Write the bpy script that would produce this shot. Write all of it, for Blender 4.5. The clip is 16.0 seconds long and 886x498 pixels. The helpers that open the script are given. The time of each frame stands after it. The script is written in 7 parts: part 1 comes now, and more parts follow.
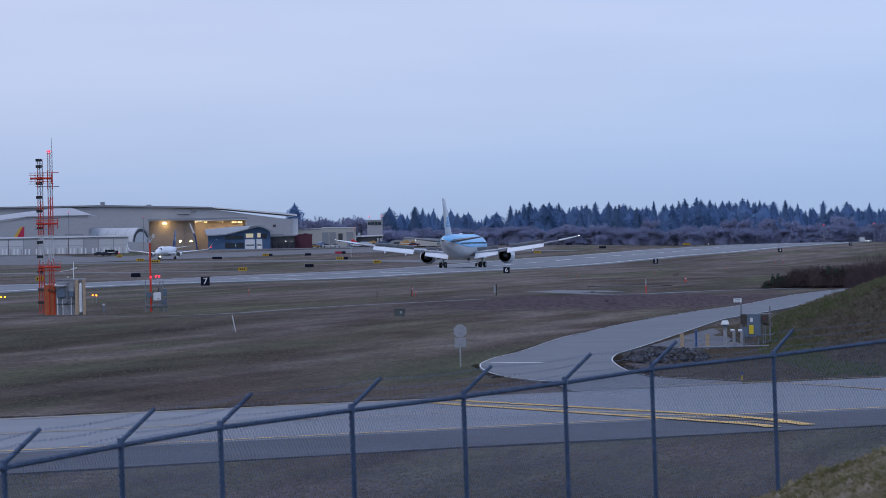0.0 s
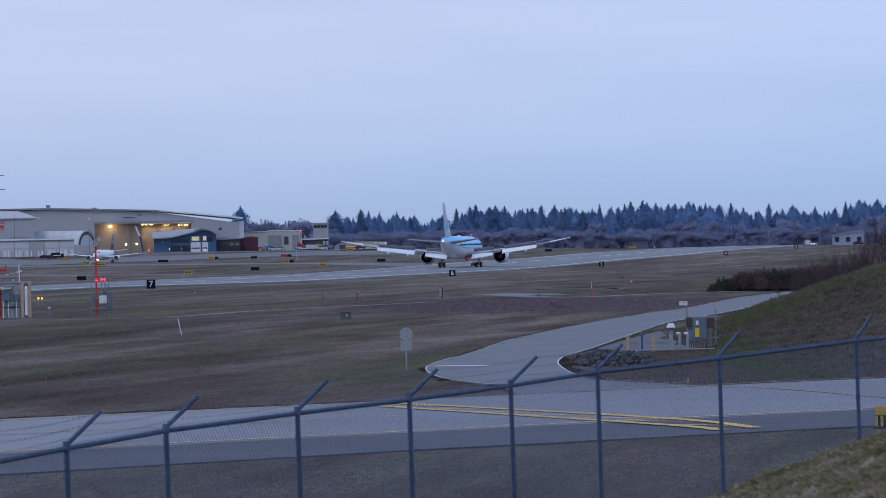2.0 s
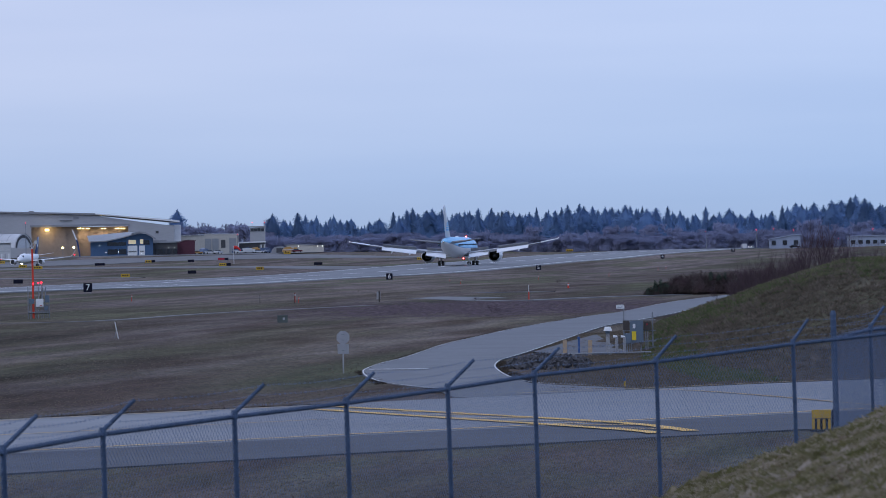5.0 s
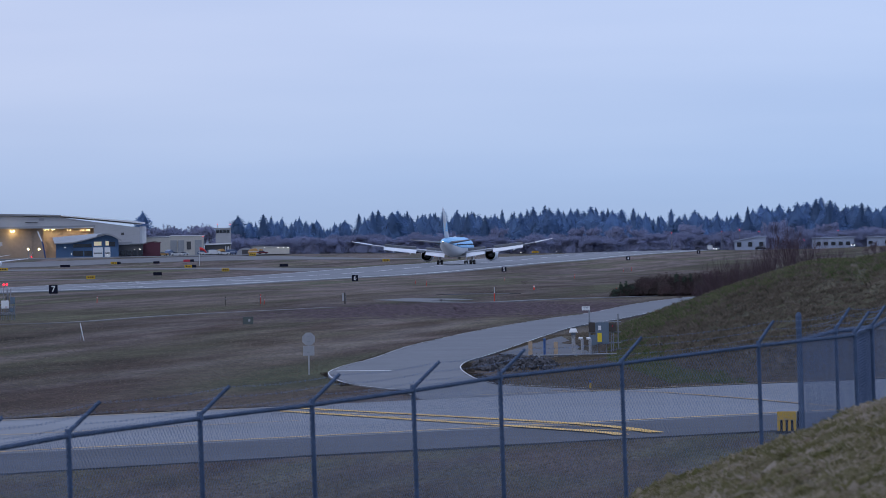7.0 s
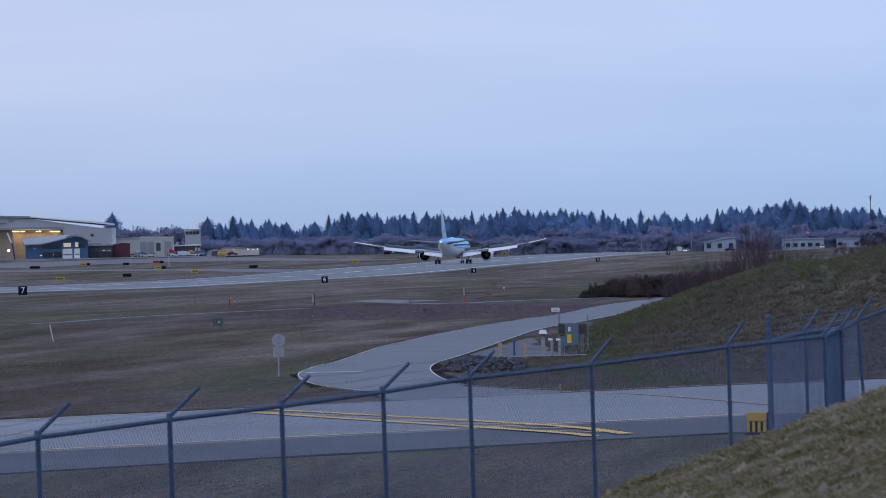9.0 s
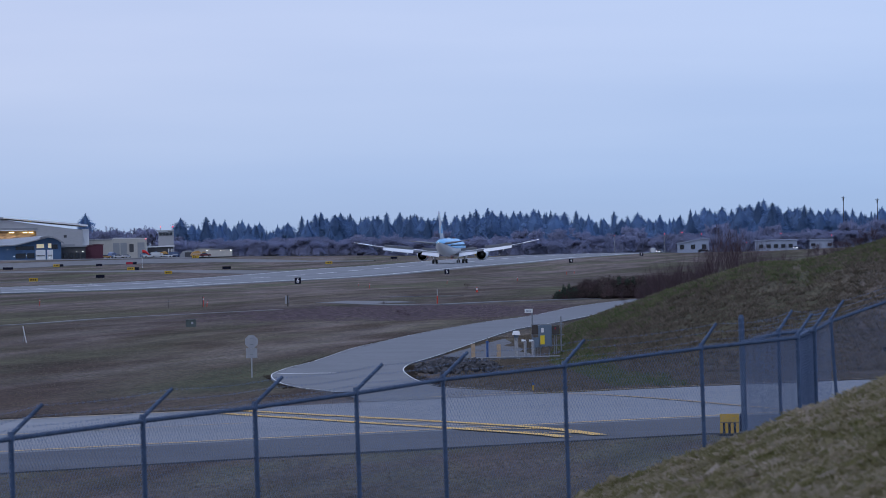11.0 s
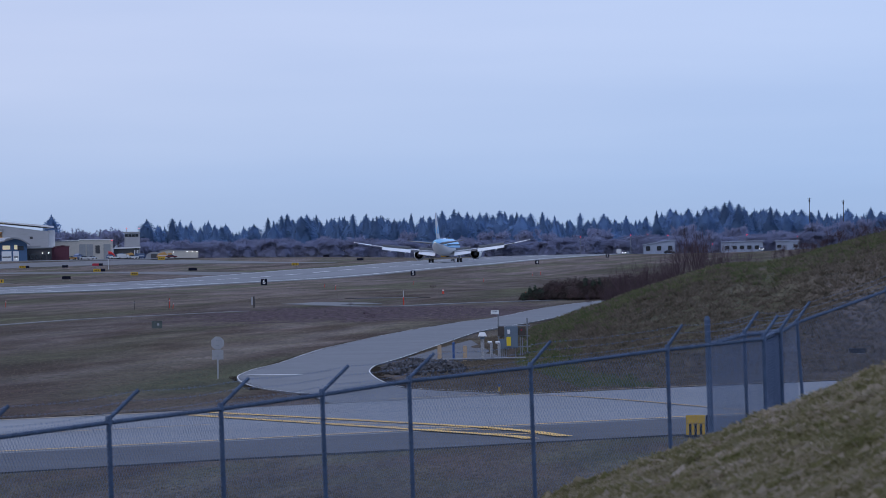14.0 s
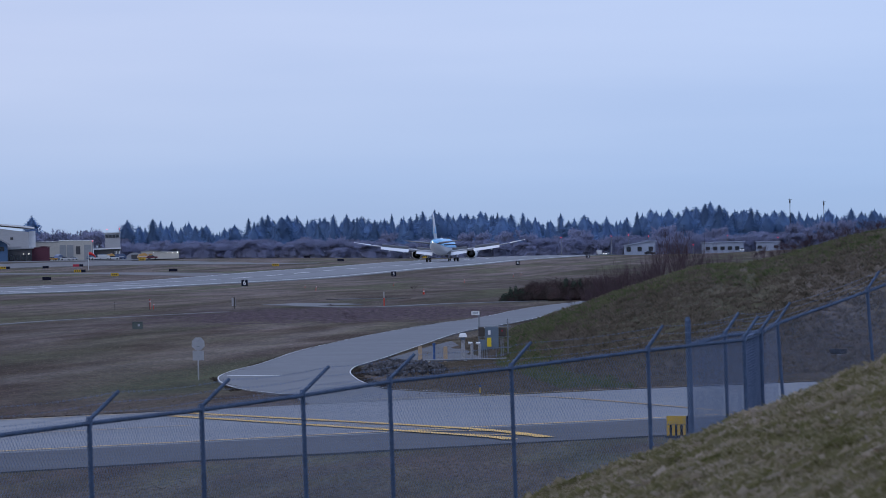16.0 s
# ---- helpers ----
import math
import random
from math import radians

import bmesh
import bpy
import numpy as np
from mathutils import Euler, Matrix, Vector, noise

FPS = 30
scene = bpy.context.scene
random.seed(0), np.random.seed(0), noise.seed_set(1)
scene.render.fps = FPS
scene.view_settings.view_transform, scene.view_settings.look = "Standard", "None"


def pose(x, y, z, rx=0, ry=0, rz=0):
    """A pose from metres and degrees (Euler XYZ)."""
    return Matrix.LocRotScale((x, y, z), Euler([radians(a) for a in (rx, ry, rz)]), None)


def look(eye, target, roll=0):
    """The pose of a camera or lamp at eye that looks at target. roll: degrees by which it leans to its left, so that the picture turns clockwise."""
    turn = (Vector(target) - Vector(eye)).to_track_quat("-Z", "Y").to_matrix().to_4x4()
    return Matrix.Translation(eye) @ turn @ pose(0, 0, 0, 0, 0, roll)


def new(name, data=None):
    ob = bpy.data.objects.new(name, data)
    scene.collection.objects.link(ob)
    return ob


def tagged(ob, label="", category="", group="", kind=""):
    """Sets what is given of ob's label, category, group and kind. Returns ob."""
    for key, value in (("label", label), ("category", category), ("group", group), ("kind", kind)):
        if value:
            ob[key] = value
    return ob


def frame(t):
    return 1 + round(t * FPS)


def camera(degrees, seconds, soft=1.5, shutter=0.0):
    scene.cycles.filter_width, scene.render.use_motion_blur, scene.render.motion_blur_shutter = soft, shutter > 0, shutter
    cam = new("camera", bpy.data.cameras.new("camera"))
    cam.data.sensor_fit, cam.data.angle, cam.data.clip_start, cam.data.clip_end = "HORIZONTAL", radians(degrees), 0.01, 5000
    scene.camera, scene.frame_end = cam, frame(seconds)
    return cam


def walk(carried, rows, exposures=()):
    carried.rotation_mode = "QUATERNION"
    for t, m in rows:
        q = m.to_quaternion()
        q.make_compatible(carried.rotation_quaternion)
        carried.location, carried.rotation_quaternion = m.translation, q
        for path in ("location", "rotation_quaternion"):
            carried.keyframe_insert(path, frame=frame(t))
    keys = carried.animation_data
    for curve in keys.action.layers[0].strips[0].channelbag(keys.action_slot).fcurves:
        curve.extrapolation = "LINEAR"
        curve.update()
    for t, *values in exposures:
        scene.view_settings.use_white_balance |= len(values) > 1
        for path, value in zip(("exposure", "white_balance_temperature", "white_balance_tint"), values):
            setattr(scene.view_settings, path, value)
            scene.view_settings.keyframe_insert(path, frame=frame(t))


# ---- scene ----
# The camera stands on the bank above the fence and pans after the landing aircraft.
# x runs across the runway, y along it, z up.
cam = camera(9.436, 16.0, soft=0.78)
cam.data.dof.use_dof, cam.data.dof.focus_distance, cam.data.dof.aperture_fstop = True, 1200.0, 13.5
PAN = [
    (0.0, -0.1508, 8.5662),
    (0.5, -0.1448, 8.4091),
    (1.0, -0.1391, 8.2610),
    (1.5, -0.1338, 8.1211),
    (2.0, -0.1288, 7.9887),
    (2.5, -0.1241, 7.8630),
    (3.0, -0.1197, 7.7436),
    (3.5, -0.1156, 7.6297),
    (4.0, -0.1117, 7.5208),
    (4.5, -0.1081, 7.4164),
    (5.0, -0.1047, 7.3161),
    (5.5, -0.1015, 7.2196),
    (6.0, -0.0985, 7.1264),
    (6.5, -0.0957, 7.0362),
    (7.0, -0.0931, 6.9489),
    (7.5, -0.0907, 6.8643),
    (8.0, -0.0884, 6.7822),
    (8.5, -0.0862, 6.7026),
    (9.0, -0.0842, 6.6253),
    (9.5, -0.0822, 6.5503),
    (10.0, -0.0804, 6.4776),
    (10.5, -0.0787, 6.4073),
    (11.0, -0.0770, 6.3392),
    (11.5, -0.0754, 6.2735),
    (12.0, -0.0739, 6.2101),
    (12.5, -0.0724, 6.1489),
    (13.0, -0.0709, 6.0900),
    (13.5, -0.0695, 6.0331),
    (14.0, -0.0681, 5.9782),
    (14.5, -0.0668, 5.9249),
    (15.0, -0.0655, 5.8729),
    (15.5, -0.0643, 5.8217),
    (16.0, -0.0631, 5.7708),
]
walk(cam, [(t, pose(0, 0, 8.0, 90 + pitch, 1.0, yaw)) for t, pitch, yaw in PAN])

# ---- light: an even overcast dusk sky ----
world = bpy.data.worlds.new("dusk_sky")
scene.world = world
world.use_nodes = True
wn, wl = world.node_tree.nodes, world.node_tree.links
wn.clear()
w_out = wn.new("ShaderNodeOutputWorld")
w_bg = wn.new("ShaderNodeBackground")
w_tc = wn.new("ShaderNodeTexCoord")
w_sep = wn.new("ShaderNodeSeparateXYZ")
w_ramp = wn.new("ShaderNodeValToRGB")
w_map = wn.new("ShaderNodeMapping")
w_noise = wn.new("ShaderNodeTexNoise")
w_mix = wn.new("ShaderNodeMix")
w_mix.data_type, w_mix.blend_type = "RGBA", "MULTIPLY"
w_mix.inputs[0].default_value = 1.0
w_cl = wn.new("ShaderNodeValToRGB")
w_ramp.color_ramp.elements[0].position, w_ramp.color_ramp.elements[0].color = 0.0, (0.365, 0.49, 0.75, 1)
w_ramp.color_ramp.elements[1].position, w_ramp.color_ramp.elements[1].color = 1.0, (0.445, 0.572, 1.02, 1)
for p_, c_ in ((0.012, (0.415, 0.555, 0.855, 1)), (0.04, (0.535, 0.65, 0.95, 1))):
    el = w_ramp.color_ramp.elements.new(p_)
    el.color = c_
w_map.inputs["Scale"].default_value = (1.5, 1.5, 14)
w_noise.inputs["Scale"].default_value = 3.0
w_noise.inputs["Detail"].default_value = 4.0
w_cl.color_ramp.elements[0].position, w_cl.color_ramp.elements[0].color = 0.3, (0.90, 0.925, 0.955, 1)
w_cl.color_ramp.elements[1].position, w_cl.color_ramp.elements[1].color = 0.7, (1.07, 1.045, 1.02, 1)
wl.new(w_tc.outputs["Generated"], w_sep.inputs[0])
wl.new(w_sep.outputs["Z"], w_ramp.inputs[0])
wl.new(w_tc.outputs["Generated"], w_map.inputs["Vector"])
wl.new(w_map.outputs[0], w_noise.inputs["Vector"])
wl.new(w_noise.outputs[0], w_cl.inputs[0])
wl.new(w_ramp.outputs[0], w_mix.inputs[6])
wl.new(w_cl.outputs[0], w_mix.inputs[7])
w_mix2 = wn.new("ShaderNodeMix")
w_mix2.data_type, w_mix2.blend_type = "RGBA", "MULTIPLY"
w_mix2.inputs[0].default_value = 1.0
w_side, w_tint = wn.new("ShaderNodeMapRange"), wn.new("ShaderNodeValToRGB")
w_side.inputs[1].default_value, w_side.inputs[2].default_value = -0.26, 0.03
w_tint.color_ramp.elements[0].color = (1.12, 1.035, 0.955, 1)
w_tint.color_ramp.elements[1].color = (0.875, 0.945, 0.975, 1)
wl.new(w_sep.outputs["X"], w_side.inputs[0])
wl.new(w_side.outputs[0], w_tint.inputs[0])
wl.new(w_mix.outputs[2], w_mix2.inputs[6])
wl.new(w_tint.outputs[0], w_mix2.inputs[7])
wl.new(w_mix2.outputs[2], w_bg.inputs[0])
w_bg.inputs[1].default_value = 1.0
wl.new(w_bg.outputs[0], w_out.inputs[0])

sun_data = bpy.data.lights.new("sun", "SUN")
sun_data.energy, sun_data.angle, sun_data.color = 0.5, radians(25), (0.92, 0.95, 1.0)
sun = new("sun", sun_data)
sun.matrix_world = look((0, 0, 100), (30, 70, 0))

# ---- materials ----
def mat(name, color, rough=0.8, metal=0.0, vary=0.12, scale=3.0, bump=0.0, bump_scale=20.0, color2=None, stretch=(1, 1, 1), spec=0.4, random_tint=0.0):
    """A painted or natural surface with two scales of variation."""
    m = bpy.data.materials.new(name)
    m.use_nodes = True
    n, l = m.node_tree.nodes, m.node_tree.links
    b = n["Principled BSDF"]
    b.inputs["Roughness"].default_value = rough
    b.inputs["Metallic"].default_value = metal
    b.inputs["Specular IOR Level"].default_value = spec
    tc, mp = n.new("ShaderNodeTexCoord"), n.new("ShaderNodeMapping")
    mp.inputs["Scale"].default_value = stretch
    l.new(tc.outputs["Object"], mp.inputs["Vector"])
    n1, n2 = n.new("ShaderNodeTexNoise"), n.new("ShaderNodeTexNoise")
    n1.inputs["Scale"].default_value, n2.inputs["Scale"].default_value = scale, scale * 9
    n1.inputs["Detail"].default_value = n2.inputs["Detail"].default_value = 4
    for q in (n1, n2):
        l.new(mp.outputs[0], q.inputs["Vector"])
    add = n.new("ShaderNodeMath")
    add.operation = "MULTIPLY_ADD"
    add.inputs[1].default_value = 0.5
    l.new(n2.outputs[0], add.inputs[0])
    half = n.new("ShaderNodeMath")
    half.operation = "MULTIPLY"
    half.inputs[1].default_value = 0.5
    l.new(n1.outputs[0], half.inputs[0])
    l.new(half.outputs[0], add.inputs[2])
    ramp = n.new("ShaderNodeValToRGB")
    ramp.color_ramp.elements[0].position, ramp.color_ramp.elements[1].position = 0.36, 0.64
    lo = color2 if color2 else tuple(c * (1 - vary) for c in color)
    hi = color if color2 else tuple(min(1, c * (1 + vary)) for c in color)
    ramp.color_ramp.elements[0].color, ramp.color_ramp.elements[1].color = (*lo, 1), (*hi, 1)
    l.new(add.outputs[0], ramp.inputs[0])
    out = ramp.outputs[0]
    if random_tint:
        oi, hsv = n.new("ShaderNodeObjectInfo"), n.new("ShaderNodeHueSaturation")
        mr = n.new("ShaderNodeMapRange")
        mr.inputs[3].default_value, mr.inputs[4].default_value = 1 - random_tint, 1 + random_tint
        l.new(oi.outputs["Random"], mr.inputs[0])
        l.new(mr.outputs[0], hsv.inputs["Value"])
        l.new(out, hsv.inputs["Color"])
        out = hsv.outputs[0]
    l.new(out, b.inputs["Base Color"])
    if bump:
        n3, bp = n.new("ShaderNodeTexNoise"), n.new("ShaderNodeBump")
        n3.inputs["Scale"].default_value = bump_scale
        n3.inputs["Detail"].default_value = 5
        l.new(mp.outputs[0], n3.inputs["Vector"])
        l.new(n3.outputs[0], bp.inputs["Height"])
        bp.inputs["Strength"].default_value = bump
        l.new(bp.outputs[0], b.inputs["Normal"])
    return m


def glow(name, color, strength):
    m = bpy.data.materials.new(name)
    m.use_nodes = True
    b = m.node_tree.nodes["Principled BSDF"]
    b.inputs["Base Color"].default_value = (*color, 1)
    b.inputs["Emission Color"].default_value = (*color, 1)
    b.inputs["Emission Strength"].default_value = strength
    return m


def grass_material():
    """Winter turf: straw, brown and dull green, in drifts, strips and tufts."""
    m = bpy.data.materials.new("winter_grass")
    m.use_nodes = True
    n, l = m.node_tree.nodes, m.node_tree.links
    b = n["Principled BSDF"]
    b.inputs["Roughness"].default_value = 0.95
    b.inputs["Specular IOR Level"].default_value = 0.1
    tc = n.new("ShaderNodeTexCoord")

    def noise_at(scale, stretch, detail=5):
        mp, q = n.new("ShaderNodeMapping"), n.new("ShaderNodeTexNoise")
        mp.inputs["Scale"].default_value = stretch
        mp.inputs["Rotation"].default_value = (0, 0, radians(-6))
        q.inputs["Scale"].default_value, q.inputs["Detail"].default_value = scale, detail
        l.new(tc.outputs["Object"], mp.inputs["Vector"])
        l.new(mp.outputs[0], q.inputs["Vector"])
        return q.outputs[0]

    def ramp(fac, *stops):
        r = n.new("ShaderNodeValToRGB")
        r.color_ramp.elements[0].position, r.color_ramp.elements[0].color = stops[0][0], (*stops[0][1], 1)
        r.color_ramp.elements[1].position, r.color_ramp.elements[1].color = stops[-1][0], (*stops[-1][1], 1)
        for p, c in stops[1:-1]:
            e = r.color_ramp.elements.new(p)
            e.color = (*c, 1)
        l.new(fac, r.inputs[0])
        return r.outputs[0]

    def mixed(kind, fac, a, c):
        x = n.new("ShaderNodeMix")
        x.data_type, x.blend_type = "RGBA", kind
        if isinstance(fac, float):
            x.inputs[0].default_value = fac
        else:
            l.new(fac, x.inputs[0])
        l.new(a, x.inputs[6])
        l.new(c, x.inputs[7])
        return x.outputs[2]

    drift = ramp(noise_at(1.0, (0.06, 0.005, 0.05), 4), (0.34, (0.086, 0.086, 0.051)), (0.43, (0.070, 0.062, 0.042)), (0.49, (0.098, 0.080, 0.064)), (0.55, (0.128, 0.104, 0.097)), (0.60, (0.090, 0.072, 0.059)), (0.67, (0.066, 0.066, 0.041)))
    patch = ramp(noise_at(1.0, (0.045, 0.0035, 0.05), 3), (0.36, (0.66, 0.63, 0.61)), (0.47, (0.90, 0.89, 0.88)), (0.62, (1.14, 1.13, 1.11)))
    streak = ramp(noise_at(1.0, (0.45, 0.07, 0.4), 4), (0.36, (0.78, 0.77, 0.76)), (0.64, (1.18, 1.17, 1.15)))
    tuft = ramp(noise_at(1.0, (4.5, 0.55, 3), 6), (0.34, (0.66, 0.67, 0.66)), (0.66, (1.36, 1.34, 1.30)))
    fine = ramp(noise_at(1.0, (16, 2.2, 12), 5), (0.32, (0.66, 0.66, 0.66)), (0.68, (1.36, 1.36, 1.36)))
    col = mixed("MULTIPLY", 1.0, drift, patch)
    col = mixed("MULTIPLY", 1.0, col, streak)
    col = mixed("MULTIPLY", 1.0, col, tuft)
    col = mixed("MULTIPLY", 1.0, col, fine)
    # the far field is lightened towards the runway, haze put into its colour
    sx, haze_lift = n.new("ShaderNodeSeparateXYZ"), n.new("ShaderNodeMapRange")
    haze_lift.inputs[1].default_value, haze_lift.inputs[2].default_value = -75.0, -125.0
    l.new(tc.outputs["Object"], sx.inputs[0])
    l.new(sx.outputs["X"], haze_lift.inputs[0])
    col = mixed("MULTIPLY", 1.0, col, ramp(haze_lift.outputs[0], (0.0, (1.0, 1.0, 1.0)), (1.0, (1.36, 1.34, 1.38))))
    rough = ramp(haze_lift.outputs[0], (0.0, (1, 1, 1)), (1.0, (0, 0, 0)))
    col = mixed("MULTIPLY", rough, col, ramp(noise_at(1.0, (0.14, 0.02, 0.12), 5), (0.38, (0.58, 0.49, 0.44)), (0.47, (0.90, 0.86, 0.82)), (0.56, (1.05, 1.06, 1.02)), (0.66, (1.12, 1.16, 1.04))))
    # darker grass, greener in patches, on the fence's side of the taxiway
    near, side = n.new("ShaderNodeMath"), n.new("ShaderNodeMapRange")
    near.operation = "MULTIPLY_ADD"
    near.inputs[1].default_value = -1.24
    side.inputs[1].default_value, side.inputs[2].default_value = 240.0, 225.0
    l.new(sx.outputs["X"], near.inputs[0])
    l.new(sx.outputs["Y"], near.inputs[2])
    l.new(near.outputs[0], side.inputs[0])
    near_tint = ramp(noise_at(1.0, (0.22, 0.07, 0.2), 5), (0.40, (0.80, 0.76, 0.75)), (0.52, (0.76, 0.80, 0.70)), (0.64, (0.72, 0.86, 0.64)))
    col = mixed("MULTIPLY", side.outputs[0], col, near_tint)
    # bare brown soil on the bank beyond the road
    mp = n.new("ShaderNodeMapping")
    mp.vector_type = "TEXTURE"
    mp.inputs["Location"].default_value, mp.inputs["Scale"].default_value = (SOIL_X, SOIL_Y, 1), (19, 62, 40)
    mp.inputs["Rotation"].default_value = (0, 0, radians(6))
    ln = n.new("ShaderNodeVectorMath")
    ln.operation = "LENGTH"
    l.new(tc.outputs["Object"], mp.inputs["Vector"])
    l.new(mp.outputs[0], ln.inputs[0])
    sub = n.new("ShaderNodeMath")
    sub.operation = "MULTIPLY_ADD"
    sub.inputs[1].default_value = 0.8
    l.new(noise_at(0.3, (1, 0.5, 1)), sub.inputs[0])
    hv = n.new("ShaderNodeMath")
    hv.operation = "MULTIPLY"
    hv.inputs[1].default_value = 0.4
    l.new(ln.outputs["Value"], hv.inputs[0])
    l.new(hv.outputs[0], sub.inputs[2])
    soil = ramp(sub.outputs[0], (0.70, (1, 1, 1)), (0.86, (0, 0, 0)))
    clod = ramp(noise_at(1.0, (2.6, 0.30, 2.6), 8), (0.34, (0.026, 0.017, 0.020)), (0.5, (0.068, 0.044, 0.049)), (0.66, (0.140, 0.096, 0.104)))
    col = mixed("MIX", soil, col, clod)
    l.new(col, b.inputs["Base Color"])
    bp = n.new("ShaderNodeBump")
    bp.inputs["Strength"].default_value, bp.inputs["Distance"].default_value = 0.6, 0.25
    l.new(noise_at(2.2, (1, 1, 1), 8), bp.inputs["Height"])
    l.new(bp.outputs[0], b.inputs["Normal"])
    return m


SOIL_X, SOIL_Y = -63.84, 531.34
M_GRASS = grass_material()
M_ASPHALT = mat("runway_asphalt", (0.192, 0.196, 0.202), 0.75, vary=0.24, scale=0.16, stretch=(1, 0.012, 1), spec=0.25)
M_TAXI = mat("taxiway_concrete", (0.208, 0.214, 0.224), 0.75, vary=0.1, scale=0.15, stretch=(0.15, 1, 1), bump=0.1)
M_SHOULDER = mat("asphalt_shoulder", (0.078, 0.079, 0.085), 0.85, vary=0.3, scale=0.3, stretch=(0.15, 1, 1))
M_ROAD = mat("road_asphalt", (0.152, 0.156, 0.164), 0.8, vary=0.12, scale=0.2)
M_OLDASPHALT = mat("old_taxiway_asphalt", (0.168, 0.163, 0.160), 0.85, vary=0.15, scale=0.05, stretch=(1, 0.3, 1), spec=0.2)
M_TRACK = mat("gravel_track", (0.17, 0.16, 0.155), 0.9, vary=0.15, scale=0.5)
M_WHITE = mat("white_paint", (0.75, 0.75, 0.74), 0.5, vary=0.06, scale=1.0)
M_LINE = mat("worn_white_line", (0.74, 0.735, 0.71), 0.7, vary=0.12, scale=0.6)
M_YLINE = mat("worn_yellow_line", (0.74, 0.44, 0.10), 0.7, vary=0.15, scale=0.7)
M_FADED = mat("faded_yellow_line", (0.42, 0.29, 0.14), 0.75, vary=0.25, scale=0.7)
M_STEEL = mat("galvanized_steel", (0.23, 0.24, 0.255), 0.55, 0.2, vary=0.2, scale=8)
M_FENCE = mat("weathered_fence_pipe", (0.074, 0.110, 0.178), 0.6, 0.25, vary=0.25, scale=8, spec=0.25)
M_WIRE = mat("weathered_fence_wire", (0.130, 0.180, 0.280), 0.6, 0.2, vary=0.1, scale=8)
M_ORANGE = mat("aviation_orange_paint", (0.60, 0.045, 0.02), 0.5, vary=0.12, scale=4)
M_MASTWHITE = mat("aviation_white_paint", (0.56, 0.56, 0.56), 0.5, vary=0.12, scale=4)
M_BLACK = mat("black_plastic", (0.02, 0.02, 0.022), 0.5, vary=0.2, scale=5)
M_SIGNBLACK = mat("black_sign_face", (0.008, 0.009, 0.02), 0.6, vary=0.2, scale=3, spec=0.12)
M_SIGNYELLOW = mat("yellow_sign_face", (0.54, 0.33, 0.02), 0.5, vary=0.1, scale=3)
M_SIGNRED = mat("red_sign_face", (0.35, 0.02, 0.04), 0.5, vary=0.1, scale=3)
M_RUBBER = mat("tyre_rubber", (0.018, 0.018, 0.02), 0.85, vary=0.2, scale=6)
M_ACWHITE = mat("aircraft_white", (0.80, 0.80, 0.80), 0.3, vary=0.03, scale=0.5)
M_ACGREY = mat("aircraft_grey", (0.36, 0.36, 0.37), 0.4, vary=0.06, scale=0.6)
M_ACDARK = mat("aircraft_dark_grey", (0.12, 0.12, 0.125), 0.45, vary=0.1, scale=0.8)
M_ACBLUE = mat("sky_blue_livery", (0.19, 0.57, 0.88), 0.3, vary=0.03, scale=0.5)
M_ACCOBALT = mat("cobalt_livery", (0.07, 0.26, 0.60), 0.3, vary=0.05, scale=0.5)
M_ACNAVY = mat("navy_livery", (0.015, 0.05, 0.16), 0.3, vary=0.05, scale=0.5)
M_ENGINE = mat("engine_dark", (0.02, 0.02, 0.022), 0.6, vary=0.2, scale=2)
M_GLASS = mat("dark_glass", (0.015, 0.018, 0.025), 0.08, vary=0.05, scale=2, spec=0.8)
M_HANGAR = mat("hangar_grey_cladding", (0.40, 0.40, 0.41), 0.7, vary=0.06, scale=0.06, stretch=(1, 1, 3))
M_HANGARDARK = mat("hangar_dark_cladding", (0.27, 0.275, 0.29), 0.7, vary=0.06, scale=0.06)
M_TAN = mat("tan_panel", (0.36, 0.27, 0.20), 0.7, vary=0.1, scale=0.1)
M_ROOFWHITE = mat("white_roof_membrane", (0.76, 0.76, 0.76), 0.6, vary=0.05, scale=0.08)
M_ROOFGREY = mat("grey_metal_roof", (0.29, 0.30, 0.31), 0.55, vary=0.08, scale=0.1)
M_BLUEWALL = mat("blue_metal_siding", (0.06, 0.12, 0.22), 0.6, vary=0.08, scale=0.2)
M_ROOFPALE = mat("pale_metal_roof", (0.42, 0.425, 0.43), 0.5, vary=0.08, scale=0.1)
M_MAROON = mat("maroon_siding", (0.10, 0.026, 0.042), 0.6, vary=0.08, scale=0.2)
M_BEIGE = mat("beige_concrete_wall", (0.50, 0.47, 0.42), 0.8, vary=0.08, scale=0.15)
# distance haze on the far buildings is put into this wall colour
M_HAZYWALL = mat("haze_tinted_siding", (0.315, 0.355, 0.44), 0.7, vary=0.08, scale=0.15)
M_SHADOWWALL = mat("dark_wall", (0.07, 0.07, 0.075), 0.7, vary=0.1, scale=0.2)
M_BARK = mat("conifer_bark", (0.06, 0.045, 0.035), 0.9, vary=0.2, scale=2)
# haze over the distant woods is put into these two base colours
M_HAZYFIR = mat("haze_tinted_needles", (0.186, 0.300, 0.490), 0.95, vary=0.15, scale=0.35, spec=0.05, random_tint=0.2)
M_HAZYTWIG = mat("haze_tinted_twigs", (0.320, 0.340, 0.470), 0.95, vary=0.12, scale=0.3, spec=0.05, random_tint=0.14)
M_REDTWIG = mat("reddish_twigs", (0.090, 0.062, 0.070), 0.95, vary=0.25, scale=0.8, spec=0.05)
M_BRAMBLE = mat("bramble_leaves", (0.095, 0.058, 0.058), 0.95, color2=(0.035, 0.036, 0.028), scale=0.9, spec=0.05)
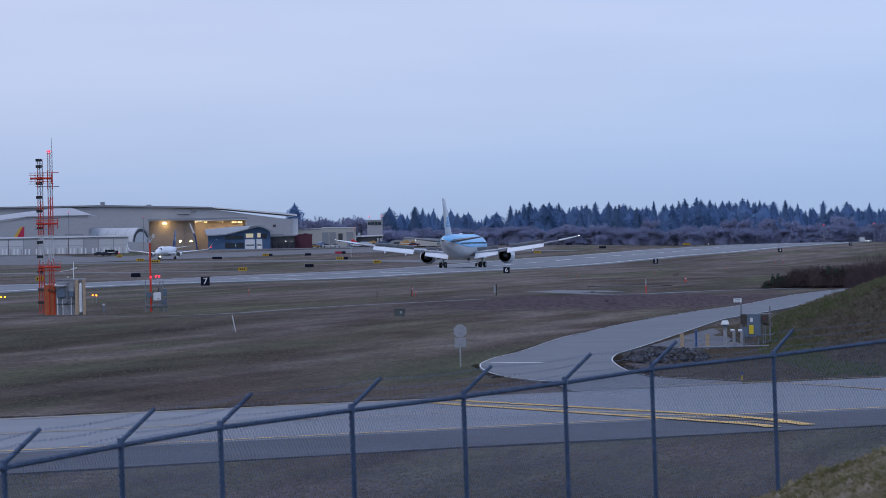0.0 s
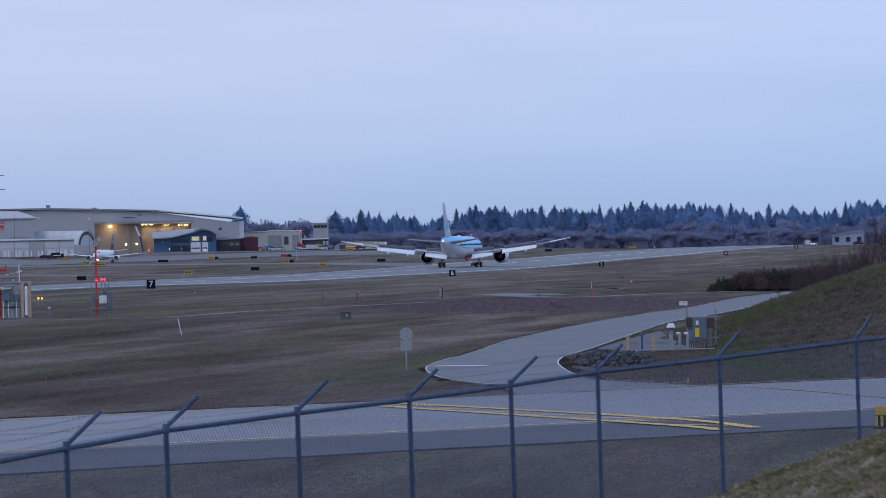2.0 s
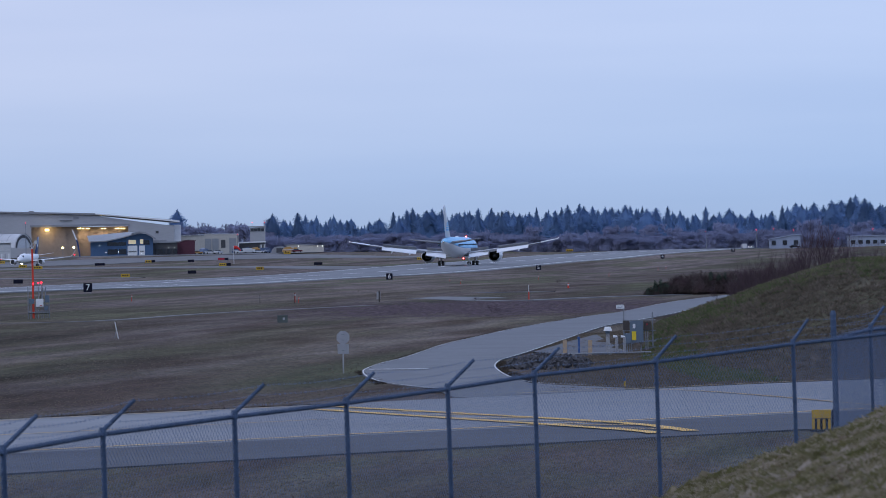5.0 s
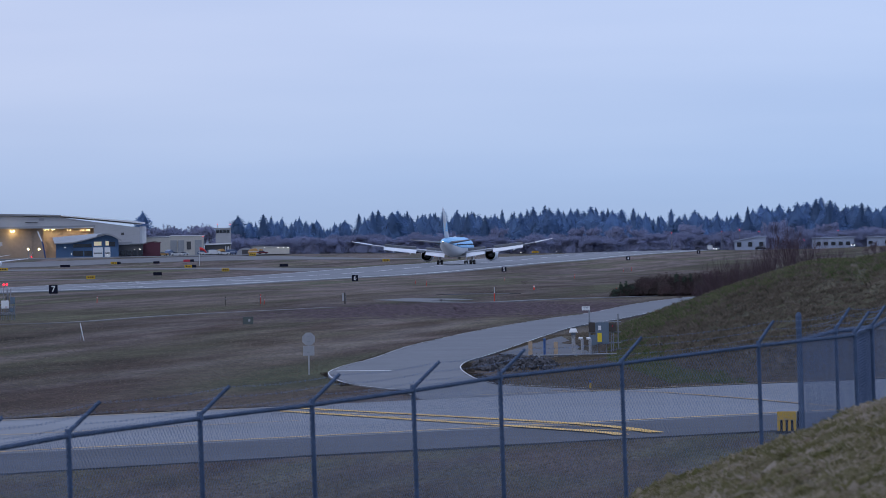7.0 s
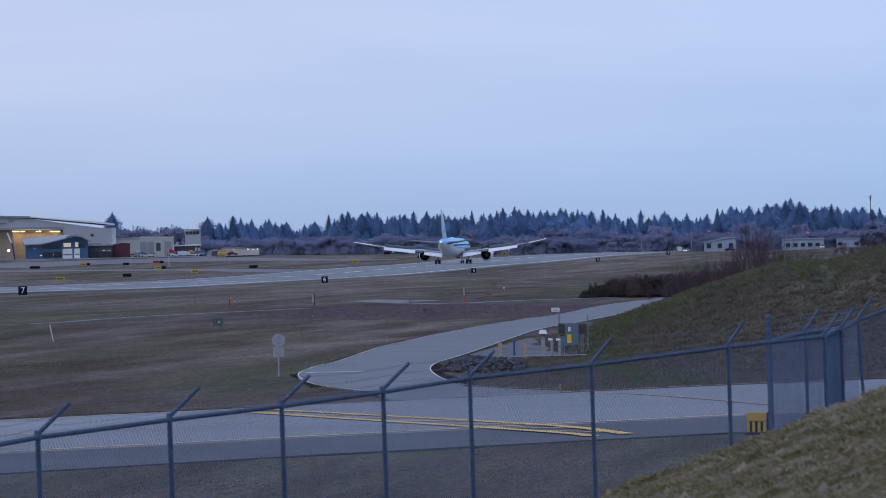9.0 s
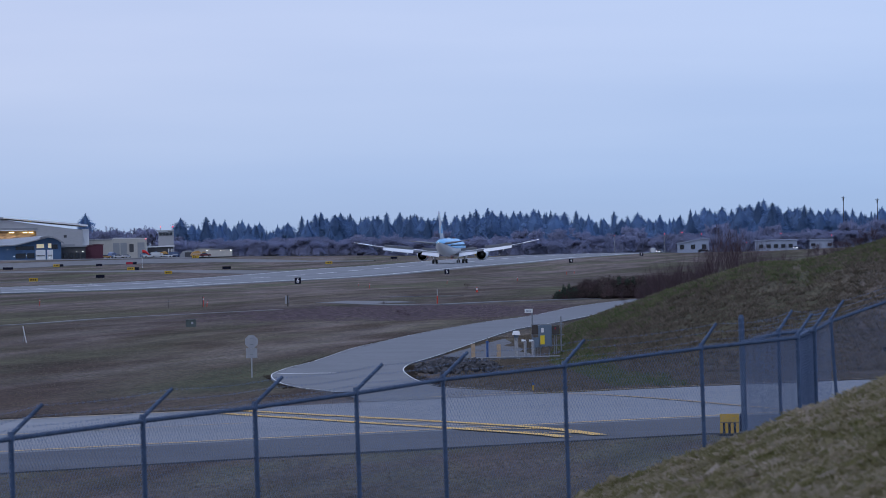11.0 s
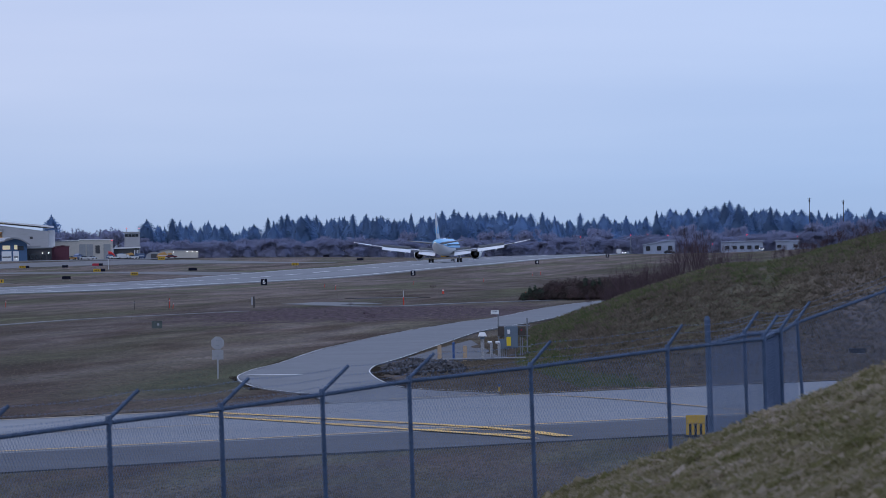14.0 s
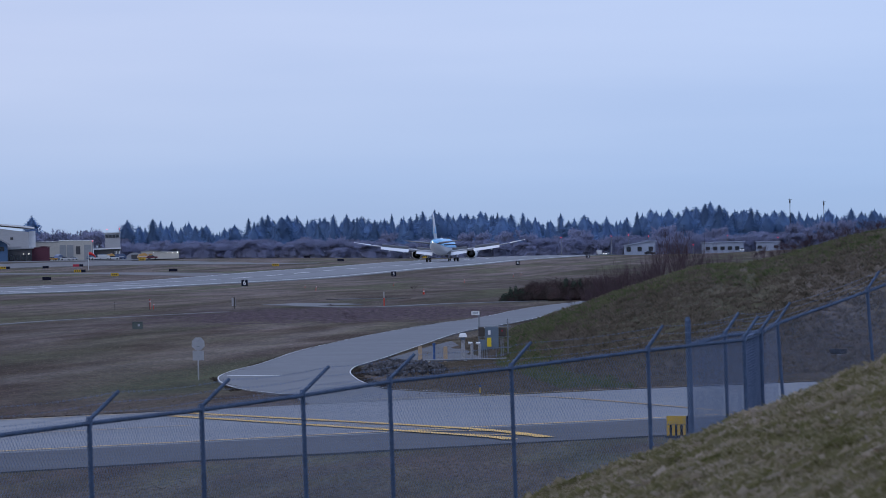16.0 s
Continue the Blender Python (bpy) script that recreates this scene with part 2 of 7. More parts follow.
M_ROCK = mat("grey_rip_rap", (0.066, 0.064, 0.068), 0.85, vary=0.6, spec=0.25, scale=1.5, bump=0.4, bump_scale=6, random_tint=0.35)
M_CABINET = mat("grey_cabinet_paint", (0.120, 0.160, 0.205), 0.5, vary=0.08, scale=3)
M_CABDARK = mat("brown_cabinet_paint", (0.062, 0.050, 0.044), 0.55, vary=0.1, scale=3)
M_YLABEL = mat("yellow_label", (0.75, 0.55, 0.03), 0.5, vary=0.05, scale=3)
M_WOOD = mat("weathered_tan_timber", (0.45, 0.33, 0.22), 0.8, vary=0.2, scale=5)
M_BLUEPIPE = mat("blue_painted_pipe", (0.04, 0.10, 0.26), 0.5, vary=0.15, scale=5)
M_GREENBOX = mat("green_transformer_paint", (0.085, 0.105, 0.098), 0.6, vary=0.12, scale=3)
M_SHELTER = mat("concrete_shelter", (0.34, 0.34, 0.35), 0.8, vary=0.35, scale=1.2)
M_RUST = mat("orange_shelter_panel", (0.46, 0.12, 0.045), 0.7, vary=0.35, scale=1.2)
M_SIGNBACK = mat("aluminium_sign_back", (0.36, 0.36, 0.37), 0.5, 0.3, vary=0.08, scale=3)
M_CARRED = mat("dark_red_car_paint", (0.12, 0.02, 0.025), 0.25, vary=0.03)
M_CARBLACK = mat("black_car_paint", (0.012, 0.012, 0.015), 0.25, vary=0.03)
M_CARWHITE = mat("white_car_paint", (0.6, 0.6, 0.6), 0.25, vary=0.03)
M_CARBLUE = mat("blue_truck_paint", (0.09, 0.13, 0.22), 0.3, vary=0.05)
M_CARYELLOW = mat("yellow_orange_plant_paint", (0.50, 0.27, 0.08), 0.4, vary=0.05)
M_SOCK = mat("red_windsock_fabric", (0.60, 0.04, 0.04), 0.8, vary=0.08, scale=2)
M_FIN_RED = mat("red_tail_paint", (0.50, 0.02, 0.06), 0.3, vary=0.03)
M_FIN_GOLD = mat("gold_tail_paint", (0.62, 0.36, 0.06), 0.3, vary=0.03)
G_RED = glow("red_obstruction_lamp", (1.0, 0.012, 0.03), 5)
G_AMBER = glow("amber_lamp", (1.0, 0.22, 0.01), 5)
G_WARM = glow("warm_flood_lamp", (1.0, 0.78, 0.36), 14)
G_WHITE = glow("white_lamp", (1.0, 0.96, 0.88), 6)


# ---- helpers for meshes ----
def box(bm, x0, y0, z0, x1, y1, z1, bevel=0.0):
    r = bmesh.ops.create_cube(bm, size=1)
    for v in r["verts"]:
        v.co = Vector(((x0 + x1) / 2 + v.co.x * (x1 - x0), (y0 + y1) / 2 + v.co.y * (y1 - y0), (z0 + z1) / 2 + v.co.z * (z1 - z0)))
    if bevel:
        es = list({e for v in r["verts"] for e in v.link_edges})
        bmesh.ops.bevel(bm, geom=es, offset=bevel, segments=2, affect="EDGES")
    return bm


def rod(bm, p0, p1, r0, r1=None, n=8, caps=True):
    p0, p1 = Vector(p0), Vector(p1)
    r1 = r0 if r1 is None else r1
    d = (p1 - p0).normalized()
    a = d.orthogonal().normalized()
    c = d.cross(a)
    rings = []
    for p, r in ((p0, r0), (p1, r1)):
        rings.append([bm.verts.new(p + (a * math.cos(2 * math.pi * k / n) + c * math.sin(2 * math.pi * k / n)) * r) for k in range(n)])
    for k in range(n):
        bm.faces.new((rings[0][k], rings[0][(k + 1) % n], rings[1][(k + 1) % n], rings[1][k]))
    if caps and n > 2:
        bm.faces.new(rings[0][::-1])
        bm.faces.new(rings[1])
    return bm


def loft(bm, rings, closed=True, caps=True):
    made = [[bm.verts.new(p) for p in r] for r in rings]
    n = len(made[0])
    for a, c in zip(made, made[1:]):
        for k in range(n if closed else n - 1):
            bm.faces.new((a[k], a[(k + 1) % n], c[(k + 1) % n], c[k]))
    if caps and closed:
        bm.faces.new(made[0][::-1])
        bm.faces.new(made[-1])
    return bm


def prism(bm, outline, axis, a, b):
    """An outline of (p, q) pairs pushed along an axis from a to b."""
    def co(p, q, s):
        return {"x": (s, p, q), "y": (p, s, q), "z": (p, q, s)}[axis]
    return loft(bm, [[co(p, q, a) for p, q in outline], [co(p, q, b) for p, q in outline]])


def part(name, bm, material, parent=None, label="", smooth=False):
    bmesh.ops.recalc_face_normals(bm, faces=bm.faces)
    me = bpy.data.meshes.new(name)
    bm.to_mesh(me)
    bm.free()
    if smooth:
        me.polygons.foreach_set("use_smooth", [True] * len(me.polygons))
    for one in (material if isinstance(material, (list, tuple)) else [material]):
        me.materials.append(one)
    ob = new(name, me)
    if parent is not None:
        ob.parent = parent
    if label:
        tagged(ob, label)
    return ob


def thing(name, m, label, category, group=""):
    ob = new(name)
    ob.matrix_basis = m
    ob.empty_display_size = 0.2
    return tagged(ob, label, category, group)


def B():
    return bmesh.new()


G_WINDOW = glow("lit_window_glass", (1.0, 0.82, 0.5), 0.22)

M_EVERGREEN = mat("dark_evergreen_leaves", (0.022, 0.034, 0.018), 0.8, vary=0.3, scale=1.2)


def tuft_material(name, stops, scale=0.12, mixed=0.55):
    m = bpy.data.materials.new(name)
    m.use_nodes = True
    n, l = m.node_tree.nodes, m.node_tree.links
    b = n["Principled BSDF"]
    b.inputs["Roughness"].default_value = 0.95
    b.inputs["Specular IOR Level"].default_value = 0.1
    geo, ramp = n.new("ShaderNodeNewGeometry"), n.new("ShaderNodeValToRGB")
    tc, no = n.new("ShaderNodeTexCoord"), n.new("ShaderNodeTexNoise")
    no.inputs["Scale"].default_value = scale
    no.inputs["Detail"].default_value = 4
    l.new(tc.outputs["Object"], no.inputs["Vector"])
    mx = n.new("ShaderNodeMath")
    mx.operation = "MULTIPLY_ADD"
    mx.inputs[1].default_value = mixed
    l.new(geo.outputs["Random Per Island"], mx.inputs[0])
    sc = n.new("ShaderNodeMath")
    sc.operation = "MULTIPLY"
    sc.inputs[1].default_value = 1 - mixed
    l.new(no.outputs[0], sc.inputs[0])
    l.new(sc.outputs[0], mx.inputs[2])
    r = ramp.color_ramp
    r.elements[0].position, r.elements[0].color = stops[0][0], (*stops[0][1], 1)
    r.elements[1].position, r.elements[1].color = stops[-1][0], (*stops[-1][1], 1)
    for p, c in stops[1:-1]:
        e = r.elements.new(p)
        e.color = (*c, 1)
    l.new(mx.outputs[0], ramp.inputs[0])
    l.new(ramp.outputs[0], b.inputs["Base Color"])
    return m


M_GRASS_TUFT = tuft_material("grass_tufts", ((0.1, (0.150, 0.146, 0.086)), (0.4, (0.190, 0.164, 0.115)), (0.65, (0.225, 0.185, 0.148)), (0.9, (0.275, 0.23, 0.19))), 0.3, 0.4)
M_GRASS_HILL = tuft_material("hill_tufts", ((0.3, (0.094, 0.084, 0.056)), (0.44, (0.146, 0.120, 0.085)), (0.55, (0.195, 0.157, 0.118)), (0.70, (0.275, 0.226, 0.172))), 1.3, 0.2)
M_GRASS_GREEN = tuft_material("green_hill_tufts", ((0.3, (0.076, 0.103, 0.040)), (0.45, (0.117, 0.142, 0.057)), (0.56, (0.165, 0.165, 0.084)), (0.70, (0.237, 0.206, 0.125))), 1.3, 0.2)
M_GRASS_MOUND = tuft_material("bank_grass", ((0.26, (0.112, 0.108, 0.040)), (0.42, (0.190, 0.172, 0.075)), (0.56, (0.350, 0.288, 0.180)), (0.72, (0.550, 0.448, 0.350))), 2.6, 0.2)
M_GRASS_CLUMP = tuft_material("bank_clumps", ((0.22, (0.128, 0.124, 0.042)), (0.42, (0.215, 0.190, 0.085)), (0.58, (0.360, 0.296, 0.198)), (0.74, (0.515, 0.422, 0.335))), 1.5, 0.3)
M_STRAW = tuft_material("trodden_straw", ((0.15, (0.17, 0.138, 0.10)), (0.85, (0.30, 0.25, 0.185))), 0.8, 0.5)
M_GRASS_FRINGE = tuft_material("fringe_grass", ((0.15, (0.034, 0.028, 0.022)), (0.5, (0.066, 0.052, 0.040)), (0.85, (0.120, 0.098, 0.070))), 0.5, 0.5)
M_SHEDDOOR = mat("pale_shed_door", (0.56, 0.555, 0.55), 0.65, vary=0.08, scale=0.1, stretch=(1, 1, 3))
M_PADGRAVEL = mat("pale_pad_gravel", (0.165, 0.163, 0.165), 0.9, vary=0.15, scale=0.5)


def leafy(m, share):
    """Lets some light pass through thin foliage."""
    n, l = m.node_tree.nodes, m.node_tree.links
    b, out = n["Principled BSDF"], n["Material Output"]
    tr, mx = n.new("ShaderNodeBsdfTranslucent"), n.new("ShaderNodeMixShader")
    mx.inputs[0].default_value = share
    for src in b.inputs["Base Color"].links:
        l.new(src.from_socket, tr.inputs["Color"])
    l.new(b.outputs[0], mx.inputs[1])
    l.new(tr.outputs[0], mx.inputs[2])
    l.new(mx.outputs[0], out.inputs["Surface"])


leafy(M_HAZYFIR, 0.5)
leafy(M_HAZYTWIG, 0.55)
for grass in (M_GRASS_TUFT, M_GRASS_HILL, M_GRASS_GREEN, M_GRASS_MOUND, M_GRASS_CLUMP):
    leafy(grass, 0.5)
M_PADDARK = mat("dark_patched_asphalt", (0.112, 0.114, 0.120), 0.9, vary=0.15, scale=0.5)

# -- ground shape --
def smooth(a, b, t):
    t = min(1.0, max(0.0, (t - a) / (b - a)))
    return t * t * (3 - 2 * t)


def through_knots(knots, t):
    if t <= knots[0][0]:
        return knots[0][1]
    for (a, p), (b, q) in zip(knots, knots[1:]):
        if t <= b:
            return p + (q - p) * smooth(a, b, t)
    return knots[-1][1]


ALONG = ((300, 1.0), (480, 1.2), (745, 1.2), (1050, 0.0), (1330, -0.4), (1670, 0.5), (2000, 1.4), (2280, 1.6), (2700, 0.6), (4500, -3.0))
FAR_RISE = ((1890, 0.0), (2010, 2.3), (2450, 1.6), (3000, 2.5), (4500, 2.5))
HILL = ((19.3, 0.0), (21.1, 1.0), (26.1, 3.05), (28.4, 4.0), (30.1, 4.38), (32.0, 4.79), (33.2, 5.13), (34.6, 5.35), (36.0, 5.43), (38.3, 5.67), (40.6, 6.18), (42.3, 6.74), (43.7, 7.2), (60.0, 10.0))
TURN_C, TURN_S = 0.98884, 0.14897


def ground(x, y):
    """Height of the ground: a level airfield, a bank under the fence, a mound near it and a grassy hill."""
    u, v = x * TURN_C + y * TURN_S, y * TURN_C - x * TURN_S
    z = through_knots(ALONG, y)
    z += through_knots(FAR_RISE, y) * smooth(60, 140, abs(x + 191))
    if abs(x + 191.3) < 30:
        z += 0.3 * (1 - ((x + 191.3) / 30) ** 2)   # crown of the runway
    # bank and mound
    if v < 150:
        bank = 4.3 + (1.0 - 4.3) * smooth(72, 135, v)
        top = 6.25 + 0.37 * (min(max(u, -6), 9) - 2.3)
        mound = top + 0.02 * (38 - v) - 2.6 * smooth(38, 54, v) - 8 * smooth(54, 90, v)
        k = 0.25
        d = max(bank, mound) + k * math.log(1 + math.exp(-abs(bank - mound) / k)) - k * 0.35
        z = d if v < 135 else z
    if u > 15 and 240 < v < 400:
        lump = 0.25 * math.sin(u * 0.55 + v * 0.06) * math.sin(v * 0.13 - u * 0.2)
        h = 0.0
        for (a, p), (b, q) in zip(HILL, HILL[1:]):
            if u >= a:
                h = p + (q - p) * min(1, (u - a) / (b - a))
        if 300 < v < 346:
            # the worn gully up the notch
            h -= 0.4 * math.exp(-((u - 33.8 - (v - 317.6) * 0.076) / 0.75) ** 2) * smooth(300, 316, v) * (1 - smooth(336, 346, v))
        z += (h + lump * min(1, h / 3)) * smooth(262, 330, v) * (1 - smooth(340, 392, v))
    return z
# -- end ground shape --


def steps(*spans):
    out = []
    for a, b, d in spans:
        k = max(1, round((b - a) / d))
        out += [a + (b - a) * i / k for i in range(k)]
    return out + [spans[-1][1]]


def turf(x, y):
    """Height of the grass sheet, with its small unevenness, just under what is laid on it."""
    z = ground(x, y)
    drop = 0.035 + 0.06 * smooth(500, 900, y)
    if y < 900 and abs(x) < 260:
        rise = noise.noise((x * 0.11, y * 0.05, 1.7)) + 0.5 * noise.noise((x * 0.4, y * 0.2, 4.2))
        z += (0.025 * rise - 0.03) * (1.0 if y > 60 else 2.0)
        if y > 255:
            z += 0.12 * rise * smooth(18.5, 23, x * TURN_C + y * TURN_S) * smooth(265, 290, y) * (1 - smooth(380, 398, y))
    return z - drop


def build_ground():
    xs = steps((-4000, -800, 400), (-800, -260, 45), (-260, -110, 10), (-110, -30, 3), (-30, -10, 1.2), (-10, 10, 0.5), (10, 60, 1.5), (60, 160, 10), (160, 800, 80), (800, 4000, 400))
    ys = steps((-400, -20, 40), (-20, 18, 3), (18, 62, 0.5), (62, 150, 1.6), (150, 420, 2.0), (420, 760, 6), (760, 2800, 20), (2800, 4900, 150))
    verts, faces = [], []
    for y in ys:
        for x in xs:
            verts.append((x, y, turf(x, y)))
    w = len(xs)
    for j in range(len(ys) - 1):
        for i in range(w - 1):
            faces.append((j * w + i, j * w + i + 1, (j + 1) * w + i + 1, (j + 1) * w + i))
    me = bpy.data.meshes.new("ground")
    me.from_pydata(verts, [], faces)
    me.polygons.foreach_set("use_smooth", [True] * len(me.polygons))
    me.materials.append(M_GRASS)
    return tagged(new("ground", me), "brownish green winter grass of the airfield and its banks", "grass", kind="structure")


build_ground()


def strip(name, line, material, lift, label, category, thick=0.0, kind="structure", parent=None):
    """A band laid on the ground: line holds (left x, left y, right x, right y), finely divided along its length."""
    verts, faces = [], []
    for (a, b, c, d), (e, f, g, h) in zip(line, line[1:]):
        k = max(1, int(math.hypot(e - a, f - b) / 12))
        for i in range(k):
            s = i / k
            verts.append((a + (e - a) * s, b + (f - b) * s, c + (g - c) * s, d + (h - d) * s))
    verts.append(line[-1])
    skirt = parent is None or lift < 0.015
    pts, rows = [], 7 if skirt else 5
    for a, b, c, d in verts:
        for j in range(rows):
            s = min(1, max(0, (j - 1) / (rows - 3))) if skirt else j / (rows - 1)
            x, y = a + (c - a) * s, b + (d - b) * s
            pts.append((x, y, ground(x, y) + (-0.2 if skirt and j in (0, rows - 1) else lift)))
    for i in range(len(verts) - 1):
        for j in range(rows - 1):
            p = i * rows + j
            faces.append((p, p + 1, p + rows + 1, p + rows))
    me = bpy.data.meshes.new(name)
    me.from_pydata(pts, [], faces)
    me.materials.append(material)
    ob = new(name, me)
    if parent is not None:
        ob.parent = parent
        return ob
    return tagged(ob, label, category, kind=kind)


RX = -191.3   # runway centre line


def along(x0, x1, y0, y1):
    return [(x0, y0, x1, y0), (x0, y1, x1, y1)]


runway = strip("runway", along(RX - 26, RX + 26, 150, 2750), M_ASPHALT, 0.0, "long pale grey grooved asphalt runway", "runway")
strip("edge_line", along(RX - 23.1, RX - 22.15, 150, 2750), M_LINE, 0.03, "", "", parent=runway)
strip("edge_line", along(RX + 22.1, RX + 23.0, 150, 2750), M_LINE, 0.03, "", "", parent=runway)
for k in range(42):
    y = 320 + 61 * k
    strip("centre_dash", along(RX - 0.55, RX + 0.55, y, y + 36.5), M_LINE, 0.03, "", "", parent=runway)
for y, w in ((800, 6.0), (960, 1.8), (1110, 1.8), (640, 1.8)):
    for side in (-1, 1):
        for k in range(3 if w < 3 else 1):
            x = RX + side * (9 + k * 3.2)
            strip("touchdown_bar", along(x - w / 4, x + w / 4, y, y + 22.5), M_LINE, 0.035, "", "", parent=runway)

# taxiways and apron beyond the runway
strip("taxiway", [(-900, 1930, -900, 1690), (-470, 1990, -470, 1700), (-423, 1935, -410, 1715), (-386, 1958, -378, 1862), (-358, 1975, -350, 1924), (-309, 1998, -300, 1944), (-250, 2020, -246, 1965)], M_OLDASPHALT, 0.02, "pale grey taxiway beyond the runway", "taxiway")
strip("taxiway", [(-412, 1775, -408, 1722), (-360, 1765, -355, 1708), (-318, 1740, -312, 1672), (-280, 1690, -272, 1620), (RX - 27, 1560, RX - 27, 1480)], M_OLDASPHALT, 0.028, "grey link taxiway leading to the runway", "taxiway")
strip("taxiway", [(-900, 1560, -900, 1500), (-420, 1450, -420, 1400), (-300, 1392, -298, 1368), (-250, 1350, -250, 1340)], M_TRACK, 0.015, "narrow pale track in the grass beyond the runway", "track")
strip("apron", [(-436, 2110, -425, 2000), (-380, 2120, -372, 1998), (-330, 2200, -322, 2012)], M_OLDASPHALT, 0.022, "grey apron in front of the hangars", "apron")

# the near taxiway
near_taxi = strip("near_taxiway", [(-48.04, 164.25, -57.02, 195.04), (-41.21, 174.06, -49.41, 208.77), (-28.44, 190.20, -34.15, 228.59), (-14.05, 207.29, -16.97, 250.63), (1.87, 225.76, 2.27, 270.78)], M_TAXI, 0.0, "pale concrete taxiway behind the fence", "taxiway")
strip("shoulder", [(-44.09, 150.73, -48.13, 164.58), (-37.61, 158.77, -41.38, 174.76), (-26.16, 174.89, -28.49, 190.58), (-12.93, 190.61, -14.08, 207.71), (1.71, 207.59, 1.88, 226.66)], M_SHOULDER, -0.01, "dark asphalt taxiway shoulder", "shoulder")


def rounded(pts, n=4):
    """A smooth curve through points of two or four numbers."""
    out = []
    for i in range(len(pts) - 1):
        p0, p1, p2, p3 = pts[max(0, i - 1)], pts[i], pts[i + 1], pts[min(len(pts) - 1, i + 2)]
        for k in range(n):
            t = k / n
            out.append(tuple(b + 0.5 * t * ((c - a) + t * ((2 * a - 5 * b + 4 * c - d) + t * (3 * (b - c) + d - a))) for a, b, c, d in zip(p0, p1, p2, p3)))
    return out + [tuple(pts[-1])]


def line(name, pts, width, material, lift, parent):
    """A painted line through ground points (x, y), rounded between them."""
    pts = rounded(pts)
    rows = []
    for i, (x, y) in enumerate(pts):
        a, b = pts[max(0, i - 1)], pts[min(len(pts) - 1, i + 1)]
        d = math.hypot(b[0] - a[0], b[1] - a[1]) or 1
        nx, ny = -(b[1] - a[1]) / d * width / 2, (b[0] - a[0]) / d * width / 2
        rows.append((x + nx, y + ny, x - nx, y - ny))
    return strip(name, rows, material, lift, "", "", parent=parent)


line("edge_line", [(-48.33, 165.24), (-41.54, 175.46), (-28.61, 191.35), (-14.14, 208.54), (1.88, 227.57)], 0.35, M_YLINE, 0.025, near_taxi)
line("edge_line", [(-56.57, 193.49), (-48.92, 206.69), (-37.57, 222.54), (-32.82, 227.86)], 0.35, M_FADED, 0.025, near_taxi)
line("centre_line", [(-52.44, 179.34), (-45.26, 191.20), (-38.54, 199.87), (-31.23, 208.93)], 0.3, M_FADED, 0.02, near_taxi)
LEAD_A = [(-34.42, 225.53), (-27.56, 214.45), (-19.06, 199.95), (-15.69, 190.77)]
LEAD_B = [(-33.77, 220.62), (-26.75, 208.12), (-18.42, 193.08), (-16.79, 188.88)]
line("lead_line", LEAD_A, 0.62, M_YLINE, 0.03, near_taxi)
line("lead_line", LEAD_B, 0.62, M_YLINE, 0.032, near_taxi)


def on_path(path, u):
    """The point a share u of the way along a line of points."""
    steps_ = [math.hypot(b[0] - a[0], b[1] - a[1]) for a, b in zip(path, path[1:])]
    left = u * sum(steps_)
    for (a, b), d in zip(zip(path, path[1:]), steps_):
        if left <= d:
            return a[0] + (b[0] - a[0]) * left / d, a[1] + (b[1] - a[1]) * left / d
        left -= d
    return path[-1]


for k in range(7):
    p, q = on_path(LEAD_B, 0.02 + 0.13 * k), on_path(LEAD_A, 0.16 + 0.13 * k)
    line("hatch_bar", [p, ((p[0] + q[0]) / 2, (p[1] + q[1]) / 2), q], 0.3, M_YLINE, 0.026, near_taxi)
line("edge_line", [(-25.11, 245.38), (-20.44, 241.65), (-15.64, 230.91), (-9.27, 213.10)], 0.3, M_FADED, 0.025, near_taxi)
line("edge_line", [(-27.64, 240.07), (-22.71, 244.75), (-17.03, 251.63), (-0.52, 269.82)], 0.3, M_FADED, 0.025, near_taxi)

road = strip("service_road", rounded([(-33.22, 250.72, -28.61, 250.90), (-37.98, 267.43, -31.36, 269.52), (-40.91, 283.86, -34.31, 288.36), (-42.49, 302.77, -35.98, 304.37), (-43.03, 316.58, -36.33, 312.47), (-45.08, 348.79, -36.75, 325.37), (-45.92, 372.90, -38.27, 360.64), (-46.61, 411.03, -40.14, 407.85), (-46.36, 454.07, -39.93, 430.82), (-45.51, 480.72, -39.64, 454.16), (-46.66, 548.17, -40.09, 495.37), (-44.88, 601.88, -42.12, 598.66), (-41.55, 618.40, -36.63, 622.89)]), M_ROAD, 0.015, "grey asphalt service road curving away from the taxiway", "road")
line("white_edge_line", [(-31.38, 247.44), (-33.53, 252.21), (-36.41, 260.66), (-38.95, 272.24), (-40.88, 283.87), (-41.79, 292.55), (-42.49, 302.77), (-43.03, 316.58), (-45.08, 348.79), (-45.92, 372.90), (-46.61, 411.03), (-46.36, 454.07), (-45.51, 480.72), (-46.66, 548.17), (-44.88, 601.88)], 0.06, M_LINE, 0.03, road)
line("white_edge_line", [(-23.47, 248.13), (-26.91, 253.72), (-29.07, 258.60), (-31.36, 269.52), (-33.55, 283.24), (-34.93, 293.59), (-35.95, 304.38), (-36.33, 312.47), (-36.75, 325.37), (-38.27, 360.64), (-40.14, 407.85), (-39.93, 430.82), (-39.64, 454.16), (-40.09, 495.37)], 0.06, M_LINE, 0.03, road)
line("stop_bar", [(-40.92, 287.36), (-37.81, 286.66)], 1.0, M_LINE, 0.04, road)

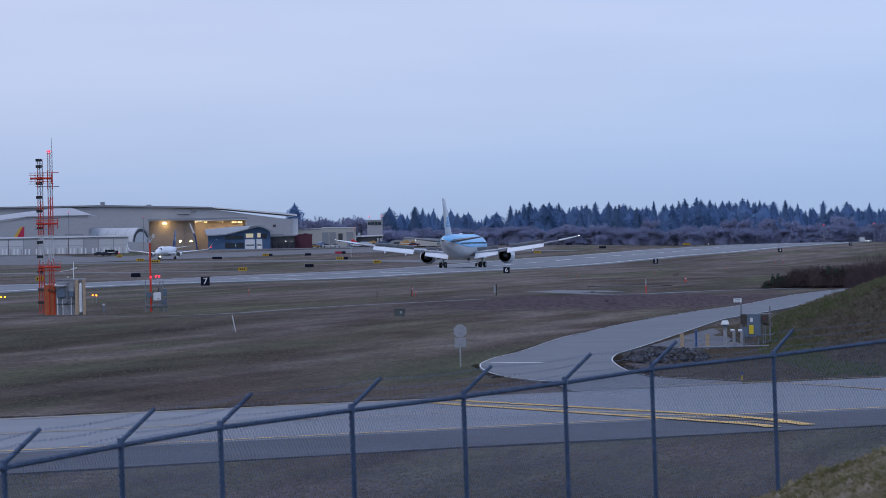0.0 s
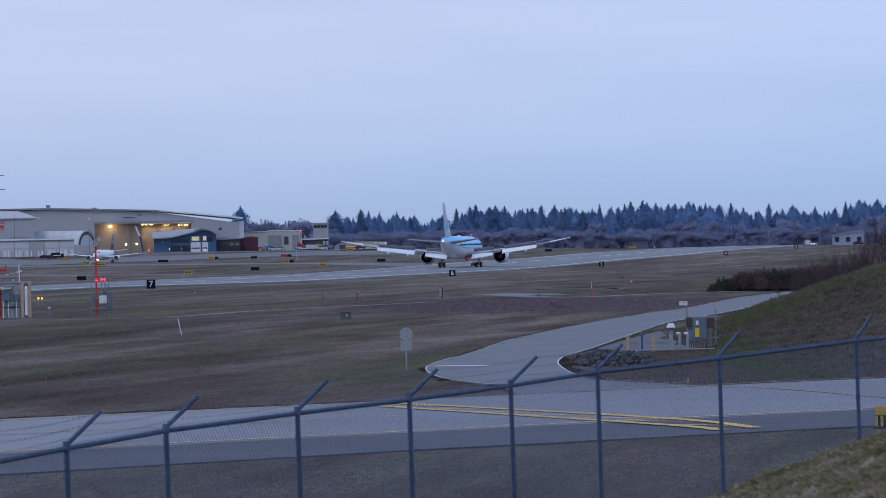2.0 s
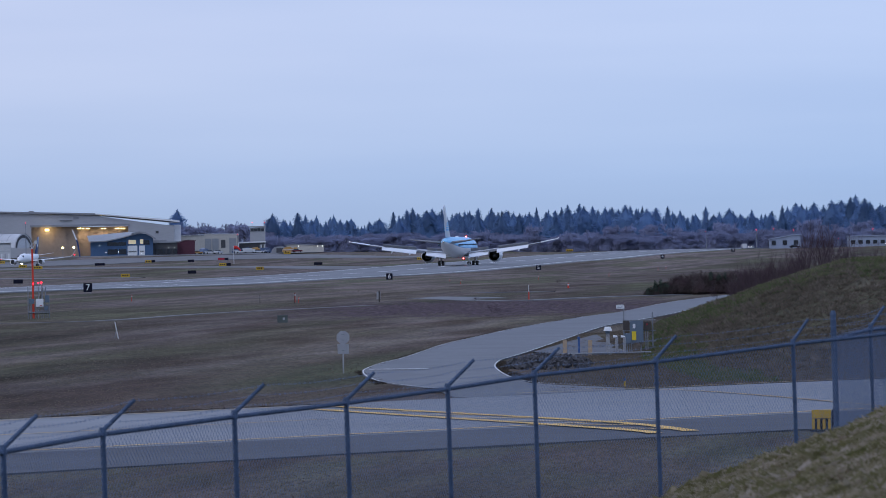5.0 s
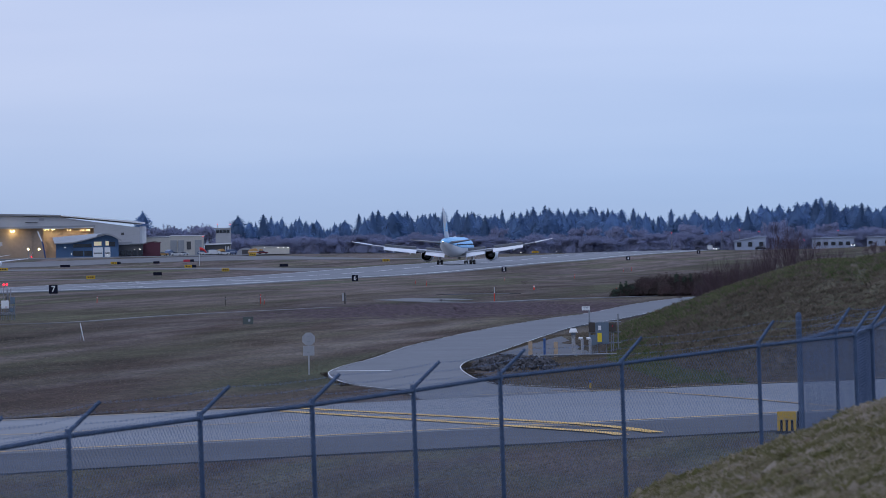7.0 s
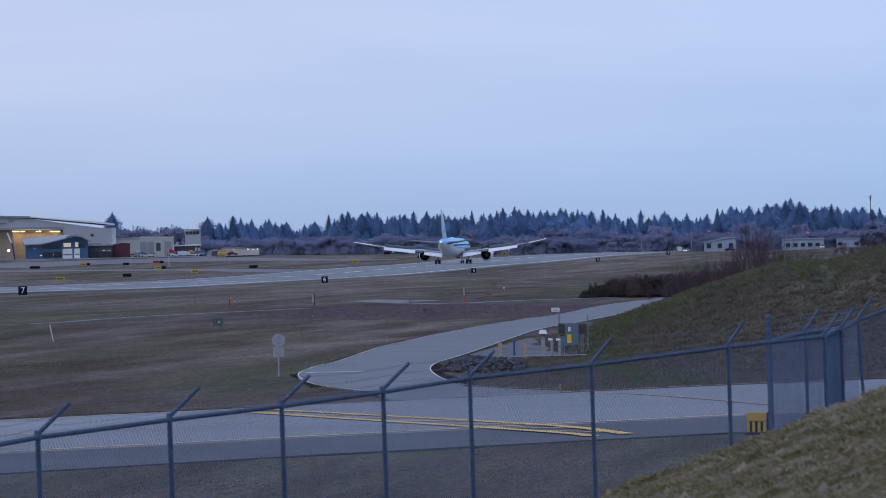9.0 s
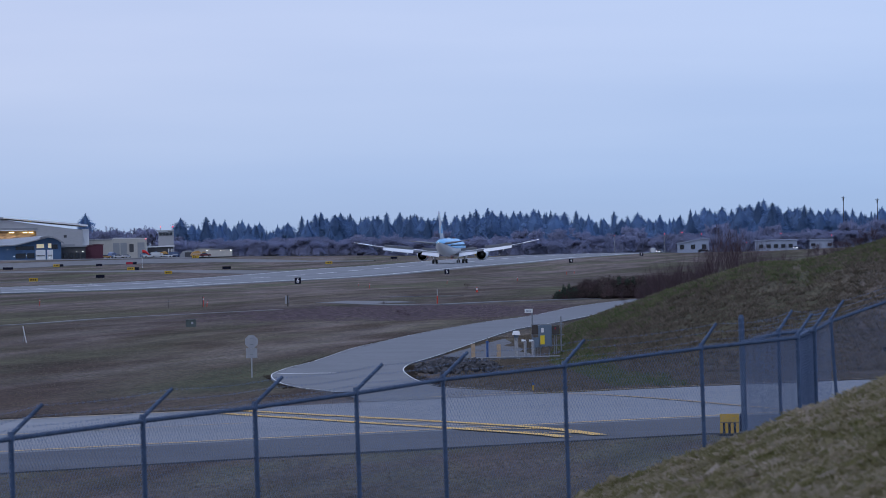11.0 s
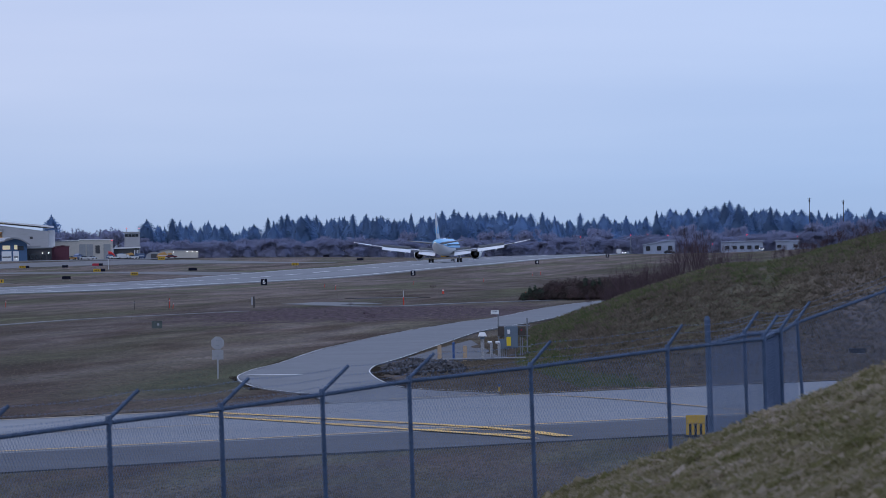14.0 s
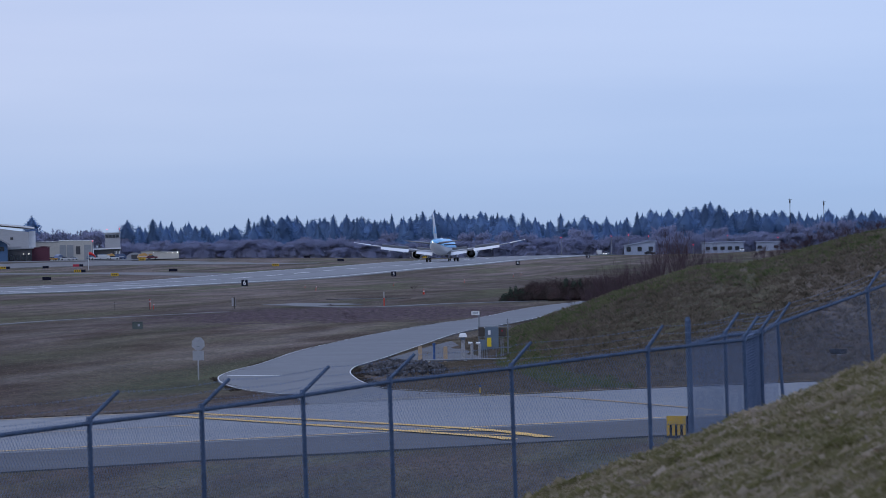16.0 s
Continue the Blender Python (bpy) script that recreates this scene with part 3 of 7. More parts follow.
strip("road_mouth", [(-32.49, 248.79, -29.75, 234.92), (-30.69, 252.64, -28.63, 235.57), (-31.11, 267.38, -27.61, 237.17), (-28.90, 257.05, -26.79, 238.26), (-26.75, 252.21, -25.45, 239.92), (-23.33, 246.65, -22.96, 242.74)], M_ROAD, 0.008, "grey asphalt mouth of the service road at the taxiway", "road")

# light tracks over the grass
line("track", [(-131.08, 466.86), (-112.83, 477.45), (-102.73, 472.10), (-92.93, 477.49), (-89.88, 513.55), (-83.40, 543.74), (-79.88, 560.05)], 1.3, M_TRACK, -0.02, road)
line("track", [(-83.22, 623.45), (-68.01, 581.61), (-60.66, 600.72), (-47.62, 621.24), (-33.72, 629.64)], 2.4, M_PADGRAVEL, -0.01, road)
strip("pad", [(-83.22, 623.45, -81.58, 613.62), (-82.06, 635.17, -75.85, 604.55), (-74.2, 622.0, -71.0, 610.0)], M_PADGRAVEL, -0.03, "pale gravel pad beyond the road", "pavement")
line("track", [(-82.03, 671.06), (-78.28, 675.74), (-72.74, 671.10)], 1.8, M_PADGRAVEL, -0.01, road)

# ---- aircraft (nose along +y, wing tips near y = 0, wheels on z = 0) ----
def tube(stations, a0, a1, n, squash=1.0):
    """Part of a fuselage skin between two angles (degrees, 0 to the right, 90 up)."""
    bm = B()
    rings = []
    for y, r, zc in stations:
        rings.append([(r * squash * math.cos(radians(a0 + (a1 - a0) * k / n)), y, zc + r * math.sin(radians(a0 + (a1 - a0) * k / n))) for k in range(n + 1)])
    return loft(bm, rings, closed=False, caps=False)


def wing(sections, side):
    """Sections (x, leading edge y, chord, z, thickness); an airfoil lofted from root to tip."""
    bm = B()
    shape = ((0, 0), (0.06, 0.55), (0.25, 0.95), (0.5, 0.85), (0.8, 0.4), (1, 0.04), (1, -0.04), (0.7, -0.2), (0.4, -0.42), (0.15, -0.45), (0.04, -0.3))
    loft(bm, [[(side * x, le - c * p, z + t * q) for p, q in shape] for x, le, c, z, t in sections])
    return bm


def plate(p, thick):
    """A panel through four corners, of some thickness."""
    bm = B()
    a = [Vector(q) for q in p]
    nrm = (a[1] - a[0]).cross(a[3] - a[0]).normalized() * thick / 2
    loft(bm, [[q + nrm for q in a], [q - nrm for q in a]])
    return bm


def ball(bm, c, r, n=8):
    g = bmesh.ops.create_icosphere(bm, subdivisions=2, radius=r)
    for v in g["verts"]:
        v.co += Vector(c)
    return bm


def turned(bm, prof, c, n=28):
    """A body of revolution about a line along y: profile (y, radius)."""
    loft(bm, [[(c[0] + r * math.cos(2 * math.pi * k / n), c[1] + y, c[2] + r * math.sin(2 * math.pi * k / n)) for k in range(n)] for y, r in prof], caps=False)
    return bm


def nacelle(parent, c, r, length, skin, pylon_top, front_view=False):
    """Engine: outer cowl, dark inner duct with a core, pylon."""
    eng = part("engine", turned(B(), ((0, r * 0.80), (length * 0.1, r * 0.93), (length * 0.45, r * 1.02), (length * 0.85, r), (length * 0.97, r * 0.93), (length, r * 0.86), (length * 0.95, r * 0.8), (length * 0.7, r * 0.78)), c), skin, parent, "", True)
    core = B()
    turned(core, ((length * 0.05, r * 0.77), (length * 0.55, r * 0.7), (length * 0.56, 0.02)), c)
    part("duct", core, M_ENGINE, eng, "dark engine duct", True)
    cone = B()
    turned(cone, ((-length * 0.28, 0.04), (-length * 0.05, r * 0.22), (length * 0.12, r * 0.42), (length * 0.5, r * 0.5)), c)
    part("exhaust_cone", cone, M_ACDARK, eng, "dark metal exhaust cone", True)
    fan = B()
    turned(fan, ((length * 0.75, r * 0.8), (length * 0.75, r * 0.2), (length * 0.88, 0.02)), c)
    part("fan", fan, M_ACDARK, eng, "dark fan disc", True)
    py = B()
    w = r * 0.12
    loft(py, [[(c[0] - w, c[1] + y, c[2] + r * 0.9), (c[0] + w, c[1] + y, c[2] + r * 0.9), (c[0] + w, c[1] + y - length * 0.5, pylon_top), (c[0] - w, c[1] + y - length * 0.5, pylon_top)] for y in (length * 0.05, length * 0.75)])
    part("pylon", py, M_ACGREY, eng)
    return eng


def wheel(parent, c, r, w):
    bm = B()
    n = 20
    prof = ((-w / 2, r * 0.8), (-w * 0.42, r * 0.96), (-w * 0.2, r), (w * 0.2, r), (w * 0.42, r * 0.96), (w / 2, r * 0.8))
    loft(bm, [[(c[0] + x, c[1] + q * math.cos(2 * math.pi * k / n), c[2] + q * math.sin(2 * math.pi * k / n)) for k in range(n)] for x, q in prof])
    t = part("wheel", bm, M_RUBBER, parent)
    hub = rod(B(), (c[0] - w * 0.53, c[1], c[2]), (c[0] + w * 0.53, c[1], c[2]), r * 0.5, n=14)
    part("hub", hub, M_ACGREY, t)
    return t


G_BEACON = glow("red_beacon_lens", (1.0, 0.03, 0.03), 55)
BEACONS = []


def big_jet():
    jet = thing("airliner", pose(RX, 1292, ground(RX, 1292)), "large twin-engined airliner, sky blue over white, flaps and spoilers out", "airplane")
    st = ((-24, 0.3, 6.9), (-22, 0.85, 6.7), (-18, 1.6, 6.35), (-12, 2.35, 5.8), (-6, 2.8, 5.4), (0, 2.95, 5.2), (12, 2.97, 5.15), (26, 2.95, 5.15), (32, 2.72, 5.05), (35.5, 2.15, 4.85), (37.8, 1.25, 4.6), (39, 0.15, 4.4))
    upper = part("upper_fuselage", tube(st, -2, 182, 26), M_ACBLUE, jet, "sky blue upper fuselage", True)
    part("cheat_line", tube([(y, r + 0.01, z) for y, r, z in st], -5, -2, 2), M_ACCOBALT, jet, "cobalt line", True)
    part("cheat_line", tube([(y, r + 0.01, z) for y, r, z in st], 182, 185, 2), M_ACCOBALT, jet, "cobalt line", True)
    part("lower_fuselage", tube(st, 185, 355, 24), M_ACWHITE, jet, "white belly", True)
    fair = B()
    loft(fair, [[(0.93 * w * math.cos(2 * math.pi * k / 16), y, 3.3 + 0.8 * h * math.sin(2 * math.pi * k / 16)) for k in range(16)] for y, w, h in ((3, 0.6, 0.3), (7, 2.9, 0.95), (16, 3.1, 1.0), (23, 2.5, 0.8), (26, 0.5, 0.2))])
    part("wing_fairing", fair, M_ACGREY, jet, "grey wing root fairing", True)
    dome = B()
    ball(dome, (0, 6, 8.1), 0.6)
    for v in dome.verts:
        v.co.y = 6 + (v.co.y - 6) * 2.2
        v.co.z = 8.1 + (v.co.z - 8.1) * 0.55
    part("antenna_dome", dome, M_ACWHITE, jet, "", True)
    for x in (-1, 1):
        for k in range(34):
            y = 29 - k * 1.28
            w = B()
            box(w, x * 2.86, y - 0.14, 5.7, x * 2.96, y + 0.14, 6.15)
            part("window", w, M_GLASS, upper)
    for s in (-1, 1):
        wing_ob = part("wing", wing(((2.4, 19.5, 12.5, 3.35, 0.75), (6, 16.8, 10.0, 3.75, 0.6), (10.2, 13.6, 7.6, 4.3, 0.45), (16, 9.6, 5.9, 5.0, 0.34), (21, 6.2, 4.5, 5.65, 0.24), (24.6, 3.7, 3.4, 6.2, 0.18)), s), M_ACGREY, jet, "grey swept wing", True)
        part("raked_wingtip", wing(((24.62, 3.69, 3.38, 6.2, 0.3), (27, 1.9, 2.4, 6.65, 0.26), (29, 0.1, 1.35, 7.05, 0.18), (30.05, -1.2, 0.35, 7.3, 0.06)), s), M_ACWHITE, wing_ob, "white raked wingtip", True)
        # trailing edge flaps, lowered
        part("inboard_flap", plate(((s * 3.3, 7.2, 3.35), (s * 9.0, 6.9, 4.05), (s * 9.0, 5.5, 3.0), (s * 3.3, 5.3, 2.1)), 0.16), M_ACWHITE, wing_ob, "white lowered flap")
        part("flaperon", plate(((s * 9.3, 6.5, 4.3), (s * 11.3, 5.3, 4.5), (s * 11.3, 4.4, 3.9), (s * 9.3, 5.3, 3.6)), 0.14), M_ACDARK, wing_ob, "dark flaperon")
        part("outboard_flap", plate(((s * 11.6, 5.3, 4.5), (s * 21.0, 1.7, 5.55), (s * 21.0, 0.8, 4.75), (s * 11.6, 3.9, 3.45)), 0.14), M_ACWHITE, wing_ob, "white lowered flap")
        part("aileron", plate(((s * 21.2, 1.7, 5.6), (s * 24.5, 0.35, 6.15), (s * 24.5, -0.2, 6.05), (s * 21.2, 0.9, 5.45)), 0.12), M_ACDARK, wing_ob, "dark aileron")
        # spoilers, raised
        for a, b_, y0, y1, z0, z1 in ((3.6, 6.2, 9.0, 8.6, 4.0, 4.25), (6.3, 8.9, 8.6, 8.2, 4.25, 4.5), (11.8, 14.0, 7.2, 6.2, 4.75, 4.95), (14.1, 16.3, 6.15, 5.2, 4.95, 5.2), (16.4, 18.6, 5.1, 4.2, 5.2, 5.45), (18.7, 20.8, 4.1, 3.2, 5.45, 5.7)):
            part("spoiler", plate(((s * a, y0, z0), (s * b_, y1, z1), (s * b_, y1 - 0.95, z1 + 0.75), (s * a, y0 - 1.0, z0 + 0.8)), 0.08), M_ACGREY, wing_ob, "raised grey spoiler")
        for x, y, z in ((6.1, 6.6, 3.0), (13.3, 4.2, 3.95), (18.2, 2.4, 4.55)):
            f = B()
            loft(f, [[(s * x + q * math.cos(2 * math.pi * k / 8), yy, zz + 1.5 * q * math.sin(2 * math.pi * k / 8)) for k in range(8)] for yy, zz, q in ((y + 3.2, z + 0.5, 0.05), (y + 1.6, z + 0.2, 0.3), (y, z - 0.2, 0.26), (y - 1.7, z - 0.75, 0.04))])
            part("flap_fairing", f, M_ACWHITE, wing_ob, "", True)
        nacelle(jet, (s * 9.75, 13.5, 2.75), 1.86, 5.6, M_ACWHITE, 4.2)
        # main gear
        g = part("main_gear", rod(B(), (s * 4.9, 8.2, 0.75), (s * 4.6, 8.2, 3.6), 0.2, 0.24), M_ACGREY, jet, "grey main landing gear leg")
        part("drag_brace", rod(B(), (s * 4.9, 8.1, 1.6), (s * 3.6, 9.6, 3.4), 0.09), M_ACGREY, g)
        part("bogie_beam", rod(B(), (s * 4.9, 7.3, 0.68), (s * 4.9, 9.1, 0.68), 0.13), M_ACDARK, g)
        door = B()
        box(door, s * 5.3, 7.2, 1.5, s * 5.36, 9.2, 3.4)
        part("gear_door", door, M_ACWHITE, g)
        for yy in (7.45, 8.95):
            for dx in (-0.55, 0.55):
                wheel(g, (s * 4.9 + dx, yy, 0.67), 0.67, 0.5)
        part("stabilizer", wing(((0.8, -13.8, 6.2, 6.35, 0.62), (5, -17.0, 4.2, 6.9, 0.42), (9.9, -21.2, 2.0, 7.55, 0.16)), s), M_ACDARK, jet, "dark grey tailplane", True)
        part("tip_light", ball(B(), (s * 30.0, -1.4, 7.36), 0.08), G_WHITE, jet)
    ng = part("nose_gear", rod(B(), (0, 33.5, 0.5), (0, 33.8, 2.5), 0.14), M_ACGREY, jet, "grey nose gear leg")
    for dx in (-0.35, 0.35):
        wheel(ng, (dx, 33.5, 0.5), 0.5, 0.36)
    fin = B()
    shape = ((0, 0), (0.08, 0.5), (0.3, 1), (0.6, 0.75), (1, 0.05), (1, -0.05), (0.6, -0.75), (0.3, -1), (0.08, -0.5))
    loft(fin, [[(t * q, le - c * p, z) for p, q in shape] for z, le, c, t in ((7.2, -8.6, 10.6, 0.5), (9, -11.0, 9.2, 0.46), (13, -15.4, 7.0, 0.34), (16.4, -19.0, 4.9, 0.2), (17.0, -20.3, 3.6, 0.1))])
    fin_ob = part("tail_fin", fin, M_ACWHITE, jet, "white tail fin with blue mark", True)
    for k in range(4):
        mk = B()
        z = 10.0 + 0.62 * k
        box(mk, -0.47, -19.2 + 0.2 * k, z, 0.47, -15.2 - 0.5 * k, z + 0.42)
        part("fin_mark", mk, M_ACBLUE, fin_ob, "plain blue mark")
    # turning drum with hoods stands in for a strobe, lit only towards the camera
    for y, z in ((26.0, 8.2), (19.0, 1.98)):
        drum = part("beacon", rod(B(), (0, 0, -0.2), (0, 0, 0.2), 0.2, n=16), M_ACDARK, jet, "dark turning drum with a red lens, standing in for a flashing beacon")
        part("back_plate", box(B(), -0.28, -0.24, -0.36, 0.28, -0.16, 0.36), M_ACDARK, drum)
        for x in (-0.34, 0.24):
            part("hood", box(B(), x, -0.86, -0.36, x + 0.1, -0.24, 0.36), M_ACDARK, drum)
        part("lens", rod(B(), (0, -0.245, 0), (0, -0.32, 0), 0.23, 0.2, n=16), G_BEACON, drum, "bright red lens")
        BEACONS.append((drum, y, z))
    part("tail_light", ball(B(), (0.0, -24.1, 6.95), 0.13), G_WHITE, jet)
    part("tail_light", ball(B(), (1.7, -17.5, 6.7), 0.09), G_WHITE, jet)
    part("tail_light", ball(B(), (-1.7, -17.5, 6.7), 0.09), G_WHITE, jet)
    return jet


def small_jet(x, y, heading):
    jet = thing("regional_jet", pose(x, y, ground(x, y) + 0.02, 0, 0, heading), "white regional jet taxiing with its landing lights on", "airplane")
    st = ((-15.5, 0.2, 3.7), (-13, 0.7, 3.35), (-8, 1.35, 2.85), (-4, 1.6, 2.65), (10, 1.62, 2.6), (12.6, 1.45, 2.5), (14.6, 1.0, 2.3), (15.9, 0.45, 2.1), (16.3, 0.05, 2.05))
    part("fuselage", tube(st, 0, 360, 28, 0.95), M_ACWHITE, jet, "white fuselage", True)
    part("belly_stripe", tube([(a, r + 0.01, z) for a, r, z in st[:5]], -60, -20, 4, 0.95), M_ACNAVY, jet, "navy stripe", True)
    ws = B()
    for k in (-2, -1, 1, 2):
        loft(ws, [[(k * 0.42 - 0.19, 14.1 - abs(k) * 0.28, 3.15), (k * 0.42 + 0.19, 14.1 - abs(k) * 0.28, 3.15), (k * 0.42 + 0.17, 13.45 - abs(k) * 0.25, 3.62), (k * 0.42 - 0.17, 13.45 - abs(k) * 0.25, 3.62)], [(k * 0.42 - 0.19, 14.5 - abs(k) * 0.28, 3.1), (k * 0.42 + 0.19, 14.5 - abs(k) * 0.28, 3.1), (k * 0.42 + 0.17, 13.75 - abs(k) * 0.25, 3.68), (k * 0.42 - 0.17, 13.75 - abs(k) * 0.25, 3.68)]])
    part("windscreen", ws, M_GLASS, jet)
    for s in (-1, 1):
        w = part("wing", wing(((1.2, 4.6, 5.2, 1.75, 0.4), (4.7, 2.2, 3.5, 2.1, 0.3), (13.0, -2.4, 1.6, 3.0, 0.12)), s), M_ACWHITE, jet, "", True)
        part("winglet", wing(((13.0, -2.4, 1.6, 3.0, 0.12), (13.7, -3.1, 1.2, 3.6, 0.09), (14.4, -4.6, 0.5, 5.1, 0.05)), s), M_ACWHITE, w, "", True)
        nacelle(jet, (s * 4.6, 1.2, 1.55), 0.92, 3.6, M_ACWHITE, 2.2)
        g = part("main_gear", rod(B(), (s * 2.6, -0.4, 0.45), (s * 2.6, -0.4, 2.0), 0.1), M_ACGREY, jet)
        for dx in (-0.25, 0.25):
            wheel(g, (s * 2.6 + dx, -0.4, 0.45), 0.45, 0.3)
        part("stabilizer", wing(((0.5, -11.5, 3.0, 3.6, 0.2), (5.0, -14.2, 1.3, 4.3, 0.08)), s), M_ACWHITE, jet, "", True)
    ng = part("nose_gear", rod(B(), (0, 11.5, 0.35), (0, 11.6, 1.3), 0.08), M_ACGREY, jet)
    for dx in (-0.2, 0.2):
        wheel(ng, (dx, 11.5, 0.35), 0.35, 0.2)
    part("taxi_light", ball(B(), (0, 11.9, 1.25), 0.42), G_LAND, ng, "bright landing light")
    part("position_light", ball(B(), (-14.1, -4.2, 3.6), 0.2), G_RED, jet)
    fin = B()
    shape = ((0, 0), (0.1, 0.6), (0.35, 1), (1, 0.05), (1, -0.05), (0.35, -1), (0.1, -0.6))
    loft(fin, [[(t * q, le - c * p, z) for p, q in shape] for z, le, c, t in ((3.6, -9.0, 5.5, 0.28), (6.5, -11.5, 4.0, 0.2), (9.7, -14.0, 2.6, 0.1))])
    fin_ob = part("tail_fin", fin, M_ACNAVY, jet, "navy blue tail fin", True)
    mk = ball(B(), (0, -13.2, 6.6), 0.9)
    for v in mk.verts:
        v.co.x *= 0.26
    part("fin_mark", mk, M_ACWHITE, fin_ob, "plain white patch", True)
    jet.scale = (1.07, 1.07, 1.07)
    return jet


G_LAND = glow("landing_lamp", (1.0, 0.95, 0.75), 45)
jet_landing = big_jet()
jet_taxiing = small_jet(-379.70, 1864.24, 180 + 8.6 - 8.5)

# ---- hangars and airport buildings ----
def site(name, x, y, rz, label, category, group=""):
    """A thing on the ground whose own x runs across the view, y away, z up."""
    return thing(name, pose(x, y, ground(x, y), 0, 0, rz), label, category, group)


def wall_with_roof(parent, outline, depth, wall_m, roof_m, over=0.6, thick=0.5, y0=0.0):
    """A block with the given front outline (x, z), and a roof slab that follows its upper edge."""
    body = part("wall", prism(B(), outline, "y", y0, y0 + depth), wall_m, parent)
    top = [p for p in outline if p[1] > 1]
    top = sorted(top)
    bm = B()
    for (a, b), (c, d) in zip(top, top[1:]):
        if abs(c - a) < 0.3:
            continue
        loft(bm, [[(a - (over if a == top[0][0] else 0), y, b + 0.02), (c + (over if c == top[-1][0] else 0), y, d + 0.02), (c + (over if c == top[-1][0] else 0), y, d + thick), (a - (over if a == top[0][0] else 0), y, b + thick)] for y in (y0 - over, y0 + depth + over)])
    part("roof", bm, roof_m, parent)
    return body


def panel(parent, name, x0, x1, z0, z1, material, y=-0.08, t=0.12, label=""):
    bm = B()
    box(bm, x0, y - t, z0, x1, y, z1)
    return part(name, bm, material, parent, label)


# large maintenance hangar, its doors partly open
hangar = site("hangar", -461.41, 2155.32, 12.08, "large grey maintenance hangar with a lit, partly open doorway", "hangar")
HX = 40.0
front = [(-78, -1), (-78, 17.4), (-50.64, 18.72), (-2.01, 18.34), (41.27, 16.77), (69.68, 12.22), (73.38, 11.93), (73.09, -4.74)]
door_l, door_r, door_top = 14.8, 54.4, 12.6
cut = B()
prism(cut, [(-78, -1), (-78, 17.4), (-50.9, 18.2), (-2.3, 18.1), (door_l, 17.7), (door_l, -1)], "y", 0, 1.2)
part("wall", cut, M_HANGAR, hangar)
cut = B()
prism(cut, [(door_l, door_top), (door_l, 17.6), (41.0, 16.5), (door_r, 14.4), (door_r, door_top)], "y", 0, 1.2)
part("wall", cut, M_HANGAR, hangar)
cut = B()
prism(cut, [(door_r, -1), (door_r, 14.4), (69.68, 12.22), (73.38, 11.93), (73.09, -4.74)], "y", 0, 1.2)
part("wall", cut, M_HANGAR, hangar)
for y0, y1, m_ in ((1.2, 70, M_HANGAR),):
    bm = B()
    box(bm, 72.0, y0, -1, 73.2, y1, 11.8)
    part("side_wall", bm, m_, hangar)
    bm = B()
    box(bm, -78, y0, -1, -77, y1, 17)
    part("side_wall", bm, m_, hangar)
    bm = B()
    box(bm, -77, y1 - 1, -1, 72, y1, 12)
    part("back_wall", bm, M_TAN, hangar)
bm = B()
loft(bm, [[(-79, y, 17.5), (-50.9, y, 18.3), (-2.3, y, 18.3), (41, y, 16.8), (41, y, 17.5), (-2.3, y, 19.0), (-50.9, y, 19.0), (-79, y, 18.2)] for y in (-1, 72)])
part("roof", bm, M_HANGARDARK, hangar, "dark roof edge")
bm = B()
loft(bm, [[(41, y, 17.0), (69.8, y, 13.9), (75.5, y, 13.2), (75.5, y, 13.9), (69.8, y, 14.6), (41, y, 17.4)] for y in (-1.1, 72.1)])
part("roof", bm, M_ROOFWHITE, hangar, "white sloping roof")
for k in range(4):
    w = (33.5 - door_l) / 4
    panel(hangar, "door_leaf", door_l + k * w, door_l + (k + 1) * w + 0.3, -0.5, door_top - 0.3, M_TAN, 3.0 + 0.5 * (k % 2), 0.4, "tan sliding door leaf")
for k in range(5):
    w = (54.6 - 33.6) / 5
    panel(hangar, "inner_leaf", 33.6 + k * w, 33.6 + (k + 1) * w + 0.3, -0.5, 12.0, M_TAN, 9.4 + 0.6 * (k % 2), 0.4)
panel(hangar, "lintel", door_l - 0.5, door_r + 0.5, door_top - 0.5, door_top + 0.4, M_HANGARDARK, -0.1, 0.3)
for x in (33.8, 34.7, 36.0, 37.6, 38.3, 43.9, 45.0, 49.4, 50.3, 51.8, 52.7):
    part("roof_lamp", box(B(), x - 0.25, 6.2, door_top - 1.2 - 0.02 * (x - 34), x + 0.3, 7.0, door_top - 1.05 - 0.02 * (x - 34)), G_WARM, hangar, "row of bright hangar lamps")
part("flood_lamp", box(B(), 20.5, 1.2, 10.8, 21.9, 2.2, 11.3), G_WARM, hangar, "warm flood lamp over the door")
for c_, w_ in ((-15, 3), (32, 2.2)):
    panel(hangar, "vent", c_, c_ + w_, 15.2, 16.2, M_HANGARDARK)
panel(hangar, "wall_mark", -74, -68.5, 13.0, 18.0 - 0.6, M_HANGARDARK, -0.1, 0.1)
panel(hangar, "wall_lamp_bar", 26.5, 31.5, 14.5, 14.75, M_SHADOWWALL, -0.1, 0.3)
bm = B()
box(bm, -5, 20, 18.8, -3.2, 23, 20.4)
part("roof_plant", bm, M_HANGARDARK, hangar)
bm = B()
box(bm, 14, 20, 18.0, 16, 23, 19.0)
part("roof_plant", bm, M_HANGARDARK, hangar)
panel(hangar, "white_end", 73.3, 76.0, -0.5, 12.2, M_ROOFWHITE, 3.0, 1.0)
panel(hangar, "door", 64, 70, -0.5, 6.0, M_HANGARDARK)
panel(hangar, "window", 65.6, 66.8, 8.8, 9.8, M_SHADOWWALL)
lamp_data = bpy.data.lights.new("door_flood", "POINT")
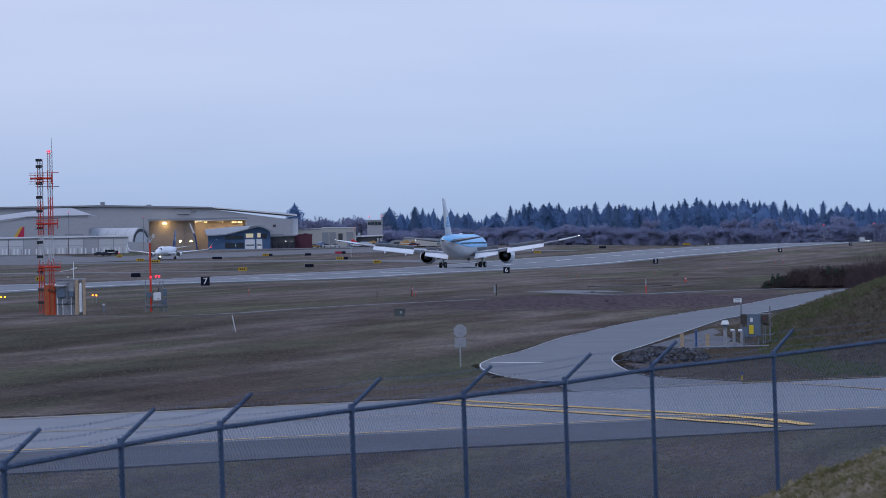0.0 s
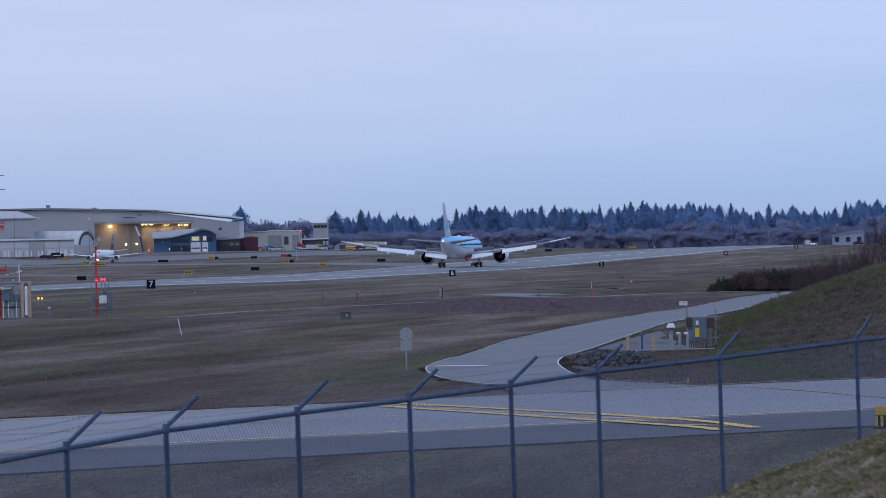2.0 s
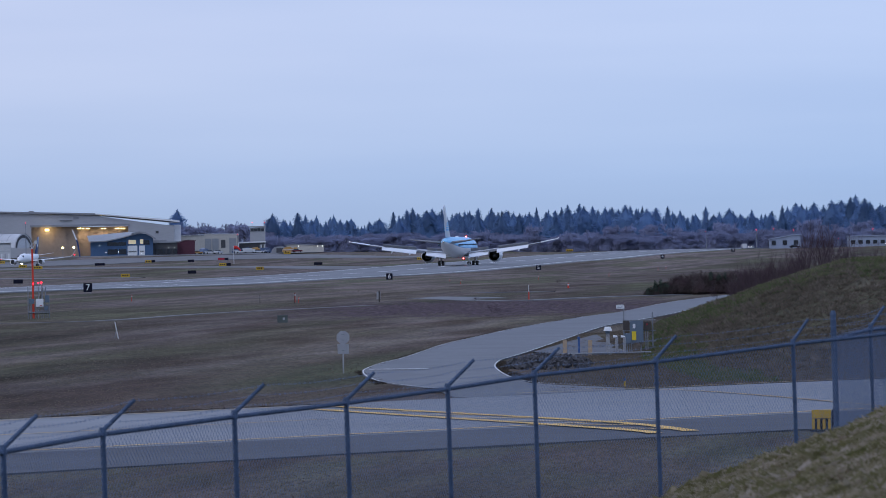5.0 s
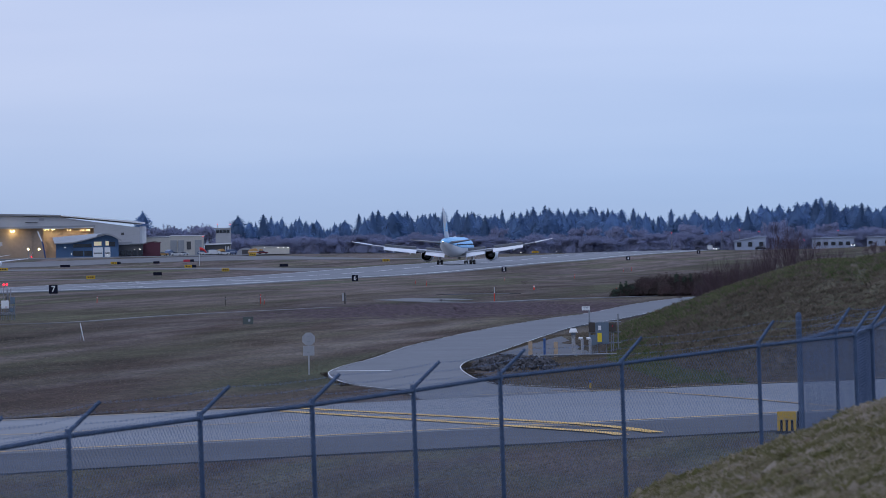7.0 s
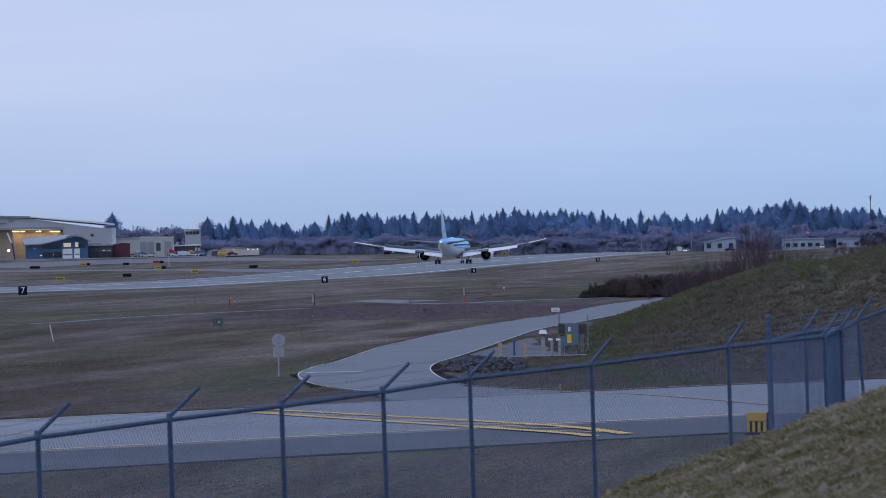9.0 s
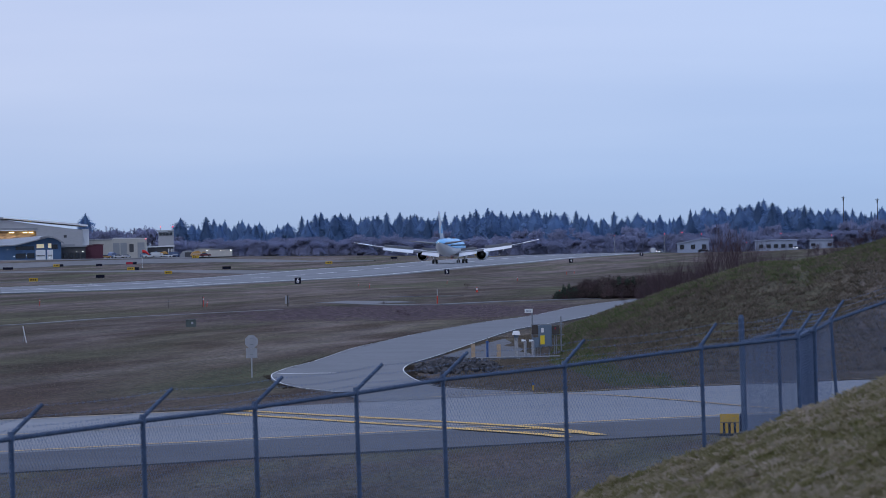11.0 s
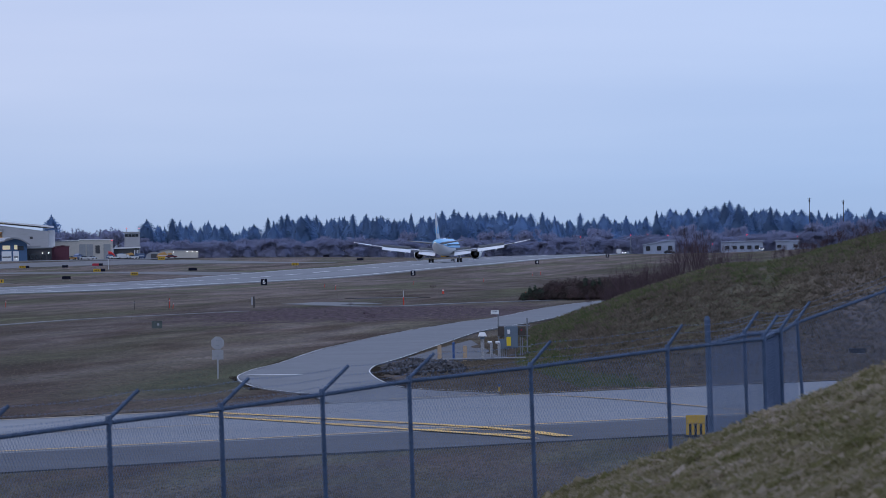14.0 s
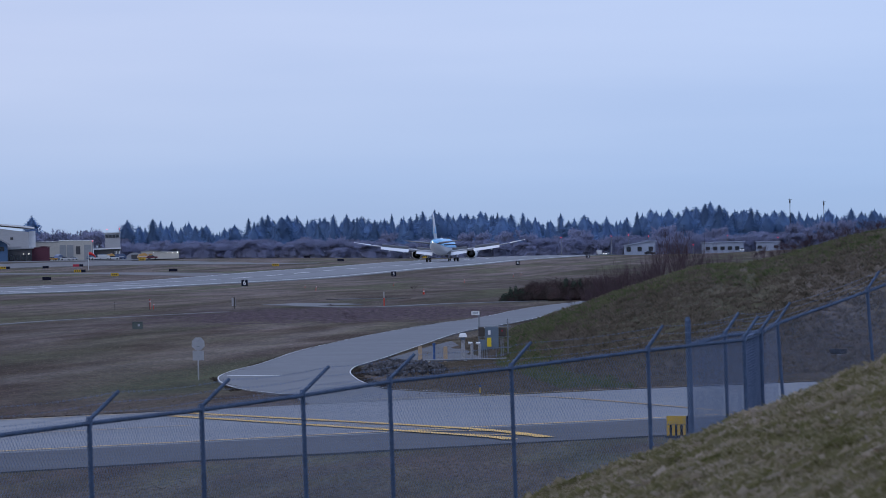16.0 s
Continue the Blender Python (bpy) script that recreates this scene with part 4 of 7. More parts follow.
lamp_data.energy, lamp_data.color, lamp_data.shadow_soft_size = 330, (1.0, 0.78, 0.42), 0.6
lamp = new("door_flood", lamp_data)
lamp.matrix_world = hangar.matrix_basis @ pose(21.2, -1.2, 10.2)
lamp_data = bpy.data.lights.new("hall_lamps", "AREA")
lamp_data.energy, lamp_data.color, lamp_data.size = 900, (1.0, 0.84, 0.68), 18
lamp_data.shape, lamp_data.size_y = "RECTANGLE", 3
lamp = new("hall_lamps", lamp_data)
lamp.matrix_world = hangar.matrix_basis @ pose(43, 5.0, 11.2)

# gabled hangar
gable = site("hangar", -471.03, 2052.74, 12.92, "pale grey gabled hangar behind the row of sheds", "hangar")
part("wall", prism(B(), [(-44, -0.8), (-44, 8.75), (-13.4, 12.2), (-2.3, 14.1), (21.5, 14.3), (21.5, -0.8)], "y", 0, 40), M_HANGAR, gable)
part("roof", plate(((-2.6, -0.6, 14.25), (21.9, -0.6, 14.45), (15.3, 20, 17.3), (8.3, 20, 17.3)), 0.3), M_ROOFPALE, gable, "pale grey roof slope")
part("roof", plate(((21.9, -0.6, 14.45), (26.0, 40, 13.6), (16.0, 40, 17.2), (15.3, 20, 17.3)), 0.3), M_ROOFPALE, gable, "pale grey roof slope")
part("roof", plate(((-44.4, -0.6, 8.9), (-2.6, -0.6, 14.25), (8.3, 20, 17.3), (-44.4, 20, 11.5)), 0.3), M_ROOFPALE, gable, "pale grey roof slope")
panel(gable, "door", 12.0, 19.0, 0, 7.2, M_HANGARDARK)
for k in range(3):
    panel(gable, "door_leaf", 12.3 + k * 2.2, 12.3 + k * 2.2 + 2.0, 0, 6.7, M_HANGAR, -0.2)

# barrel-vaulted hangar
vault = site("barrel_hangar", -443.41, 2067.01, 12.11, "pale grey barrel-vaulted hangar", "hangar")
R = 8.1
swing = pose(8.5, 0, 0, 0, 0, -25)


def arch(x, r, n=20, base=3.6):
    return [swing @ Vector((x, 8 - r * math.cos(math.pi * k / n), base + r * 0.7 * math.sin(math.pi * k / n))) for k in range(n + 1)]


bm = B()
loft(bm, [arch(x, R) for x in (-22, -11, 0)])
part("vault", bm, M_SHEDDOOR, vault, "pale vaulted roof", False)
for k in range(6):
    bm = B()
    loft(bm, [arch(x, R + 0.12) for x in (-20 + 4 * k, -19.7 + 4 * k)], closed=False, caps=False)
    part("rib", bm, M_HANGAR, vault)
bm = B()
loft(bm, [arch(0.06, R * s) for s in (0.72, 0.92)], closed=False, caps=False)
part("arch", bm, M_SHADOWWALL, vault, "dark arch at its end")
bm = B()
box(bm, -9.5, -3, -0.5, 10.5, 10, 3.7)
part("base_wall", bm, M_HANGAR, vault)
for x in (-6.5, -2.5, 2.0):
    panel(vault, "window", x, x + 2.6, 0.6, 2.2, M_SHADOWWALL, -3.0)

# long row of sheds
shed = site("hangar_row", -445.73, 1975.65, 12.71, "long low row of grey hangar sheds with panel doors", "hangar")
X0, X1 = -34.02, 28.07
bm = B()
box(bm, X0, 0, -0.6, X1, 14, 6.2)
part("wall", bm, M_HANGAR, shed)
bm = B()
box(bm, X0 - 0.4, -0.7, 6.2, X1 + 0.4, 14.6, 6.75)
part("roof", bm, M_ROOFWHITE, shed, "pale flat roof edge")
n_ = 11
for k in range(n_):
    a = X0 + (X1 - X0) * k / n_
    b_ = X0 + (X1 - X0) * (k + 1) / n_
    d = panel(shed, "door", a + 0.12, b_ - 0.12, 0, 5.5, M_SHEDDOOR if k % 4 else M_HANGAR, -0.1, 0.1)
    panel(d, "door_rail", a + 0.12, b_ - 0.12, 3.05, 3.25, M_HANGAR, -0.22, 0.06)
    for q in range(4):
        x = a + 0.5 + q * 1.35
        panel(d, "foot_panel", x, x + 0.55, 0.1, 2.2, M_WHITE if (k + q) % 3 else M_HANGAR, -0.22, 0.06)
    panel(shed, "post", a - 0.09, a + 0.09, 0, 6.0, M_SHADOWWALL if k % 4 == 3 else M_HANGARDARK, -0.1, 0.2)

# tail of a parked aircraft behind the sheds
fin = thing("parked_tail_fin", pose(-470.52, 2022.48, 7.16, 0, 0, 12), "red and gold tail fin of a parked airliner", "airplane tail")
fin.location.z = ground(-470.55, 2022.47)
bm = B()
prism(bm, [(-1.6, 0), (-1.6, 5.6), (1.4, 10.2), (2.7, 10.2), (2.4, 5.6), (2.4, 0)], "y", -0.2, 0.2)
part("fin", bm, M_FIN_RED, fin)
bm = B()
prism(bm, [(-2.2, 5.2), (1.0, 10.2), (2.0, 10.2), (-0.8, 5.2)], "y", -0.24, 0.24)
part("stripe", bm, M_FIN_GOLD, fin, "gold stripe")

# blue building with curved roofs
blue = site("office_building", -401.69, 2113.75, 10.76, "dark blue office building with curved grey roofs", "building")
eave = [(-12.3, 5.9), (-5.1, 6.2), (-1.5, 6.9), (2.2, 7.8), (5.4, 8.6), (8.2, 9.3)]
ridge = [(-13.2, 8.2), (-5.4, 8.8), (-1.5, 9.1), (2.2, 9.35), (5.4, 9.5), (8.2, 9.6)]
bm = B()
loft(bm, [[(x, y, z) for x, z in row] + [(x, y, z - 0.45) for x, z in reversed(row)] for y, row in ((-2.4, eave), (20.0, ridge))])
part("roof", bm, M_ROOFGREY, blue, "grey roof rising from a curved eave")
roof_r = [(4.6, 8.75), (6.4, 9.3), (8.2, 9.5), (10.2, 9.1), (12.2, 8.1), (14.3, 6.7)]
bm = B()
loft(bm, [[(x, y, z + 0.12) for x, z in roof_r] + [(x, y, z - 0.35) for x, z in reversed(roof_r)] for y in (-3.0, 26)])
part("roof", bm, M_ROOFGREY, blue, "grey bowed roof")
bm = B()
prism(bm, [(-11.8, -0.5), (-11.8, 5.5), (-5.1, 5.8), (2.2, 7.3), (8.2, 8.8), (10.2, 8.5), (12.2, 7.5), (13.2, 6.7), (13.2, -0.5)], "y", 0, 20)
part("wall", bm, M_BLUEWALL, blue, "blue metal siding")
for x0, x1, z0, z1 in ((-5.0, 2.5, 4.0, 5.4), (-5.0, -1.0, 0.6, 2.6), (-0.5, 2.5, 0.6, 2.6), (9.4, 11.8, 4.2, 6.0)):
    panel(blue, "window", x0, x1, z0, z1, M_GLASS)
panel(blue, "lit_window", 3.4, 6.4, 4.6, 6.2, G_WINDOW, label="softly lit window")
panel(blue, "lit_window", 8.0, 9.3, 4.6, 6.4, G_WINDOW, label="softly lit window")
for x0, x1 in ((3.0, 6.9), (7.6, 9.9)):
    d = panel(blue, "garage_door", x0, x1, 0, 3.9, M_WHITE, -0.1, 0.14, "white roller door")
    for z in (1.3, 1.6):
        panel(d, "pane", x0 + 0.3, x1 - 0.3, z, z + 0.22, M_SHADOWWALL, -0.26, 0.04)
for x, z in ((-8.2, 4.2), (-5.6, 1.4), (-0.6, 1.6), (8.7, 0.9)):
    part("wall_lamp", ball(B(), (x, -0.4, z), 0.09), G_WHITE, blue)

annex = site("annex_building", -388.27, 2136.00, 10.30, "low dark annex with a flat roof", "building")
wall_with_roof(annex, [(-7.54, -0.09), (-7.45, 4.71), (5.80, 4.93), (5.71, -0.32)], 20, M_SHADOWWALL, M_ROOFGREY)
for k in range(5):
    panel(annex, "window", -5.5 + 2.4 * k, -3.9 + 2.4 * k, 0.5, 2.4, M_GLASS)
for x in (2.2, 4.6):
    part("wall_lamp", ball(B(), (x, -0.4, 2.9), 0.13), G_WHITE, annex)
maroon = site("maroon_building", -380.98, 2147.21, 10.06, "small maroon building with a bowed roof", "building")
wall_with_roof(maroon, [(-3.90, -0.09), (-3.81, 4.96), (1.02, 5.67), (3.77, 5.40), (3.68, -0.22)], 14, M_MAROON, M_MAROON, 0.3, 0.3)
beige = site("terminal_building", -389.32, 2226.85, 9.92, "beige concrete airport building with large doors", "building")
wall_with_roof(beige, [(-17.14, -1.21), (-16.99, 7.59), (2.29, 7.85), (2.29, 8.21), (16.57, 7.96), (16.40, -1.79)], 40, M_BEIGE, M_ROOFWHITE, 0.2, 0.35)
for c_, w_ in ((570, 13), (583, 13), (613, 14)):
    panel(beige, "door", (c_ - 560) * 0.238, (c_ - 560 + w_) * 0.238 - 0.4, 0, 6.4, M_ROOFGREY, -0.1)
panel(beige, "window", 9.2, 11.0, 2.5, 5.8, M_SHADOWWALL)
panel(beige, "coping", -17.0, 2.0, 7.6, 8.0, M_HANGARDARK)
tower = site("control_tower", -376.40, 2299.59, 9.30, "square grey control tower with a band of windows", "tower")
bm = B()
prism(bm, [(-3.31, -0.94), (-3.10, 11.08), (3.52, 11.21), (3.31, -1.05)], "y", 0, 6.5)
part("wall", bm, M_HANGAR, tower)
bm = B()
box(bm, -3.7, -0.4, 11.2, 3.7, 6.9, 11.7)
part("roof", bm, M_ROOFGREY, tower)
for k in range(4):
    panel(tower, "window", -2.9 + 1.5 * k, -1.6 + 1.5 * k, 9.5, 10.7, M_GLASS)
for x in (-2.2, 3.2):
    part("mast", rod(B(), (x, 2, 11.6), (x, 2, 13.2), 0.08), M_STEEL, tower)
    part("obstruction_light", ball(B(), (x, 2, 13.2), 0.16), G_RED, tower)
low = site("terminal_shed", -372.32, 2259.75, 9.36, "low white-roofed shed below the tower", "building")
wall_with_roof(low, [(-5.56, -1.82), (-5.46, 4.21), (5.64, 4.49), (5.53, -2.01)], 16, M_SHADOWWALL, M_ROOFWHITE, 0.5, 0.6)
for k in range(4):
    panel(low, "pier", 3.4 + 0.62 * k, 3.65 + 0.62 * k, 0, 3.6, M_WHITE, -0.2, 0.3)
store = site("store_building", -351.68, 2272.97, 8.80, "low beige store building with lamps along its wall", "building")
wall_with_roof(store, [(-7.99, -1.20), (-7.92, 2.91), (-5.25, 3.35), (8.30, 2.63), (8.23, -1.48)], 14, M_BEIGE, M_ROOFGREY, 0.3, 0.3)
for c_ in (735.5, 760.5, 769.5, 777.5):
    part("wall_lamp", ball(B(), ((c_ - 746) * 0.242, -0.5, 2.6), 0.12), G_WHITE, store, "lit wall lamp")


# buildings at the far end of the airfield
def far_building(c_x, c_y, rz, w, h, pitch, wall_m, roof_m, label, windows=3):
    ob = site("far_building", c_x, c_y, rz, label, "building")
    wall_with_roof(ob, [(-w / 2, -0.5), (-w / 2, h * (1 - pitch)), (w * 0.3, h), (w / 2, h * 0.97), (w / 2, -0.5)], 15, wall_m, roof_m, 0.5, 0.4)
    for k in range(windows):
        x = -w * 0.35 + k * w * 0.7 / max(1, windows - 1)
        panel(ob, "window", x - 0.9, x + 0.9, h * 0.25, h * 0.6, M_GLASS)
    return ob


far_building(-147.9, 2303.33, 3.73, 13.5, 5.6, 0.35, M_HAZYWALL, M_HAZYWALL, "far building with a sloping roof, tinted blue-grey for haze", 3)
far_building(-112.56, 2308.99, 2.79, 18, 4.4, 0.05, M_HAZYWALL, M_HAZYWALL, "long low far building, tinted blue-grey for haze", 5)
far_building(-92.36, 2291.81, 2.31, 10, 3.6, 0.0, M_HAZYWALL, M_HAZYWALL, "small flat-roofed far building, tinted blue-grey for haze", 2)
far_building(-206.00, 2436.50, 4.83, 9, 4.0, 0.1, M_ROOFGREY, M_ROOFGREY, "small grey house among the trees", 2)
far_building(-294.39, 2453.52, 6.84, 9, 4.6, 0.2, M_ROOFGREY, M_ROOFWHITE, "small house with a pale roof among the trees", 2)
far_building(-297.11, 2432.89, 6.96, 8, 3.2, 0.2, M_ROOFGREY, M_ROOFWHITE, "small house with a pale roof among the trees", 2)


# ---- vehicles ----
def car(name, x, y, rz, paint, label, kind="car", lights=None):
    ob = thing(name, pose(x, y, ground(x, y) + 0.02, 0, 0, rz), label, kind, "parked vehicles")
    tall = {"car": 1.45, "van": 2.1, "truck": 2.5}[kind]
    length = {"car": 4.5, "van": 5.0, "truck": 6.2}[kind]
    h = length / 2
    bm = B()
    prism(bm, [(-h, 0.35), (h, 0.35), (h, 0.8), (h * 0.92, 0.95), (-h * 0.95, 1.0), (-h, 0.85)], "y", -0.9, 0.9)
    part("body", bm, paint, ob)
    bm = B()
    if kind == "car":
        loft(bm, [[(x_, y_, 0.95) for x_, y_ in ((-h * 0.8, -0.85), (h * 0.45, -0.85), (h * 0.45, 0.85), (-h * 0.8, 0.85))], [(x_, y_, tall) for x_, y_ in ((-h * 0.55, -0.68), (h * 0.15, -0.68), (h * 0.15, 0.68), (-h * 0.55, 0.68))]])
        part("cabin", bm, M_GLASS, ob)
    else:
        if kind == "van":
            box(bm, -h, -1.0, 0.9, h * 0.45, 1.0, tall, 0.06)
        else:
            prism(bm, [(-h, 1.0), (-h * 0.95, 1.3), (-h * 0.75, tall * 0.8), (0.0, tall), (h * 0.3, tall * 0.7), (h * 0.42, 1.0)], "y", -1.0, 1.0)
        part("load_box", bm, paint, ob)
        side = B()
        box(side, -h * 0.9, -1.03, 1.0, h * 0.4, -1.005, 1.25)
        part("side_stripe", side, M_CARWHITE, ob)
        bm = B()
        box(bm, h * 0.5, -0.95, 0.9, h * 0.95, 0.95, tall * 0.82, 0.08)
        cab = part("cab", bm, paint, ob)
        bm = B()
        box(bm, h * 0.951, -0.8, 1.3, h * 0.97, 0.8, tall * 0.75)
        part("windscreen", bm, M_GLASS, cab)
    for wx in (-h * 0.62, h * 0.62):
        for wy in (-0.82, 0.82):
            part("wheel", rod(B(), (wx, wy - 0.1, 0.33), (wx, wy + 0.1, 0.33), 0.33, n=14), M_RUBBER, ob)
    if lights:
        for wy in (-0.65, 0.65):
            part("lamp", ball(B(), (lights[0] * h, wy, 0.75), 0.11), lights[1], ob)
    return ob


car("pickup", -422.33, 1948.83, 12, M_CARBLACK, "black pickup parked before the sheds")
car("pickup", -419.63, 1947.22, 12, M_CARBLACK, "black car parked before the sheds")
car("van", -418.40, 1951.45, 12, M_CARBLACK, "black van with its tail lamps on", "van", (1.0, G_RED))
for c_, paint, label, kind in ((0, M_CARWHITE, "white car parked by the terminal", "car"), (1, M_CARWHITE, "white car parked by the terminal", "car")):
    car("car", (-374.40, 2168.42)[0] + c_ * 3.2, (-374.40, 2168.42)[1], 11 + 60 * c_, paint, label, kind)
car("car", -379.90, 2167.59, 40, M_CARYELLOW, "small yellow airport car")
car("truck", -378.01, 2172.94, 80, M_CARBLUE, "dark blue airport truck", "truck")
car("truck", -362.83, 2169.94, 10, M_CARBLUE, "blue airport truck parked in a row", "truck")
car("car", -360.6, 2160.0, 200, M_CARWHITE, "white car parked in front of the trucks")
car("truck", -359.12, 2170.57, 12, M_CARBLUE, "blue airport truck parked in a row", "truck")
car("van", -357.4, 2161.0, 20, M_CARWHITE, "white airport van parked in a row", "van")
car("truck", -355.64, 2171.14, 20, M_CARYELLOW, "orange airport plough truck", "truck")
car("car", -353.6, 2163.0, 15, M_CARWHITE, "white car parked in front of the trucks")
car("van", -352.12, 2172.12, 60, M_CARBLUE, "dark blue airport van", "van")
car("truck", -342.9, 2177.0, 15, M_CARYELLOW, "orange wheeled plough parked by the store", "truck")
car("car", -339.8, 2176.0, 10, M_CARRED, "dark red car by the store")
shed_x, shed_y = -348.6, 2187.0
hut = site("storage_shelter", shed_x, shed_y, 9.2, "grey rounded storage shelter behind the parked trucks", "shelter")
arc = [(3.6 * math.cos(math.pi * k / 12), 2.7 * math.sin(math.pi * k / 12) ** 0.8) for k in range(13)]
part("shell", prism(B(), arc + [(-3.6, -0.4), (3.6, -0.4)], "y", 0, 9), M_ROOFGREY, hut, "grey rounded shell")
part("end_door", box(B(), -1.5, -0.08, -0.2, 1.5, -0.01, 1.9), M_SHADOWWALL, hut)
car("van", -165.22, 2301.06, 100, M_CARWHITE, "white van at the far end of the field", "van")
car("car", -160.93, 2281.48, 260, M_CARWHITE, "car with its headlamps on", "car", (1.0, G_WHITE))
car("car", -103.27, 2290.17, 270, M_CARWHITE, "car with its headlamps on", "car", (1.0, G_WHITE))
car("car", -141.80, 2274.25, 10, M_CARBLACK, "dark car at the far end of the field")


def lamp_pole(x, y, h, material, label):
    ob = thing("light_pole", pose(x, y, ground(x, y)), label, "light pole")
    part("pole", rod(B(), (0, 0, -0.2), (0, 0, h), 0.16, 0.1), M_STEEL, ob)
    part("lamp", ball(B(), (0, 0, h + 0.2), 0.16), material, ob, "glowing red lamp" if material == G_RED else "")
    return ob


for x, y, h in ((-185.19, 2348.61, 7.5), (-162.04, 2331.88, 8.0), (-146.03, 2334.29, 7.6), (-112.80, 2359.52, 7.2), (-88.86, 2312.56, 5.2), (-159.16, 2403.10, 8.6), (-122.28, 2256.96, 3.6), (-363.41, 2170.08, 7.5), (-406.18, 1951.27, 14.0), (-453.12, 2035.21, 15.5)):
    lamp_pole(x, y, h, G_RED, "thin pole with a red obstruction light")
for x, y, h in ((-90.0, 2494.2, 24.0), (-74.4, 2496.6, 22.3)):
    ob = thing("utility_mast", pose(x, y, ground(x, y)), "tall thin communications mast above the trees", "mast")
    part("pole", rod(B(), (0, 0, -0.3), (0, 0, h), 0.22, 0.14), M_SHADOWWALL, ob)
    for z in (h - 0.6,):
        part("crossarm", rod(B(), (-0.9, 0, z), (0.9, 0, z), 0.09), M_SHADOWWALL, ob)
        part("insulator_rack", box(B(), -0.35, -0.2, z - 1.6, 0.35, 0.2, z - 0.3), M_SHADOWWALL, ob)

# flood lamps on short stands in front of the hangar, and the tip of a parked aircraft
for x, y in ((-406.53, 2022.00), (-402.46, 2022.62)):
    ob = thing("flood_light", pose(x, y, ground(x, y), 0, 0, 11), "warm flood light on a short mast before the hangar", "flood light", "apron flood lights")
    part("mast", rod(B(), (0, 0, -0.2), (0, 0, 3.4), 0.1), M_STEEL, ob)
    part("lamp_head", rod(B(), (0, 0.25, 3.6), (0, -0.25, 3.6), 0.42, n=16), M_STEEL, ob)
    part("lens", rod(B(), (0, -0.26, 3.6), (0, -0.3, 3.6), 0.36, n=16), G_WARM, ob, "glowing warm lens")
fin = thing("parked_tail_fin", pose(-407.67, 2052.17, ground(-407.67, 2052.17), 0, 0, 11), "white and blue tail fin of an aircraft parked at the hangar", "airplane tail")
bm = B()
prism(bm, [(1.5, -0.1), (0.6, 5.5), (-1.3, 10.6), (-0.9, 10.6), (1.2, 5.5), (2.0, -0.1)], "y", -0.15, 0.15)
part("fin", bm, M_ACNAVY, fin)
bm = B()
prism(bm, [(0.2, 6.6), (-1.3, 10.5), (-0.85, 10.5), (0.75, 6.6)], "y", -0.19, 0.19)
part("white_tip", bm, M_ACWHITE, fin, "white tip")

# ---- woods beyond the runway ----
def fir_geometry(seed, lean=0.0, narrow=1.0, sprays=1000, per=6):
    """Crown of a fir of unit height: drooping boughs, each hung with small needle clumps, with gaps."""
    rng = random.Random(seed)
    verts, faces, normals = [], [], []
    bare = rng.uniform(0.02, 0.10)
    bulge = rng.uniform(0.6, 0.9)
    for i in range(sprays):
        f = (i + rng.random()) / sprays
        f = 1 - (1 - f) ** 0.8
        z = bare + (0.97 - bare) * f + rng.uniform(-0.02, 0.02)
        a = rng.uniform(0, 6.283)
        side = 1 + 0.25 * math.sin(a * 2 + seed) + 0.22 * math.sin(11 * f + seed * 1.7) + 0.15 * math.sin(23 * f + seed)
        reach = (0.23 * (1 - f) ** bulge + 0.012) * narrow * side * rng.uniform(0.62, 1.12)
        ca, sa = math.cos(a), math.sin(a)
        droop = rng.uniform(0.05, 0.75)
        for k in range(per):
            s = (k + rng.uniform(0.2, 1.0)) / per
            r = reach * s
            cx, cy, cz = ca * r + lean * z, sa * r, z - droop * r * s
            w = (0.008 + reach * 0.10) * rng.uniform(0.6, 1.3)
            p = len(verts)
            tri = [Vector((cx + rng.uniform(-1, 1) * w, cy + rng.uniform(-1, 1) * w, cz + rng.uniform(-1.25, 0.6) * w)) for _ in range(3)]
            out = Vector((ca * 0.8, sa * 0.8, 0.6))
            if (tri[1] - tri[0]).cross(tri[2] - tri[0]).dot(out) < 0:
                tri.reverse()
            verts.extend([tuple(q) for q in tri])
            normals.extend([tuple(out)] * 3)
            faces.append((p, p + 1, p + 2))
    # the dense inner crown
    ring, rise = 9, 9
    for i in range(rise + 1):
        f = i / rise
        for k in range(ring):
            a = 6.2832 * k / ring
            side = 1 + 0.25 * math.sin(a * 2 + seed) + 0.22 * math.sin(11 * f + seed * 1.7)
            r = (0.23 * (1 - f) ** bulge) * narrow * side * rng.uniform(0.52, 0.74)
            z = bare + (0.95 - bare) * f - 0.05 * (1 - f)
            verts.append((math.cos(a) * r + lean * z, math.sin(a) * r, z))
            normals.append((math.cos(a) * 0.8, math.sin(a) * 0.8, 0.6))
    p = len(verts) - (rise + 1) * ring
    for i in range(rise):
        for k in range(ring):
            faces.append((p + i * ring + k, p + i * ring + (k + 1) % ring, p + (i + 1) * ring + (k + 1) % ring, p + (i + 1) * ring + k))
    for k in range(5):
        p, q = len(verts), 0.93 + 0.014 * k
        w = 0.012 * (1.0 - q) / 0.07 + 0.002
        t = rng.uniform(0, 3)
        c, s = math.cos(t) * w, math.sin(t) * w
        verts.extend([(lean - c, -s, q - 0.012), (lean + c, s, q - 0.012), (lean, 0, q + 0.016)])
        normals.extend([(s / w * 0.8, -c / w * 0.8, 0.6)] * 3)
        faces.append((p, p + 1, p + 2))
    return verts, faces, normals


